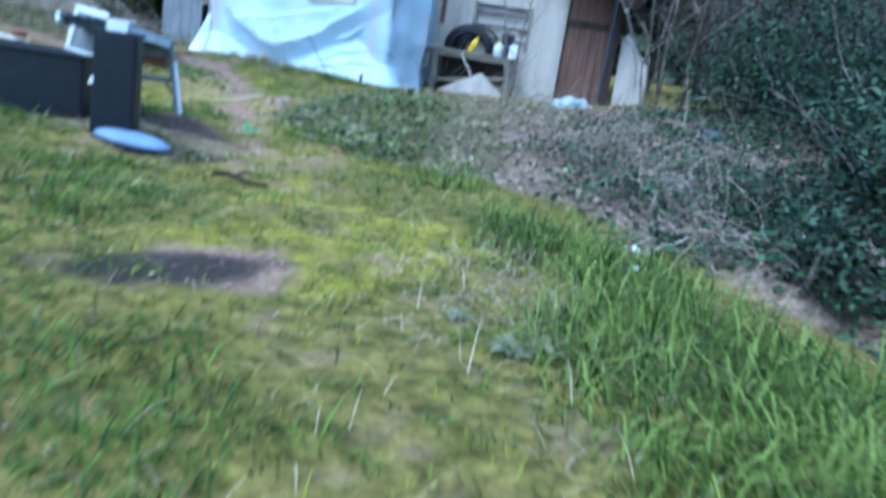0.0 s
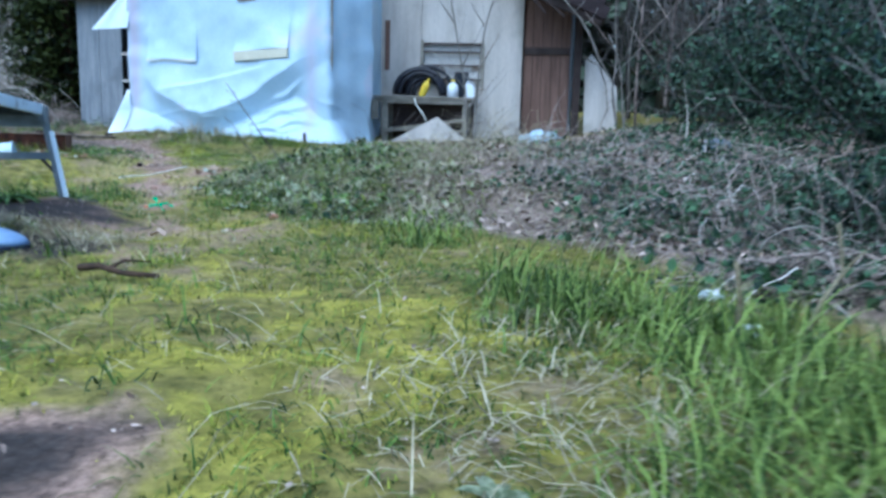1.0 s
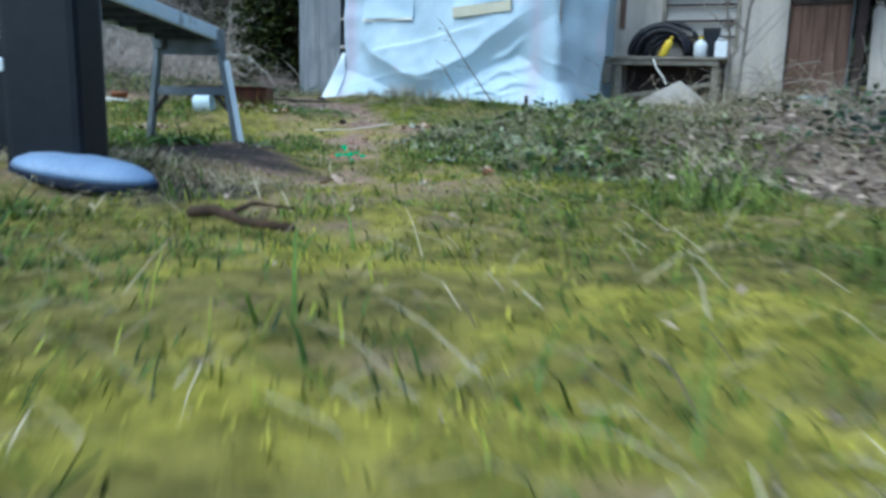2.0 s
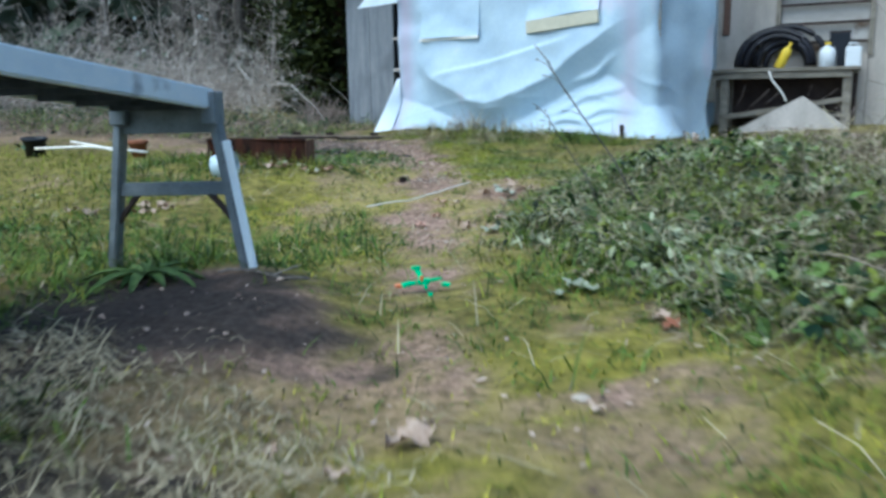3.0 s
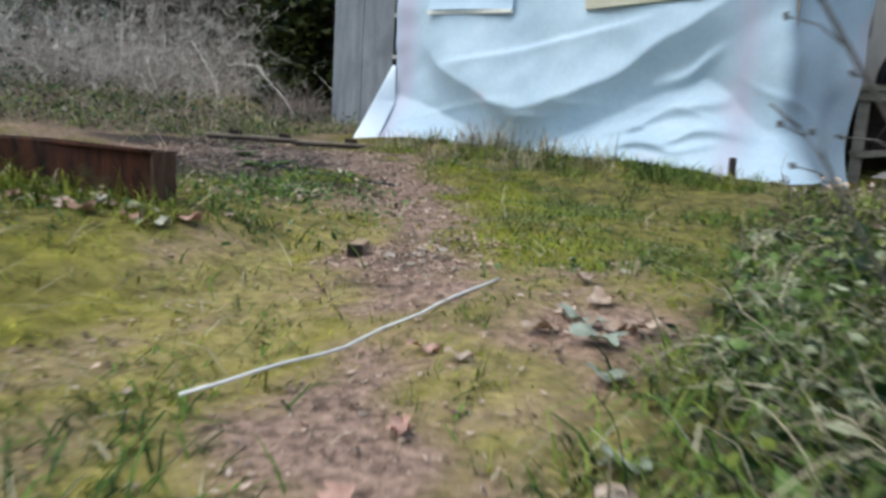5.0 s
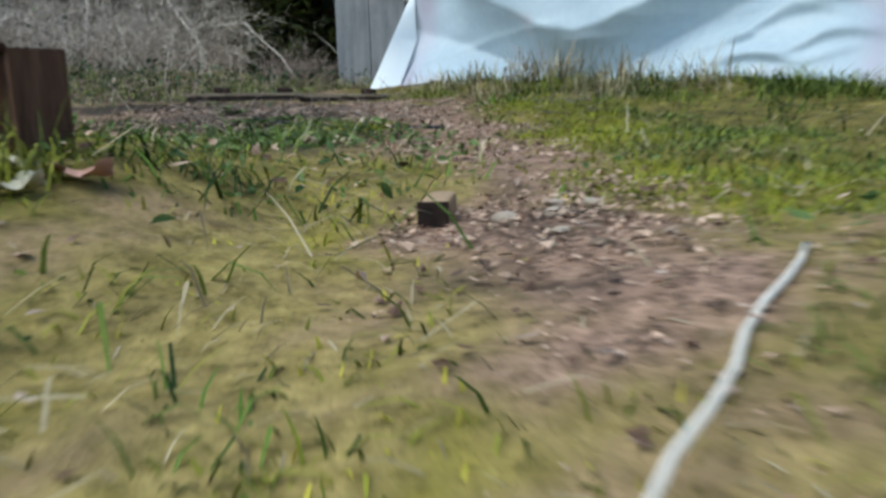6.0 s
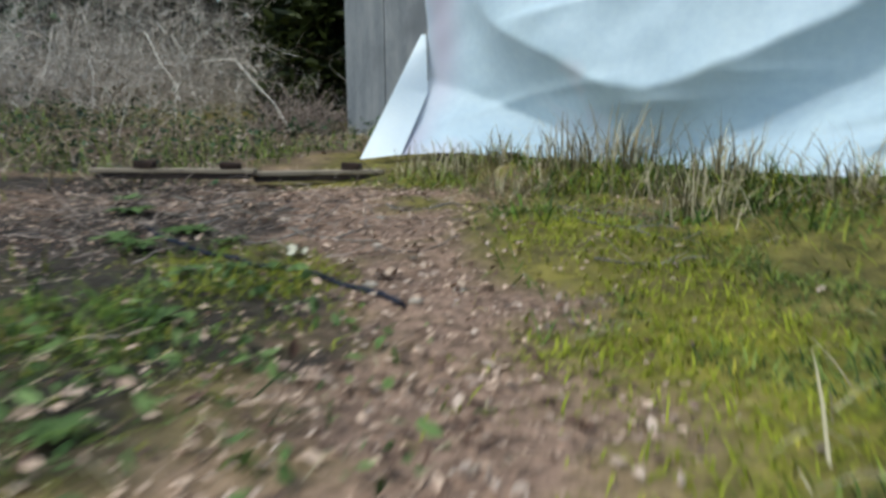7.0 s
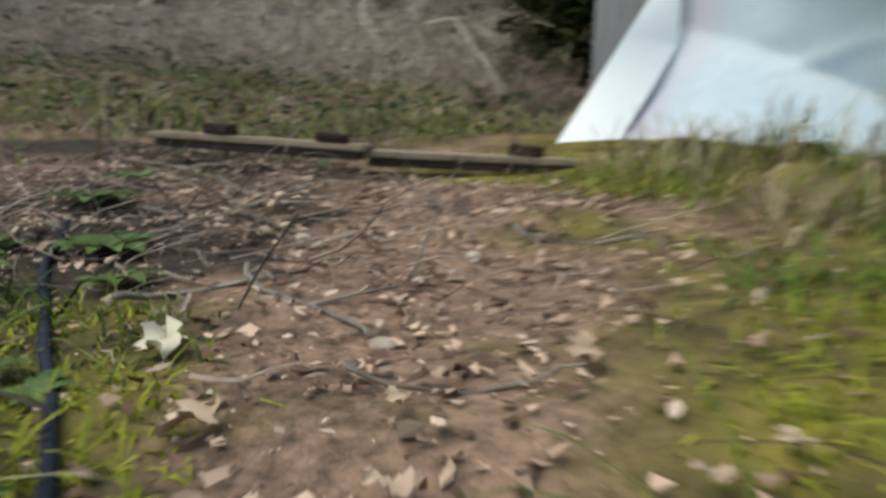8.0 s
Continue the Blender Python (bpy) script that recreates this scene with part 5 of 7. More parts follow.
    stuff("dry_grass", join(mat_of_straw, blades(x, y, rng.uniform(0.08, 0.26, n), rng.uniform(0.0025, 0.0055, n), 0.7, ground(x, y) + rng.uniform(0.01, 0.07, n), 1.35)), M_straw, "flattened straw-coloured dry grass", "grass")
    def verge(x, y):
        w = 0.8 * (vnoise(x, y, 0.3, 37) - 0.5)
        return np.maximum(np.maximum(step(blob(x, y, -2.95, 12.7, 0.62, 1.9, 22) + w, 0.0, 0.4), 0.7 * step(blob(x, y, -4.45, 13.4, 0.5, 0.24, -30) + w, 0.0, 0.4)), step(blob(x, y, -3.65, 13.95, 0.3, 0.6, 25) + w, 0.0, 0.4)) * (1 - 0.9 * bare(x, y))

    u, w = scatter(128000, -5.0, -1.9, 10.8, 14.9, verge)
    k = len(u)
    green = vnoise(u, w, 0.25, 65) + 0.4 * rng.uniform(size=k) + 0.45 * step(u + 0.35 * (w - 12.7), -3.2, -2.6) > 0.92
    for name, pick, material, label in (("verge_grass", ~green, M_lime, "bright lime green grass beside the path"), ("green_verge_grass", green, M_rank, "fresh green grass beside the path")):
        n = int(pick.sum())
        stuff(name, blades(u[pick], w[pick], rng.uniform(0.02, 0.07, n), rng.uniform(0.003, 0.0065, n), 1.8, None, 0.4), material, label, "grass")
    u, w = np.concatenate([rng.uniform(-4.85, -3.75, 420), rng.normal(-4.55, 0.1, 120)]), np.concatenate([rng.normal(10.86, 0.04, 420), rng.normal(10.85, 0.03, 120)])
    n = len(u)
    stuff("trough_grass", blades(u, w, rng.uniform(0.05, 0.19, n), rng.uniform(0.003, 0.007, n), 1.5), M_grass, "olive grass growing against the rusty trough", "grass")
    u, w = scatter(17000, -4.9, -1.7, 14.0, 15.5, lambda x, y: step(0.42 - np.abs(y - 14.9 + 0.3 * (x + 3.9)), 0, 0.3) * (0.2 + 0.8 * step(vnoise(x, y, 0.3, 69), 0.3, 0.6)))
    hue = vnoise(u, w, 0.25, 76) + 0.35 * rng.uniform(size=len(u))
    for name, pick, material, label in (("hem_grass", hue > 0.72, M_rank, "rough green grass along the sheet's hem"), ("olive_hem_grass", (hue > 0.42) & (hue <= 0.72), M_grass, "rough olive grass along the sheet's hem"), ("hem_straw", hue <= 0.42, M_straw, "matted tan dead grass along the sheet's hem")):
        n = int(pick.sum())
        stuff(name, blades(u[pick], w[pick], rng.uniform(0.05, 0.2, n), rng.uniform(0.003, 0.008, n), 1.4, None, 0.5), material, label, "grass")
    u, w, tall = [], [], []
    for cx, cy, m, h in ((-3.95, 14.98, 110, 0.26), (-3.7, 14.91, 150, 0.32), (-3.37, 14.25, 90, 0.24), (-3.3, 14.8, 90, 0.28), (-4.3, 15.05, 60, 0.2), (-2.9, 14.6, 70, 0.26), (-4.75, 15.2, 40, 0.18), (-4.45, 14.95, 80, 0.15), (-4.1, 14.7, 80, 0.15), (-3.5, 14.55, 60, 0.18)):
        u.append(rng.normal(cx, 0.09, m))
        w.append(rng.normal(cy, 0.06, m))
        tall.append(h * rng.uniform(0.5, 1.1, m))
    u, w, tall = np.concatenate(u), np.concatenate(w), np.concatenate(tall)
    stuff("dry_tufts", blades(u, w, tall, rng.uniform(0.003, 0.008, len(u)), 1.0), M_straw, "standing tufts of tan dry grass at the sheet's hem", "grass")
    x, y = scatter(120000, -4.6, 1.2, 2, 15, lambda x, y: mossy(x, y) * (1 - 0.6 * dry(x, y)))
    n = len(x)
    stuff("moss", blades(x, y, rng.uniform(0.012, 0.035, n), rng.uniform(0.004, 0.008, n), 1.1), M_moss, "yellow-green moss cushions", "moss")


build_grass()


def build_weeds():
    def mound(x, y):
        inner = step(x - np.interp(y, (7.0, 9.0, 9.6, 10.6, 15.0), (-0.4, -2.0, -2.3, -2.2, -1.6)), 0.15, 1.0)
        return 0.03 + (0.06 + 0.17 * inner * step(y, 7.6, 8.8)) * step(vnoise(x, y, 0.45, 41), 0.2, 0.9) * weedy(x, y)

    x, y = scatter(15000, -3.6, 1.2, 7, 15, lambda x, y: weedy(x, y) * (0.15 + 0.85 * step(vnoise(x, y, 0.3, 45), 0.35, 0.65)))
    n = len(x)
    z = ground(x, y) + mound(x, y) * rng.uniform(0.1, 1.0, n) ** 0.6
    a = leaves(np.stack([x, y, z], 1), 0.025 + 0.06 * rng.uniform(size=n) ** 2, 0.3, 0.42)
    u, w = scatter(36000, -3.2, 1.0, 7.2, 14.8, weedy)
    k = len(u)
    a = join(a, blades(u, w, (0.06 + 0.8 * mound(u, w)) * rng.uniform(0.5, 1.3, k), 0.004 + 0.011 * rng.uniform(size=k) ** 2, 1.5, ground(u, w) + 0.5 * mound(u, w) * rng.uniform(0, 1, k), 0.75))
    x, y = scatter(12000, -3.2, 1.0, 7.4, 14.6, weedy)
    n = len(x)
    stuff("rough_grass", blades(x, y, (0.06 + mound(x, y)) * rng.uniform(0.7, 1.4, n), rng.uniform(0.004, 0.009, n), 1.9), M_rank, "rank green grass growing through weeds", "grass")
    x, y = scatter(16000, -6.0, -2.3, 6, 12.2, lambda x, y: (1 - bare(x, y)) * (1 - mossy(x, y)) * 0.35 * step(vnoise(x, y, 0.6, 42), 0.5, 0.7))
    n = len(x)
    b = leaves(np.stack([x, y, ground(x, y) + rng.uniform(0.005, 0.05, n)], 1), 0.012 + 0.03 * rng.uniform(size=n) ** 2, 0.5, 0.5)
    def edge(x, y):
        w = 0.8 * (vnoise(x, y, 0.22, 46) - 0.5)
        return np.maximum(0.55 * step(blob(x, y, -4.15, 12.5, 0.6, 1.05, 25) + w, 0.0, 0.4), 0.25 * step(blob(x, y, -3.85, 11.5, 0.55, 0.7, 20) + 1.5 * w, 0.0, 0.4)) * (1 - 0.6 * bare(x, y))

    x, y = scatter(5500, -5.2, -3.3, 10.8, 13.7, edge)
    n = len(x)
    c = leaves(np.stack([x, y, ground(x, y) + rng.uniform(0.005, 0.06, n)], 1), 0.012 + 0.042 * rng.uniform(size=n) ** 2, 0.4, 0.45)
    x, y = scatter(2200, -5.2, -3.3, 10.8, 13.7, edge)
    n = len(x)
    stuff("edge_litter", leaves(np.stack([x, y, ground(x, y) + rng.uniform(0.005, 0.03, n)], 1), 0.012 + 0.04 * rng.uniform(size=n) ** 2, 0.7, 0.55), M_chips, "tan leaf scraps among the weeds beside the path", "leaf litter")
    stuff("edge_weeds", join(b, c), M_leafgreen, "fresh green low weeds beside the path", "weeds")
    x, y = scatter(6000, -2.4, 1.0, 7.3, 13.5, lambda x, y: weedy(x, y) * step(vnoise(x, y, 0.3, 66), 0.35, 0.6))
    n = len(x)
    z = ground(x, y) + mound(x, y) * rng.uniform(0.45, 1.1, n)
    stuff("broad_weeds", leaves(np.stack([x, y, z], 1), rng.uniform(0.045, 0.1, n), 0.45, 0.62), M_broad, "broad dark green nettle-like leaves", "weeds")
    stuff("weeds", a, M_weed, "low broad-leaved green weeds", "weeds")
    x, y = scatter(30000, -0.5, 4.5, 3.0, 14, lambda x, y: 0.5 * littered(x, y) * step(x + 0.8 * (vnoise(x, y, 0.7, 43) - 0.5), 0.2, 1.6) + step(x - 1.6 - 0.05 * y, 0, 0.5) * 0.8)
    n = len(x)
    z = ground(x, y) + rng.uniform(0.0, 0.22, n) * vnoise(x, y, 0.4, 44) * 1.4
    stuff("ivy", leaves(np.stack([x, y, z], 1), rng.uniform(0.03, 0.07, n), 0.6, 0.8), M_ivy, "dark glossy ivy among dead stems", "ivy")
    # pale blades paint in the highlights over the dark weeds
    x, y = scatter(8000, -2.2, 0.9, 7.3, 12.5, lambda x, y: weedy(x, y) * (0.1 + 0.9 * step(vnoise(x, y, 0.35, 47), 0.35, 0.6)))
    n = len(x)
    z = ground(x, y) + mound(x, y) * rng.uniform(0.4, 1.0, n)
    a = leaves(np.stack([x, y, z], 1), 0.03 + 0.05 * rng.uniform(size=n) ** 1.5, 0.35, 0.36)
    x, y = scatter(3500, -2.3, 0.9, 7.2, 12.5, lambda x, y: weedy(x, y) * (0.15 + 0.85 * step(vnoise(x, y, 0.4, 48), 0.35, 0.6)))
    n = len(x)
    b = blades(x, y, rng.uniform(0.07, 0.2, n), rng.uniform(0.003, 0.01, n), 1.2, ground(x, y) + mound(x, y) * rng.uniform(0.2, 0.9, n), 1.0)
    stuff("lit_silvery_weeds", join(a, b), M_silver, "narrow-leaved weeds, lit blades put into their silvery green", "weeds")
    x, y = scatter(8500, -2.5, 0.9, 7.2, 13.5, weedy)
    n = len(x)
    stuff("weed_straw", blades(x, y, rng.uniform(0.08, 0.28, n), rng.uniform(0.0025, 0.006, n), 0.8, ground(x, y) + mound(x, y) * rng.uniform(0.2, 1.0, n), 1.3), M_straw, "pale dead grass lying over green weeds", "grass")
    x, y = scatter(7000, -1.4, 1.0, 7.0, 10.5, lambda x, y: weedy(x, y) * step(x + 0.9 * (vnoise(x, y, 0.5, 70) - 0.5), -0.9, 0.0))
    n = len(x)
    stuff("weed_edge_straw", blades(x, y, rng.uniform(0.08, 0.3, n), rng.uniform(0.003, 0.007, n), 0.9, ground(x, y) + mound(x, y) * rng.uniform(0.3, 1.1, n), 1.15), M_straw, "tan dead grass over the weeds beside the bank", "grass")
    x, y = scatter(9000, -2.4, -1.2, 8.9, 11.8, lambda x, y: step(x - np.interp(y, (9.0, 9.8, 10.2, 10.6, 11.1, 11.8), (-2.05, -2.25, -2.2, -2.05, -1.9, -1.8)) + 0.5 * (vnoise(x, y, 0.3, 77) - 0.5), 0.0, 0.25) * step(-x, 1.2, 1.6) * (0.25 + 0.75 * step(vnoise(x, y, 0.18, 78), 0.3, 0.6)))
    n = len(x)
    dark = rng.uniform(size=n) < 0.4
    for name, pick, material, label in (("margin_grass", dark, M_lush, "dark green rough grass at the weeds' edge"), ("margin_blades", ~dark, M_weed, "strap-leaved green weeds at the weeds' edge")):
        k = int(pick.sum())
        stuff(name, blades(x[pick], y[pick], rng.uniform(0.06, 0.19, k), rng.uniform(0.004, 0.011, k), 1.7, None, 0.45), material, label, "grass")
    # one leafy dock plant beside the platform
    t = thing("dock_plant", "bright green leafy weed at the platform's foot", "plant", (-2.92, 7.72, float(ground(-2.92, 7.72))))
    for k in range(16):
        a, r = k * 2.4, 0.09 + 0.007 * k
        c = Vector((-2.92, 7.72, float(ground(-2.92, 7.72))))
        d = Vector((math.cos(a), math.sin(a), 0.45))
        s = d.cross(Vector((0, 0, 1))).normalized()
        bm = bmesh.new()
        rows = [[bm.verts.new(c + d * (r * u * 1.5) - Vector((0, 0, 0.22 * r * 4 * u * u)) + s * (w * 0.022 * math.sin(math.pi * min(1, 0.08 + u * 0.92)) ) + Vector((0, 0, abs(w) * 0.012))) for w in (-1, 0, 1)] for u in np.linspace(0, 1, 7)]
        for p, q in zip(rows, rows[1:]):
            for i in (0, 1):
                bm.faces.new((p[i], p[i + 1], q[i + 1], q[i]))
        part("leaf", bm, M_leafgreen, t, smooth=True)


build_weeds()


def build_litter():
    x, y = scatter(20000, -1.6, 4.0, 5.5, 15.5, lambda x, y: littered(x, y) * (0.3 + 0.7 * step(vnoise(x, y, 0.5, 52), 0.45, 0.65)))
    n = len(x)
    a = leaves(np.stack([x, y, ground(x, y) + rng.uniform(0.005, 0.06, n)], 1), rng.uniform(0.03, 0.08, n), 0.75, 0.6)
    x, y = scatter(60000, -6.2, 0.8, 3.0, 15.5, lambda x, y: 0.03 + 0.5 * bare(x, y) * (0.25 + 0.75 * step(y, 11, 13)))
    n = len(x)
    b = leaves(np.stack([x, y, ground(x, y) + 0.012], 1), 0.007 + 0.028 * rng.uniform(size=n) ** 1.6, 0.8, 0.5)
    x, y = scatter(38000, -6.4, -3.2, 12.2, 15.4, lambda x, y: (0.15 + 0.85 * bare(x, y)) * (0.3 + 0.7 * vnoise(x, y, 0.25, 57)))
    n = len(x)
    c = shards(x, y, 0.006 + 0.03 * rng.uniform(size=n) ** 3.5, 0.004, 0.5)
    x, y = scatter(9000, -3.9, -2.0, 9.2, 12.3, lambda x, y: bare(x, y) * (0.25 + 0.75 * vnoise(x, y, 0.22, 58)))
    n = len(x)
    c = join(c, shards(x, y, 0.006 + 0.026 * rng.uniform(size=n) ** 3))
    x, y = scatter(2600, -3.35, -2.7, 10.8, 12.0, lambda x, y: step(blob(x, y, -3.0, 11.4, 0.34, 0.65) + 0.5 * (vnoise(x, y, 0.15, 67) - 0.5), 0.0, 0.4))
    n = len(x)
    c = join(c, shards(x, y, 0.006 + 0.022 * rng.uniform(size=n) ** 2, 0.005, 0.6))
    stuff("wood_chips", c, M_chips, "pale wood chips and leaf scraps on the path", "chips")
    stuff("leaf_litter", join(a, b), M_litter, "brown and grey dead leaves on the ground", "leaf litter")


build_litter()


def fallen_leaf(x, y, s, material=None, label="curled pale brown fallen leaf on the ground"):
    """One larger leaf that can be told apart."""
    material = material or M_leafpale
    g = float(ground(x, y)) + 0.018
    bm = bmesh.new()
    a = random.uniform(0, 6.3)
    m = pose(x, y, g, random.uniform(-8, 8), random.uniform(-8, 8), math.degrees(a))
    n = 14
    mid = [bm.verts.new(m @ Vector((s * (k / n - 0.5), 0, 0.08 * s * math.sin(5 * k / n)))) for k in range(n + 1)]
    for sg in (-1, 1):
        rim = [bm.verts.new(m @ Vector((s * (k / n - 0.5) + 0.03 * s, sg * s * 0.36 * math.sin(math.pi * k / n) ** 0.7 * (0.72 + 0.28 * math.cos(k * 2.6)), 0.12 * s * math.sin(9 * k / n + sg) + 0.06 * s))) for k in range(n + 1)]
        for k in range(n):
            bm.faces.new((mid[k], mid[k + 1], rim[k + 1], rim[k]))
    ob = part("fallen_leaf", bm, material, None, smooth=True)
    tagged(ob, label, "leaf", "fallen leaves")


def lobed_leaf(x, y, s, material, label):
    """A broad five-lobed leaf, curled at its rim."""
    g = float(ground(x, y)) + 0.022
    m = pose(x, y, g, random.uniform(-14, 14), random.uniform(-14, 14), random.uniform(0, 360))
    bm = bmesh.new()
    mid = bm.verts.new(m @ Vector((0, 0, 0.02 * s)))
    inner, rim, n = [], [], 30
    for k in range(n):
        a = 2 * math.pi * k / n
        r = s * (0.3 + 0.22 * max(0.0, math.cos(2.5 * a)) ** 0.8 + 0.1 * abs(math.cos(2.5 * a))) * (0.75 if 2.6 < a < 3.7 else 1.0)
        inner.append(bm.verts.new(m @ Vector((0.55 * r * math.cos(a), 0.55 * r * math.sin(a), 0.06 * s * math.sin(3 * a)))))
        rim.append(bm.verts.new(m @ Vector((r * math.cos(a), r * math.sin(a), 0.06 * s + 0.1 * s * math.sin(3 * a + 1)))))
    for k in range(n):
        bm.faces.new((mid, inner[k], inner[(k + 1) % n]))
        bm.faces.new((inner[k], rim[k], rim[(k + 1) % n], inner[(k + 1) % n]))
    tagged(part("fallen_leaf", bm, material, None, smooth=True), label, "leaf", "fallen leaves")


for lx, ly, ls in ((-2.25, 10.49, 0.13), (-2.2, 10.3, 0.1), (-2.32, 10.62, 0.11), (-2.12, 9.9, 0.12), (-2.05, 9.3, 0.1), (-1.47, 8.28, 0.09), (-1.41, 8.22, 0.1), (-1.5, 8.11, 0.08)):
    lobed_leaf(lx, ly, ls, M_leafgrey, "pale grey-green lobed leaf lying among weeds")
for lx, ly, ls in ((-2.4, 10.55, 0.1), (-2.3, 10.85, 0.1), (-2.16, 10.62, 0.12), (-2.38, 11.1, 0.09), (-2.22, 9.52, 0.09), (-2.09, 9.75, 0.11)):
    lobed_leaf(lx, ly, ls, M_leafpale, "curled tan lobed leaf beside the path")


for lx, ly, ls in ((-2.31, 9.68, 0.08), (-2.6, 9.37, 0.05), (-2.06, 9.42, 0.09), (-2.11, 9.51, 0.07), (-1.57, 6.78, 0.13), (-1.46, 9.08, 0.09), (-1.46, 8.49, 0.1), (-1.24, 7.07, 0.06), (-1.64, 6.58, 0.06), (-1.81, 6.64, 0.05), (-1.14, 7.96, 0.08), (-2.56, 10.32, 0.075), (-2.37, 10.7, 0.1), (-2.25, 10.61, 0.1)):
    fallen_leaf(lx, ly, ls)
for lx, ly, ls in ((-4.11, 13.68, 0.035), (-4.0, 13.78, 0.06), (-4.0, 13.52, 0.05), (-4.05, 13.4, 0.07), (-4.2, 13.47, 0.075), (-4.08, 13.31, 0.045), (-3.78, 13.72, 0.04), (-4.32, 13.84, 0.035), (-4.09, 13.61, 0.03), (-3.81, 13.65, 0.035), (-4.98, 14.12, 0.05), (-3.82, 13.35, 0.05), (-3.35, 11.74, 0.04), (-2.98, 11.65, 0.06)):
    fallen_leaf(lx, ly, ls)
for lx, ly, ls in ((-2.55, 9.64, 0.1), (-2.66, 10.35, 0.085), (-2.555, 9.94, 0.09)):
    fallen_leaf(lx, ly, ls, M_leafpink, "curled russet fallen leaf on the path")
for k in range(16):
    fallen_leaf(-4.08 + random.uniform(-0.34, 0.36), 10.82 + random.uniform(-0.14, 0.1), random.uniform(0.05, 0.14), (None, M_leafpink, M_beige)[k % 3], "pale dead leaf heaped beside the trough")
for k in range(8):
    fallen_leaf(-4.4 + random.uniform(-0.32, 0.3), 9.48 + random.uniform(-0.16, 0.15), random.uniform(0.09, 0.15), None, "pale dead leaf lying in short grass")
fallen_leaf(-1.11, 7.89, 0.09, M_terra, "rust-red fallen leaf on the moss")
fallen_leaf(-4.42, 13.57, 0.1, M_beige, "curled cream fallen leaf on the soil")



def build_pebbles():
    x, y = scatter(5000, -6, 0.5, 2.6, 15.2, lambda x, y: bare(x, y) ** 2 * (0.35 * step(y, 7.6, 9) + 0.03 + 0.4 * step(blob(x, y, -2.9, 11.3, 0.5, 0.8), 0, 0.4)))
    n = len(x)
    r = 0.004 + 0.012 * rng.uniform(size=n) ** 3
    base = np.array([(1, 0, 0), (0, 1, 0), (-1, 0, 0), (0, -1, 0), (0.5, 0.5, 0.55), (-0.5, 0.5, 0.5), (-0.4, -0.5, 0.6), (0.5, -0.4, 0.5)])
    f = np.array([(0, 1, 4), (1, 2, 5), (2, 3, 6), (3, 0, 7), (4, 1, 5), (5, 2, 6), (6, 3, 7), (7, 0, 4), (4, 5, 6), (4, 6, 7)])
    v = base[None] * (r[:, None, None] * rng.uniform(0.7, 1.3, (n, 8, 1))) * np.array((1.25, 1, 1)) + np.stack([x, y, ground(x, y) + 0.002], 1)[:, None]
    stuff("gravel", (v.reshape(-1, 3), (8 * np.arange(n)[:, None, None] + f[None]).reshape(-1, 3)), M_stone, "pale small gravel in the soil", "gravel")
    for x, y, s in ((-3.11, 11.23, 0.022), (-3.03, 11.3, 0.02), (-4.06, 13.34, 0.018), (-3.87, 13.2, 0.016), (-3.82, 13.35, 0.014), (-3.0, 11.5, 0.018), (-1.29, 7.19, 0.02), (-3.06, 11.42, 0.016), (-4.24, 13.74, 0.014)):
        g = float(ground(x, y))
        bm = bmesh.new()
        bmesh.ops.create_icosphere(bm, subdivisions=3, radius=s)
        for v in bm.verts:
            v.co = Vector((v.co.x * 1.3, v.co.y, v.co.z * 0.6)) * (1 + 0.35 * noise.noise(v.co * 22 + Vector((x, y, 0)))) + Vector((x, y, g + 0.2 * s))
        tagged(part("stone", bm, M_stone, None, smooth=True), "pale rounded stone lying in the soil", "stone", "stones on the path")


build_pebbles()


def build_twigs():
    runs = (((-4.62, 13.8), (-4.2, 13.72), 0.005), ((-4.64, 13.6), (-4.56, 13.84), 0.006), ((-4.5, 13.76), (-4.6, 13.98), 0.004), ((-5.0, 14.05), (-4.75, 14.16), 0.005), ((-4.5, 14.3), (-4.15, 14.3), 0.005), ((-5.3, 14.0), (-4.9, 14.2), 0.006), ((-5.6, 14.4), (-5.1, 14.35), 0.007), ((-5.2, 13.75), (-4.95, 13.95), 0.005), ((-3.7, 14.05), (-3.35, 13.95), 0.004), ((-3.55, 13.6), (-3.25, 13.7), 0.004), ((-1.25, 10.1), (-0.85, 10.35), 0.006), ((-1.5, 9.3), (-1.1, 9.2), 0.005), ((-2.35, 7.9), (-2.7, 7.85), 0.007))
    runs += (((-3.85, 14.35), (-3.55, 14.2), 0.003), ((-3.8, 14.3), (-3.45, 14.22), 0.003), ((-3.5, 13.95), (-3.25, 13.8), 0.003), ((-4.2, 13.62), (-3.95, 13.75), 0.003))
    for (x0, y0), (x1, y1), r in runs:
        pts = []
        for u in np.linspace(0, 1, 7):
            x, y = x0 + (x1 - x0) * u + 0.02 * math.sin(9 * u + x0), y0 + (y1 - y0) * u + 0.02 * math.cos(8 * u + y0)
            pts.append((x, y, float(ground(x, y)) + 0.012 + 0.012 * math.sin(7 * u + y0)))
        t = thing("dead_twig", "thin crooked dead twig lying on the ground", "twig", pts[0], "twigs on the ground")
        part("stem", tube(pts, r, 6, None, 0.5), M_twigpale, t, smooth=True)
        p = Vector(pts[3])
        part("side_twig", tube([p, p + Vector((0.04, 0.05, 0.015)), p + Vector((0.06, 0.11, 0.02))], r * 0.6, 5, None, 0.5), M_twigpale, t, smooth=True)


build_twigs()


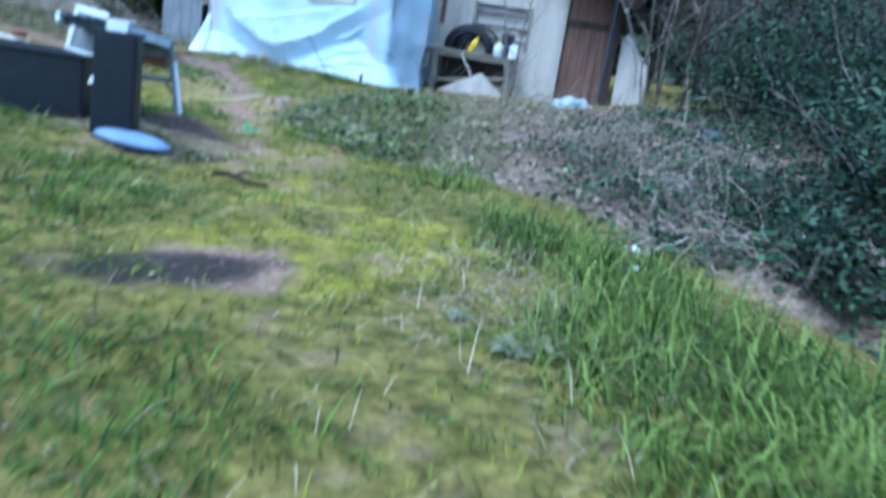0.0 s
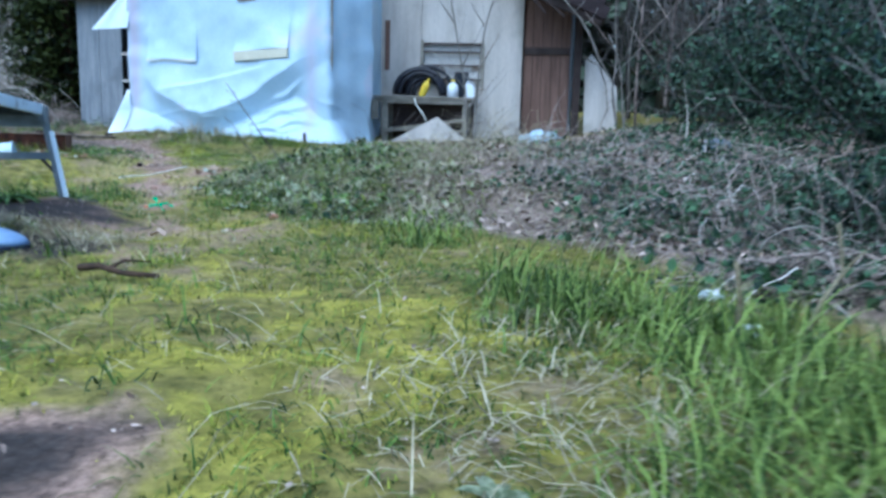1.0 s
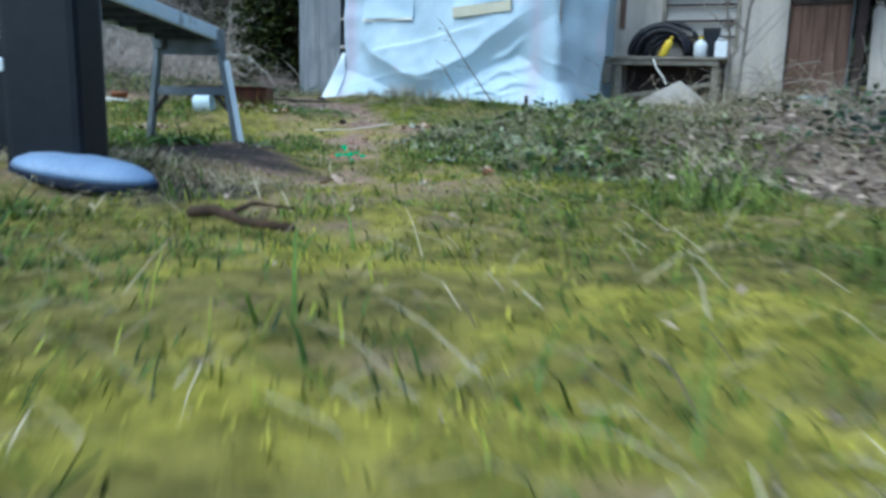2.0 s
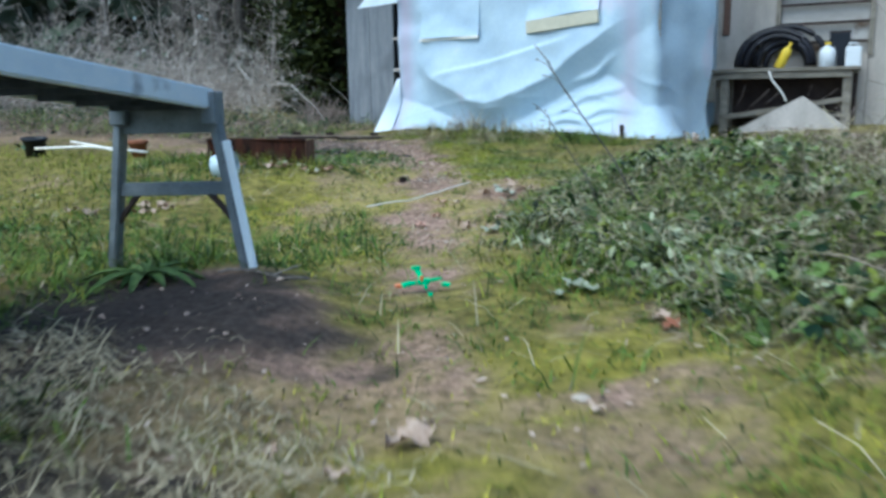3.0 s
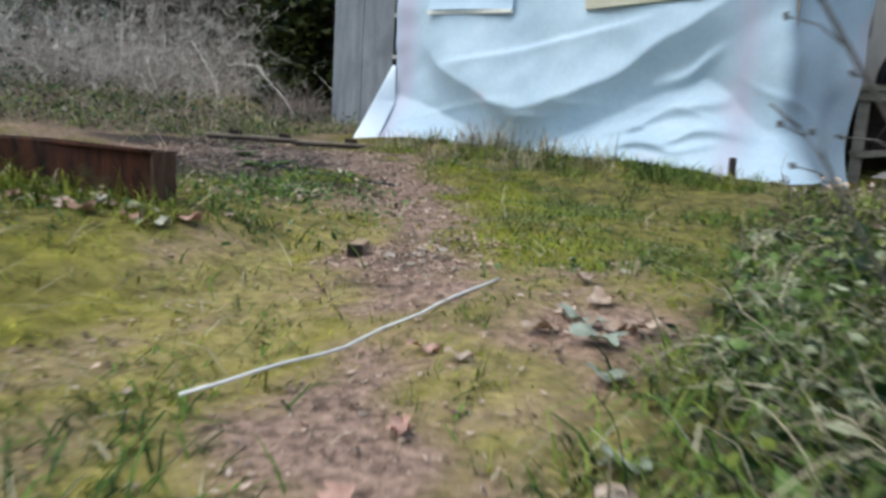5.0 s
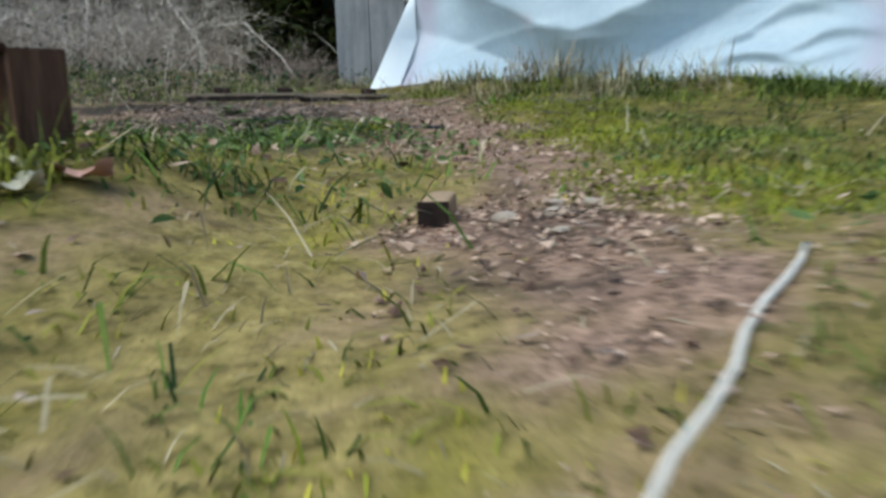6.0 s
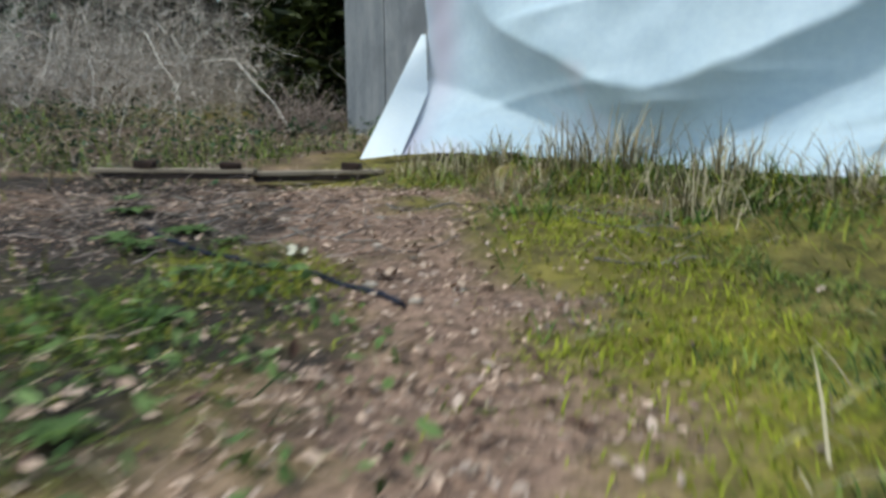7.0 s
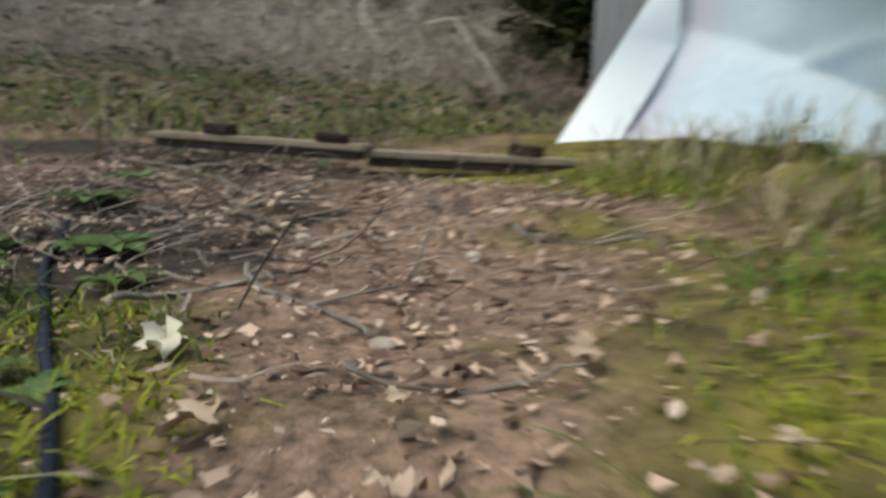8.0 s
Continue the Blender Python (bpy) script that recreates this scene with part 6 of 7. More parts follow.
def build_twig_litter():
    x, y = rng.normal(-5.15, 0.5, 520), rng.normal(14.0, 0.38, 520)
    n = len(x)
    w = rng.normal(size=(n, 3)) * np.array((1, 1, 0.12)) + np.array((0, 0, 0.12))
    v, t, _ = strands(np.stack([x, y, ground(x, y) + 0.01], 1), w, rng.uniform(0.08, 0.4, n), 0.0012 + 0.003 * rng.uniform(size=n) ** 2, 5, 0.6, 0.25)
    stuff("twig_litter", (v, t), M_twig, "crooked thin twigs matted on dark soil", "twigs")


build_twig_litter()
g = float(ground(-6.31, 14.39))
curl = thing("curled_straw", "pale curled straw arching over the litter", "straw", (-6.31, 14.39, g))
part("stem", tube([(-6.31 + 0.02 * u, 14.39 - 0.004 * u, g + 0.16 * math.sin(0.3 * u) * (1 if u < 5 else 1 - 0.04 * (u - 5))) for u in range(0, 9)], 0.008, 6, None, 0.5), M_straw, curl, smooth=True)


def rosette(x, y, n, r, material, label):
    """A low leafy weed out of separate arching leaves."""
    c = Vector((x, y, float(ground(x, y))))
    t = thing("leafy_weed", label, "weed", c, "leafy weeds")
    for k in range(n):
        a, L = 2.4 * k + x, r * random.uniform(0.6, 1.15)
        d = Vector((math.cos(a), math.sin(a), 0))
        s = Vector((-d.y, d.x, 0))
        rise = random.uniform(0.35, 0.8)
        bm = bmesh.new()
        rows = []
        for u in np.linspace(0, 1, 7):
            p = c + d * (L * u) + Vector((0, 0, L * (rise * u - 0.75 * rise * u * u) + 0.01))
            w = 0.2 * L * math.sin(math.pi * min(1.0, 0.1 + 0.9 * u)) ** 0.8
            rows.append([bm.verts.new(p + s * (w * i) + Vector((0, 0, 0.25 * w * abs(i)))) for i in (-1, 0, 1)])
        for p, q in zip(rows, rows[1:]):
            for i in (0, 1):
                bm.faces.new((p[i], p[i + 1], q[i + 1], q[i]))
        part("leaf", bm, material, t, smooth=True)


for wx, wy, wn, wr in ((0.35, 3.15, 14, 0.1), (0.15, 3.5, 12, 0.08), (0.5, 3.3, 12, 0.08)):
    rosette(wx, wy, wn, wr, M_silver, "silvery green leafy weed among straw")
for wx, wy, wn, wr in ((-4.75, 13.68, 10, 0.08), (-4.95, 13.5, 12, 0.1), (-4.4, 13.42, 9, 0.05), (-4.52, 13.4, 9, 0.06), (-4.6, 13.3, 10, 0.07), (-5.6, 14.15, 10, 0.09), (-5.0, 13.78, 14, 0.12), (-5.15, 13.62, 12, 0.1), (-5.4, 13.95, 12, 0.12), (-4.35, 12.9, 12, 0.09), (-4.0, 12.3, 10, 0.07)):
    rosette(wx, wy, wn, wr, M_leafgreen, "fresh green leafy weed beside the path")
for wx, wy, wn, wr in ((-1.75, 9.6, 12, 0.13), (-1.5, 9.9, 12, 0.14), (-1.45, 9.2, 12, 0.13), (-1.85, 10.3, 12, 0.12), (-1.2, 8.7, 12, 0.12), (-1.9, 10.9, 12, 0.12)):
    rosette(wx, wy, wn, wr, M_weed, "low grey-green leafy weed")


def build_bank():
    x, y = scatter(7500, -0.8, 3.6, 5.2, 13.5, lambda x, y: littered(x, y) * (0.25 + 0.75 * step(x + 0.5 * (vnoise(x, y, 0.8, 60) - 0.5), 0.6, 1.4)) * (1 - 0.7 * step(x, 1.6, 2.2)) * (0.3 + 0.7 * step(vnoise(x, y, 0.8, 51), 0.35, 0.6)))
    n = len(x)
    w = rng.normal(size=(n, 3)) * np.array((1, 1, 0.35)) + np.array((0, 0, 0.3))
    v, t, _ = strands(np.stack([x, y, ground(x, y)], 1), w, rng.uniform(0.3, 0.9, n), rng.uniform(0.0022, 0.0055, n), 4, 0.5, 0.5)
    stuff("dead_stems", (v, t), M_twig, "tangle of dead grey-brown bramble stems", "dead stems")
    x, y = scatter(5200, -0.9, 1.6, 6.5, 14, lambda x, y: littered(x, y) * step(vnoise(x, y, 0.45, 53), 0.3, 0.6))
    n = len(x)
    stuff("dead_grass", blades(x, y, rng.uniform(0.15, 0.4, n), rng.uniform(0.003, 0.007, n), 0.9, ground(x, y) + rng.uniform(0.0, 0.1, n), 1.2), M_straw, "collapsed tan dead grass on the bank", "grass")
    x, y = scatter(620, 0.9, 3.2, 6.5, 11.5, lambda x, y: littered(x, y) * (1 - 0.7 * step(x, 1.7, 2.3)) * step(vnoise(x, y, 0.7, 54), 0.4, 0.6))
    n = len(x)
    w = rng.normal(size=(n, 3)) * np.array((0.8, 0.8, 0.3)) + np.array((0, 0, 0.7))
    v, t, _ = strands(np.stack([x, y, ground(x, y)], 1), w, rng.uniform(0.5, 1.1, n), rng.uniform(0.003, 0.007, n), 6, 0.5, 1.1)
    stuff("arching_canes", (v, t), M_twigpale, "pale arching dead bramble canes", "bramble")
    x, y = scatter(420, -0.1, 1.7, 11.0, 12.7)
    n = len(x)
    w = rng.normal(size=(n, 3)) * np.array((0.5, 0.5, 0.2)) + np.array((0, 0, 0.9))
    v, t, _ = strands(np.stack([x, y, ground(x, y)], 1), w, rng.uniform(0.25, 0.75, n), rng.uniform(0.002, 0.005, n), 5, 0.45, 0.6)
    stuff("standing_dead_stems", (v, t), M_straw, "tan dead stems standing in front of the bench", "dead stems")
    # a dark fallen branch on the lawn
    g = float(ground(-1.3, 5.45)) + 0.02
    t = thing("fallen_branch", "dark crooked fallen branch lying in the grass", "branch", (-1.3, 5.45, g))
    part("limb", tube([(-1.52, 5.58, g + 0.01), (-1.4, 5.5, g + 0.035), (-1.28, 5.43, g + 0.02), (-1.1, 5.34, g + 0.03)], 0.018, 8, None, 0.6), M_cedar, t, smooth=True)
    part("side_limb", tube([(-1.35, 5.47, g + 0.03), (-1.32, 5.56, g + 0.05), (-1.23, 5.64, g + 0.03)], 0.01, 6, None, 0.5), M_cedar, t, smooth=True)
    # a pale branching dead stick in the grass
    for pts, r in ((((1.2, 4.53, -0.12), (1.26, 4.54, 0.03), (1.32, 4.55, 0.12), (1.31, 4.55, 0.19), (1.29, 4.55, 0.28)), 0.009), (((1.32, 4.55, 0.11), (1.35, 4.56, 0.15), (1.4, 4.56, 0.2)), 0.006), (((0.99, 4.53, -0.15), (1.0, 4.54, 0.02), (0.98, 4.55, 0.15)), 0.014)):
        x, y = pts[0][:2]
        t = thing("dead_stick", "pale bare dead stick standing in the grass", "stick", pts[0])
        part("stem", tube(pts, r, 6, None, 0.5), M_straw, t, smooth=True)
    v, t, _ = strands(np.tile((2.55, 10.2, 0.1), (26, 1)) + rng.normal(size=(26, 3)) * 0.12, rng.normal(size=(26, 3)) * 0.6 + np.array((0, 0, 1.0)), rng.uniform(0.5, 1.0, 26), rng.uniform(0.004, 0.009, 26), 6, 0.4, 0.9)
    stuff("bramble_canes", (v, t), M_twigpale, "arching pale bramble canes", "bramble")


build_bank()


def build_heap():
    """Heaps of dead bramble on the bank, with ivy below and pale looping canes above."""
    vs, cs, ls = [], [], []
    for cx, cy, rad, high, n in ((1.75, 7.1, 0.75, 0.34, 700), (2.5, 7.9, 0.8, 0.4, 320), (1.75, 5.6, 0.55, 0.22, 400), (2.3, 5.3, 0.5, 0.25, 160), (1.3, 8.6, 0.6, 0.22, 350)):
        a, q = rng.uniform(0, 2 * np.pi, n), np.sqrt(rng.uniform(0, 1, n))
        x, y = cx + rad * q * np.cos(a), cy + 0.8 * rad * q * np.sin(a)
        z = ground(x, y) + high * (1 - q * q) * rng.uniform(0.2, 1, n)
        w = rng.normal(size=(n, 3)) * np.array((1, 1, 0.5))
        v, t, _ = strands(np.stack([x, y, z], 1), w, rng.uniform(0.2, 0.6, n), rng.uniform(0.002, 0.006, n), 4, 0.6, 0.3)
        vs.append((v, t))
        m = n // 15
        w = rng.normal(size=(m, 3)) * np.array((0.8, 0.8, 0.2)) + np.array((0, 0, 0.9))
        v, t, _ = strands(np.stack([x[:m], y[:m], z[:m]], 1), w, rng.uniform(0.35, 0.8, m), rng.uniform(0.003, 0.0065, m), 7, 0.5, 1.5)
        cs.append((v, t))
        k = n * 2
        x, y = rng.normal(cx, 0.5 * rad, k), rng.normal(cy, 0.45 * rad, k)
        ls.append(np.stack([x, y, ground(x, y) + high * rng.uniform(0.0, 0.7, k)], 1))
    p = np.concatenate(ls)
    stuff("bramble_heap", join(*vs), M_twig, "dark tangled heap of dead bramble on the bank", "bramble")
    stuff("looping_canes", join(*cs), M_thicket, "pale looping bramble canes over the heap", "bramble")
    stuff("heap_ivy", leaves(p, rng.uniform(0.03, 0.07, len(p)), 0.4, 0.7), M_ivy, "dark ivy leaves under dead brambles", "ivy")
    x, y = rng.normal(0.3, 0.3, 380), rng.normal(4.0, 0.35, 380)
    stuff("straw_clump", blades(x, y, rng.uniform(0.06, 0.2, 380), rng.uniform(0.003, 0.007, 380), 1.2, ground(x, y) + rng.uniform(0.0, 0.04, 380), 1.25), M_straw, "collapsed clump of pale straw in the grass", "grass")


build_heap()


def build_weed_stems():
    x, y = scatter(3400, -2.6, 0.6, 8, 14, lambda x, y: weedy(x, y) * step(vnoise(x, y, 0.5, 55), 0.4, 0.65))
    n = len(x)
    w = rng.normal(size=(n, 3)) * np.array((1, 1, 0.3)) + np.array((0, 0, 0.35))
    v, t, _ = strands(np.stack([x, y, ground(x, y) + rng.uniform(0, 0.08, n)], 1), w, rng.uniform(0.16, 0.5, n), rng.uniform(0.0012, 0.0036, n), 5, 0.6, 0.9)
    x, y = scatter(1100, -2.4, 0.6, 7.6, 12.5, weedy)
    n = len(x)
    w = rng.normal(size=(n, 3)) * np.array((1, 1, 0.25)) + np.array((0, 0, 0.45))
    s, u, _ = strands(np.stack([x, y, ground(x, y) + rng.uniform(0.02, 0.2, n)], 1), w, rng.uniform(0.14, 0.36, n), rng.uniform(0.0013, 0.003, n), 5, 0.7, 0.8)
    v, t = join((v, t), (s, u))
    stuff("dead_weed_stems", (v, t), M_straw, "pale dead stems among green weeds", "dead stems")


build_weed_stems()


def sapling(x, y, tall, r, label, forks=7, lean=(0, 0), material=None):
    g = float(ground(x, y))
    t = thing("sapling", label, "sapling", (x, y, g), "bare saplings")
    pts = [Vector((x + lean[0] * u * u + 0.03 * math.sin(6 * u + x), y + lean[1] * u * u + 0.03 * math.cos(5 * u), g + tall * u)) for u in np.linspace(0, 1, 10)]
    part("stem", tube(pts, r, 6, None, 0.3), material or M_twig, t, smooth=True)
    for k in range(forks):
        p = pts[2 + k % 8]
        a = 2.4 * k + x
        d = Vector((math.cos(a), math.sin(a), 0.9)) * (0.22 * tall * (1 - 0.06 * k))
        part("twig", tube([p, p + d * 0.5 + Vector((0, 0, 0.03)), p + d + Vector((0, 0, 0.1 * tall * 0.3))], r * 0.45, 5, None, 0.4), material or M_twig, t, smooth=True)


sapling(0.42, 12.2, 2.3, 0.018, "thin bare forked sapling in front of the bench", 9, (-0.3, 0), M_twigpale)
sapling(0.5, 12.15, 2.2, 0.017, "thin bare forked sapling in front of the bench", 9, (0.35, 0), M_twigpale)
for sx, sy, st in ((3.2, 14.9, 4.0), (3.5, 14.3, 3.4)):
    sapling(sx, sy, st, 0.022, "bare grey sapling beside the shed", 6, (0.15 * (sx - 3.1), 0.1))
sapling(2.9, 14.3, 1.5, 0.018, "pale dead sapling beside the leaning board", 5, (-0.35, 0), M_twigpale)


def build_vines():
    runs = (((1.32, 15.62, 3.0), (1.95, 15.6, 2.55), (2.38, 15.58, 2.1), (2.5, 15.58, 1.9), (2.66, 15.56, 1.5), (2.95, 15.55, 1.1), (3.05, 15.7, 0.6), (3.05, 15.6, 0.1)),
            ((2.6, 15.56, 3.2), (2.9, 15.55, 2.5), (3.0, 15.7, 1.8), (2.97, 15.68, 1.0), (3.1, 15.6, 0.1)),
            ((2.45, 15.56, 1.5), (2.7, 15.55, 1.35), (2.86, 15.7, 1.0), (2.95, 15.65, 0.5)),
            ((3.3, 15.4, 2.9), (3.2, 15.4, 2.2), (3.15, 15.4, 1.2), (3.2, 15.35, 0.1)))
    for k, pts in enumerate(runs):
        t = thing("dead_vine", "pale dead woody vine trailing from the porch roof", "vine", pts[-1], "dead vines")
        sm = []
        for p, q in zip(pts, pts[1:]):
            for i in range(4):
                v = Vector(p).lerp(Vector(q), i / 4)
                sm.append(v + Vector((0.02 * math.sin(5 * v.z + k), 0, 0)))
        part("stem", tube(sm, 0.017 - 0.002 * k, 6, None, 0.7), M_twigpale, t, smooth=True)
        for i in (3, 7, 10):
            p = sm[min(i, len(sm) - 1)]
            part("side_shoot", tube([p, p + Vector((0.12, -0.05, 0.1)), p + Vector((0.2, -0.05, 0.28))], 0.006, 5, None, 0.4), M_twigpale, t, smooth=True)


build_vines()


def build_stalk():
    for foot, knee, tip, r in (((-1.36, 10.12), (-1.88, 10.1, 0.64), (-1.99, 10.08, 0.8), 0.0065), ((-1.55, 9.92), (-1.87, 9.9, 0.385), (-1.96, 9.9, 0.47), 0.0045)):
        a, b, c = Vector((*foot, float(ground(*foot)) - 0.01)), Vector(knee), Vector(tip)
        t = thing("dead_stalk", "tall dead weed stalk leaning over the grass", "stalk", a, "dead weed stalks")
        part("stem", tube([a, a.lerp(b, 0.35) + Vector((0.01, 0, 0.03)), a.lerp(b, 0.7) + Vector((0, 0, 0.012)), b, b.lerp(c, 0.6) + Vector((0.01, 0, 0)), c], r, 6, None, 0.45), M_bark, t, smooth=True)
        for k, u in enumerate((0.55, 0.7, 0.82, 0.92, 1.0, 1.0)):
            p = a.lerp(b, u)
            d = Vector((-0.09 if k % 2 else -0.03, 0.02, 0.01 + 0.012 * k)) * (r / 0.0075)
            twig = part("seed_twig", tube([p, p + d * 0.6 + Vector((0, 0, 0.012)), p + d * 1.3], r * 0.4, 5, None, 0.5), M_bark, t, smooth=True)
            q = p + d * 1.3
            part("seed_head", box(q, (0.018 * r / 0.0075, 0.008, 0.006), (0, 20 * k, 15 * k), 0.003), M_bark, twig)


build_stalk()


def leafy_shrub(x, y, r, tall, count, leaf, label):
    g = float(ground(x, y))
    t = thing("shrub", label, "shrub", (x, y, g), "evergreen shrubs")
    n = 60
    s = np.stack([np.full(n, x), np.full(n, y), np.full(n, g)], 1) + rng.normal(size=(n, 3)) * np.array((0.3 * r, 0.3 * r, 0))
    w = rng.normal(size=(n, 3)) * np.array((0.6, 0.6, 0.1)) + np.array((0, 0, 1.0))
    v, f, pts = strands(s, w, rng.uniform(0.6, 1.15, n) * tall, rng.uniform(0.008, 0.02, n), 7, 0.5, 0.05)
    stem = link("branchwork", v, f, M_bark)
    under(stem, t)
    ctr = pts[:, 2:].reshape(-1, 3)
    ctr = ctr[rng.integers(0, len(ctr), 110)]
    which = rng.integers(0, len(ctr), count)
    p = ctr[which] + rng.normal(size=(count, 3)) * 0.15 * np.array((r, r, 0.8))
    p[:, 2] = np.maximum(p[:, 2], g + 0.02)
    v, f = leaves(p, rng.uniform(0.6, 1.3, count) * leaf, 0.35, 0.5)
    under(link("foliage", v, f, M_shrub), t)
    return t


for sx, sy, sr, st, sc in ((3.6, 6.2, 0.8, 1.5, 5500), (4.3, 8.3, 1.0, 1.8, 7000), (4.7, 10.6, 1.1, 2.0, 7500), (4.4, 13.0, 1.0, 1.7, 7000), (5.6, 12.3, 1.2, 2.2, 7000), (3.2, 4.2, 0.7, 0.9, 5500), (6.0, 9.5, 1.2, 2.2, 6500), (5.3, 15.5, 1.2, 2.0, 6500)):
    leafy_shrub(sx, sy, sr, st, sc, 0.075, "dense dark evergreen shrub with small glossy leaves")
for sx, sy, sr, st, sc in ((2.5, 6.5, 0.5, 0.6, 2600), (2.25, 5.4, 0.32, 0.36, 1300), (2.1, 4.7, 0.28, 0.3, 900)):
    leafy_shrub(sx, sy, sr, st, sc, 0.06, "low dark evergreen growth at the foot of the shrubs")


def build_thicket():
    def inside(x, y):
        edge = np.where(x > -12, 17.9 - 0.55 * (-8.3 - x), 15.9 - 1.5 * (-12 - x))
        return step(y - edge + 1.2 * (vnoise(x, y, 0.9, 61) - 0.5), 0.0, 0.5) * step(-x - 8.25 - 0.33 * (y - 18) + 0.3 * (vnoise(x, y, 0.5, 64) - 0.5), 0.0, 0.15)

    x, y = scatter(9200, -21, -8.0, 6, 23, inside)
    n = len(x)
    tall = 0.95 + 0.85 * vnoise(x, y, 1.1, 62) + 0.35
    w = rng.normal(size=(n, 3)) * np.array((0.5, 0.5, 0.2)) + np.array((0, 0, 1.0))
    v, t, pts = strands(np.stack([x, y, ground(x, y)], 1), w, tall * rng.uniform(0.8, 1.2, n), rng.uniform(0.0025, 0.006, n), 4, 0.7, 0.7)
    k = 120000
    p = pts[rng.integers(0, n, k), rng.integers(2, 5, k)] + rng.normal(size=(k, 3)) * 0.05
    fuzz = needles(p, rng.normal(size=(k, 3)) + np.array((0, 0, 0.7)), rng.uniform(0.08, 0.3, k), rng.uniform(0.004, 0.01, k))
    stuff("bramble_thicket", (v, t), M_brush, "dense grey-brown leafless bramble thicket", "bramble")
    stuff("thicket_twigs", fuzz, M_thicket, "fine pale grey twig ends of the bramble thicket", "bramble")
    x, y = scatter(9000, -19, -9.8, 8, 19, lambda x, y: inside(x, y) * step(-x, 9.8, 12.0))
    k = len(x)
    stuff("thicket_ivy", leaves(np.stack([x, y, ground(x, y) + rng.uniform(0.05, 1.3, k)], 1), rng.uniform(0.05, 0.11, k), 0.4, 0.7), M_ivy, "dark ivy climbing through the thicket", "ivy")
    # tall arching canes that stand out over the mass
    x, y = scatter(1700, -20, -8.6, 8, 23, inside)
    n = len(x)
    w = rng.normal(size=(n, 3)) * np.array((0.6, 0.6, 0.2)) + np.array((0, 0, 1.0))
    v, t, _ = strands(np.stack([x, y, ground(x, y)], 1), w, rng.uniform(1.4, 3.4, n), rng.uniform(0.004, 0.009, n), 8, 0.55, 1.3)
    stuff("thicket_canes", (v, t), M_thicket, "long arching pale canes above the thicket", "bramble")
    # tan dead growth in the gap beside the shed's grey panel
    x, y = rng.normal(-7.35, 0.3, 1500), rng.normal(18.3, 0.3, 1500)
    w = rng.normal(size=(1500, 3)) * np.array((0.4, 0.4, 0.1)) + np.array((0, 0, 1.0))
    v, t, _ = strands(np.stack([x, y, ground(x, y)], 1), w, rng.uniform(0.15, 0.65, 1500) * np.exp(-((x + 7.35) / 0.4) ** 2), rng.uniform(0.002, 0.004, 1500), 4, 0.6, 0.5)
    stuff("gap_dead_stems", (v, t), M_twig, "tan dead stems in the gap beside the shed", "dead stems")
    x, y = scatter(3000, -20, -7.0, 6, 20, lambda x, y: 0.25 + 0.5 * inside(x, y))
    k = len(x)
    stuff("thicket_floor_weeds", leaves(np.stack([x, y, ground(x, y) + rng.uniform(0, 0.3, k)], 1), rng.uniform(0.04, 0.09, k), 0.5, 0.6), M_ivy, "green weeds at the thicket's foot", "weeds")


build_thicket()


def build_rough_strip():
    """Weeds, litter and runners between the planks and the thicket."""
    def strip(x, y):
        return step(y - 14.6 - 0.25 * (x + 5.5), 0, 0.6) * step(18.4 - y, 0, 0.5) * step(-x, 5.6, 6.2) * (0.3 + 0.7 * vnoise(x, y, 0.5, 63))

    x, y = scatter(3600, -11, -5.6, 13.5, 18.4, strip)
    n = len(x)
    w = rng.normal(size=(n, 3)) * np.array((1, 1, 0.3)) + np.array((0, 0, 0.4))
    v, t, _ = strands(np.stack([x, y, ground(x, y)], 1), w, rng.uniform(0.2, 0.7, n), rng.uniform(0.0015, 0.004, n), 4, 0.5, 0.7)
    stuff("bramble_runners", (v, t), M_twig, "brown dead runners at the thicket's edge", "bramble")
    x, y = scatter(4500, -11, -5.4, 13.2, 18.4, strip)
    n = len(x)
    a = leaves(np.stack([x, y, ground(x, y) + rng.uniform(0.0, 0.2, n)], 1), rng.uniform(0.02, 0.07, n), 0.35, 0.4)
    stuff("strip_weeds", a, M_ivy, "low green weeds at the thicket's edge", "weeds")
    x, y = scatter(11000, -12, -5.6, 14.0, 18.6, lambda x, y: strip(x, y) * step(vnoise(x, y, 0.8, 68), 0.25, 0.6))
    n = len(x)
    stuff("strip_grass", blades(x, y, rng.uniform(0.06, 0.22, n), rng.uniform(0.005, 0.011, n), 1.6), M_rank, "olive rough grass at the thicket's edge", "grass")
    x, y = scatter(7000, -13, -5.6, 13.6, 18.6, lambda x, y: 0.2 + 0.8 * strip(x, y))
    n = len(x)
    stuff("strip_straw", blades(x, y, rng.uniform(0.08, 0.3, n), rng.uniform(0.003, 0.006, n), 0.9, ground(x, y) + rng.uniform(0, 0.06, n), 1.1), M_straw, "tan dead grass at the thicket's edge", "grass")
    x, y = scatter(1500, -11, -5.4, 13.2, 18.4, strip)
    n = len(x)
    stuff("strip_litter", leaves(np.stack([x, y, ground(x, y) + rng.uniform(0.0, 0.06, n)], 1), rng.uniform(0.03, 0.07, n), 0.7, 0.6), M_twig, "brown dead leaves at the thicket's edge", "leaf litter")


build_rough_strip()


rng = np.random.default_rng(23)


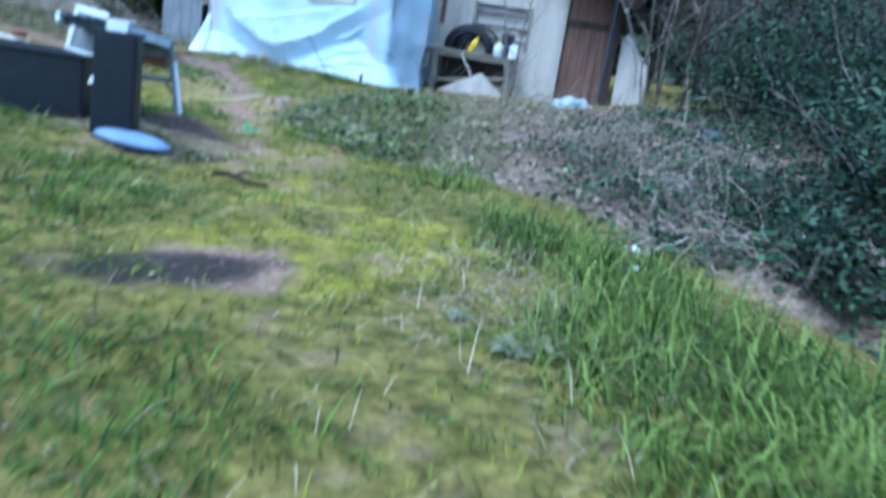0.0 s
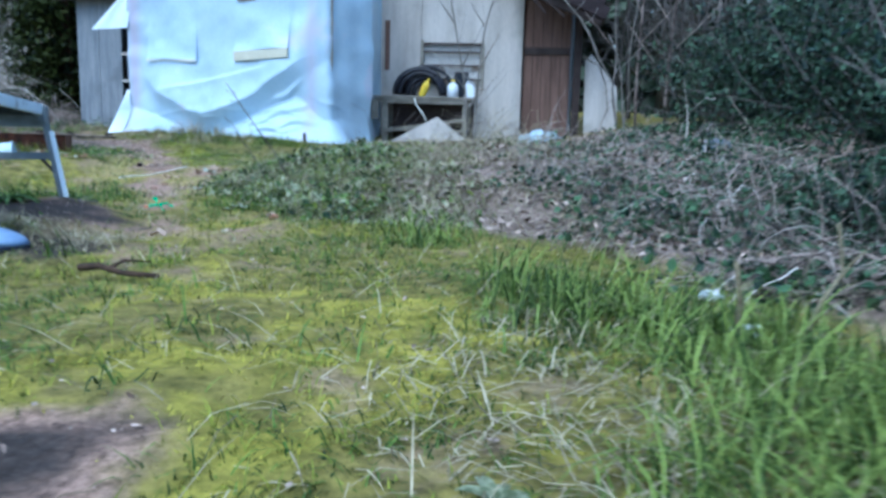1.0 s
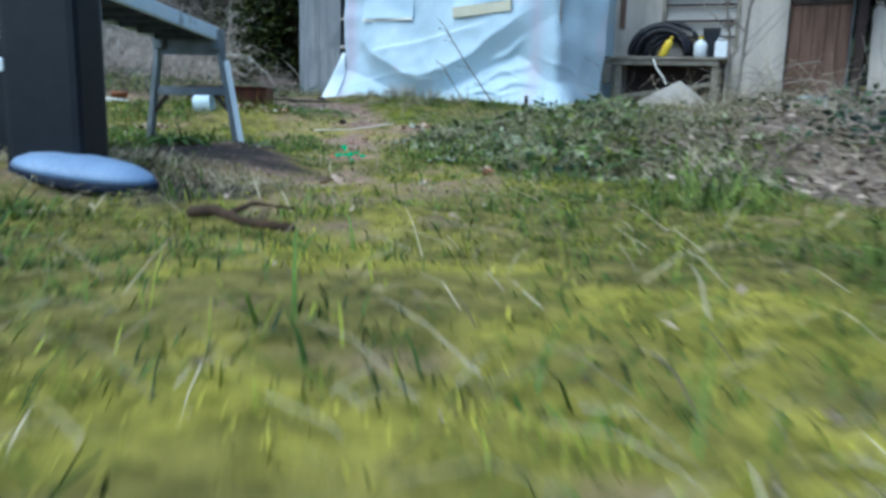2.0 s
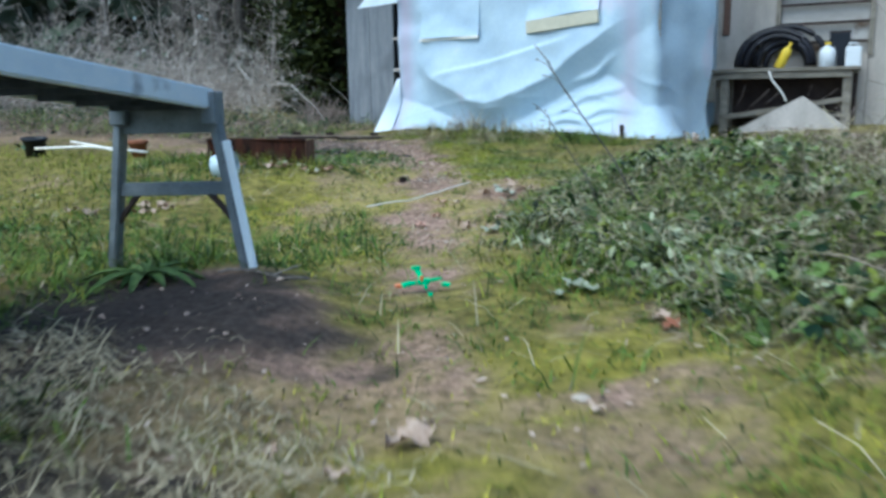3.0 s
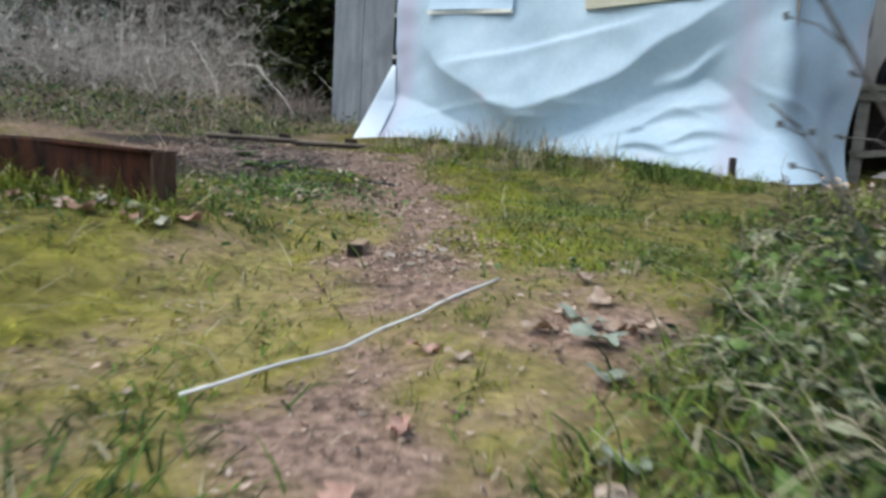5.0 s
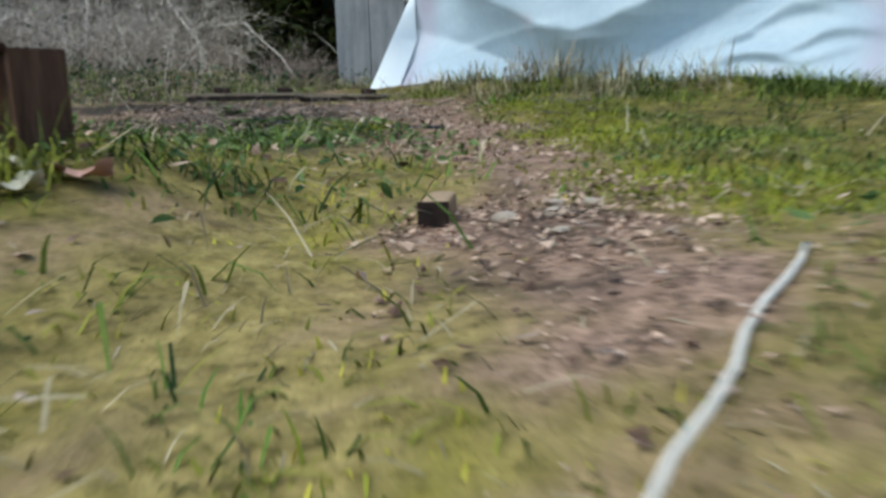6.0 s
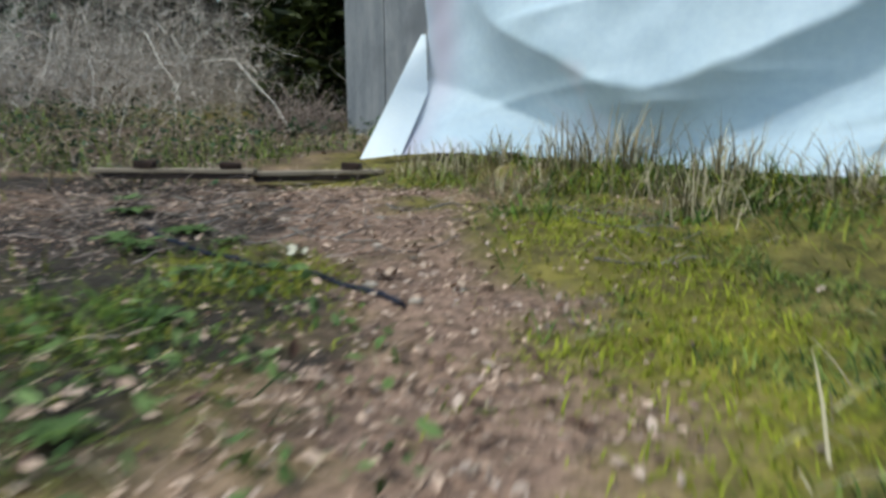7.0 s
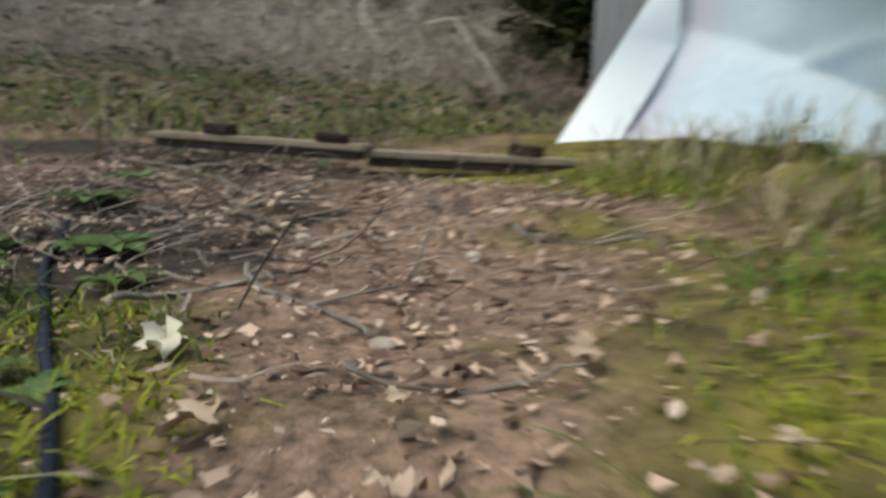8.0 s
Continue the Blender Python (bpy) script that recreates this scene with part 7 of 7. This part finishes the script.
def conifer(x, y, tall, r, m=4000):
    g = float(ground(x, y))
    t = thing("conifer", "tall dark conifer with drooping sprays", "tree", (x, y, g), "dark conifers")
    part("trunk", tube([(x, y, g), (x + 0.05, y, g + tall * 0.5), (x, y, g + tall)], 0.24, 12, None, 0.15), M_cedar, t, smooth=True)
    n = 350
    h = tall * rng.uniform(0.0, 1, n) ** 1.7
    a = rng.uniform(0, 2 * np.pi, n)
    d = np.stack([np.cos(a), np.sin(a), np.full(n, 0.15)], 1)
    L = r * (1.05 - h / tall) * rng.uniform(0.7, 1.1, n) + 0.15
    v, f, pts = strands(np.stack([np.full(n, x), np.full(n, y), g + h], 1), d, L, np.full(n, 0.012), 5, 0.25, 0.7)
    tagged(under(link("branchwork", v, f, M_cedar), t), kind="stuff")
    p = pts[rng.integers(0, n, m), rng.integers(1, 6, m)] + rng.normal(size=(m, 3)) * np.array((0.15, 0.15, 0.2))
    p[:, 2] = np.maximum(p[:, 2], g + 0.05)
    v, f = leaves(p, rng.uniform(0.1, 0.28, m), 0.3, 0.4)
    under(link("crown", v, f, M_conifer), t)


for cx, cy, ct, cr, cm in ((-8.3, 21.5, 8.0, 0.7, 9500), (-8.95, 21.3, 8.0, 0.65, 9500), (-8.55, 20.5, 7.0, 0.45, 9000), (-8.6, 22.4, 8.0, 1.0, 8000), (-9.6, 23.2, 9.0, 1.2, 6000), (-10.9, 24.0, 10.0, 1.7, 5000), (-8.6, 24.5, 9.0, 1.6, 4000), (-13.0, 27.5, 11.0, 2.0, 4000)):
    conifer(cx, cy, ct, cr, cm)


def bare_tree(x, y, tall, r, low=0.15, bark=None, twigs=None, label="leafless grey woodland tree"):
    g = float(ground(x, y))
    t = thing("bare_tree", label, "tree", (x, y, g), "bare woodland trees")
    lx, ly = rng.normal(size=2) * 0.4
    part("trunk", tube([(x, y, g - 0.1), (x + lx * 0.3, y + ly * 0.3, g + tall * 0.35), (x + lx, y + ly, g + tall)], r, 9, None, 0.25), bark or M_bark, t, smooth=True)
    n = 46
    u = rng.uniform(low, 0.95, n)
    s = np.stack([x + lx * u, y + ly * u, g + tall * u], 1)
    d = rng.normal(size=(n, 3)) * np.array((1, 1, 0.3)) + np.array((0, 0, 0.5))
    v, f, pts = strands(s, d, tall * 0.28 * (1.1 - u), np.full(n, 0.25 * r), 4, 0.5, 0.0)
    p = pts[rng.integers(0, n, 80), rng.integers(2, 5, 80)]
    v2, f2, _ = strands(p, rng.normal(size=(80, 3)) + np.array((0, 0, 0.3)), rng.uniform(0.4, 1.0, 80), np.full(80, 0.007), 3, 0.6, 0.1)
    tagged(under(link("branchwork", *join((v, f), (v2, f2)), twigs or M_bark), t), kind="stuff")


for k in range(46):
    bx, by = (rng.uniform(-34, -11), rng.uniform(24, 44)) if k < 30 else (rng.uniform(5, 17), rng.uniform(14, 34))
    bare_tree(bx, by, rng.uniform(7, 13), rng.uniform(0.08, 0.2))
for k in range(26):
    bare_tree(rng.uniform(4.0, 10.0), rng.uniform(13.5, 23.0), rng.uniform(4, 8), rng.uniform(0.02, 0.06))
bare_tree(-8.22, 20.85, 9.0, 0.2, 0.6, M_cedar)
bare_tree(-12.4, 24.2, 9.0, 0.2, 0.6)
for bx, by, bt in ((-9.9, 21.9, 3.6), (-10.6, 22.3, 4.2), (-11.4, 22.0, 3.4), (-12.3, 22.6, 4.0), (-13.4, 22.2, 3.6), (-14.6, 22.0, 4.2), (-10.2, 22.9, 4.6), (-11.9, 21.6, 3.0)):
    bare_tree(bx, by, bt, 0.03, 0.25, M_twigpale, M_twigpale, "pale leafless young tree above the thicket")
for bx, by in ((-13.9, 25.5), (-15.6, 26.0), (-17.4, 25.0), (-11.2, 25.6)):
    bare_tree(bx, by, 9.5, 0.17, 0.6)


def build_woods():
    """Understorey far behind the garden that closes the view all round."""
    n = 20000
    a = rng.uniform(-0.55, 1.75, n)
    d = rng.uniform(30, 52, n)
    x, y = 1 - d * np.sin(a), 6 + d * np.cos(a)
    z = ground(x, y) + rng.uniform(0, 1, n) ** 1.3 * 15
    keep = vnoise(x + 0.6 * z, y + 0.8 * z, 2.4, 71) > 0.32
    p = np.stack([x, y, z], 1)[keep]
    stuff("far_woods", leaves(p, rng.uniform(0.8, 2.0, len(p)), 0.2, 0.7), M_far, "dark evergreen woodland behind the garden", "woods")
    n = 15000
    x, y = rng.uniform(8, 24, n), rng.uniform(2, 36, n)
    z = ground(x, y) + rng.uniform(0, 1, n) ** 1.4 * 8
    keep = (vnoise(x + z, y + 0.7 * z, 1.6, 72) > 0.4) & (x > 6 + 0.0 * y)
    p = np.stack([x, y, z], 1)[keep]
    stuff("hedge_woods", leaves(p, rng.uniform(0.2, 0.48, len(p)), 0.2, 0.5), M_hedge, "grey-green growth at the garden's edge, haze put into its colour", "woods")


build_woods()
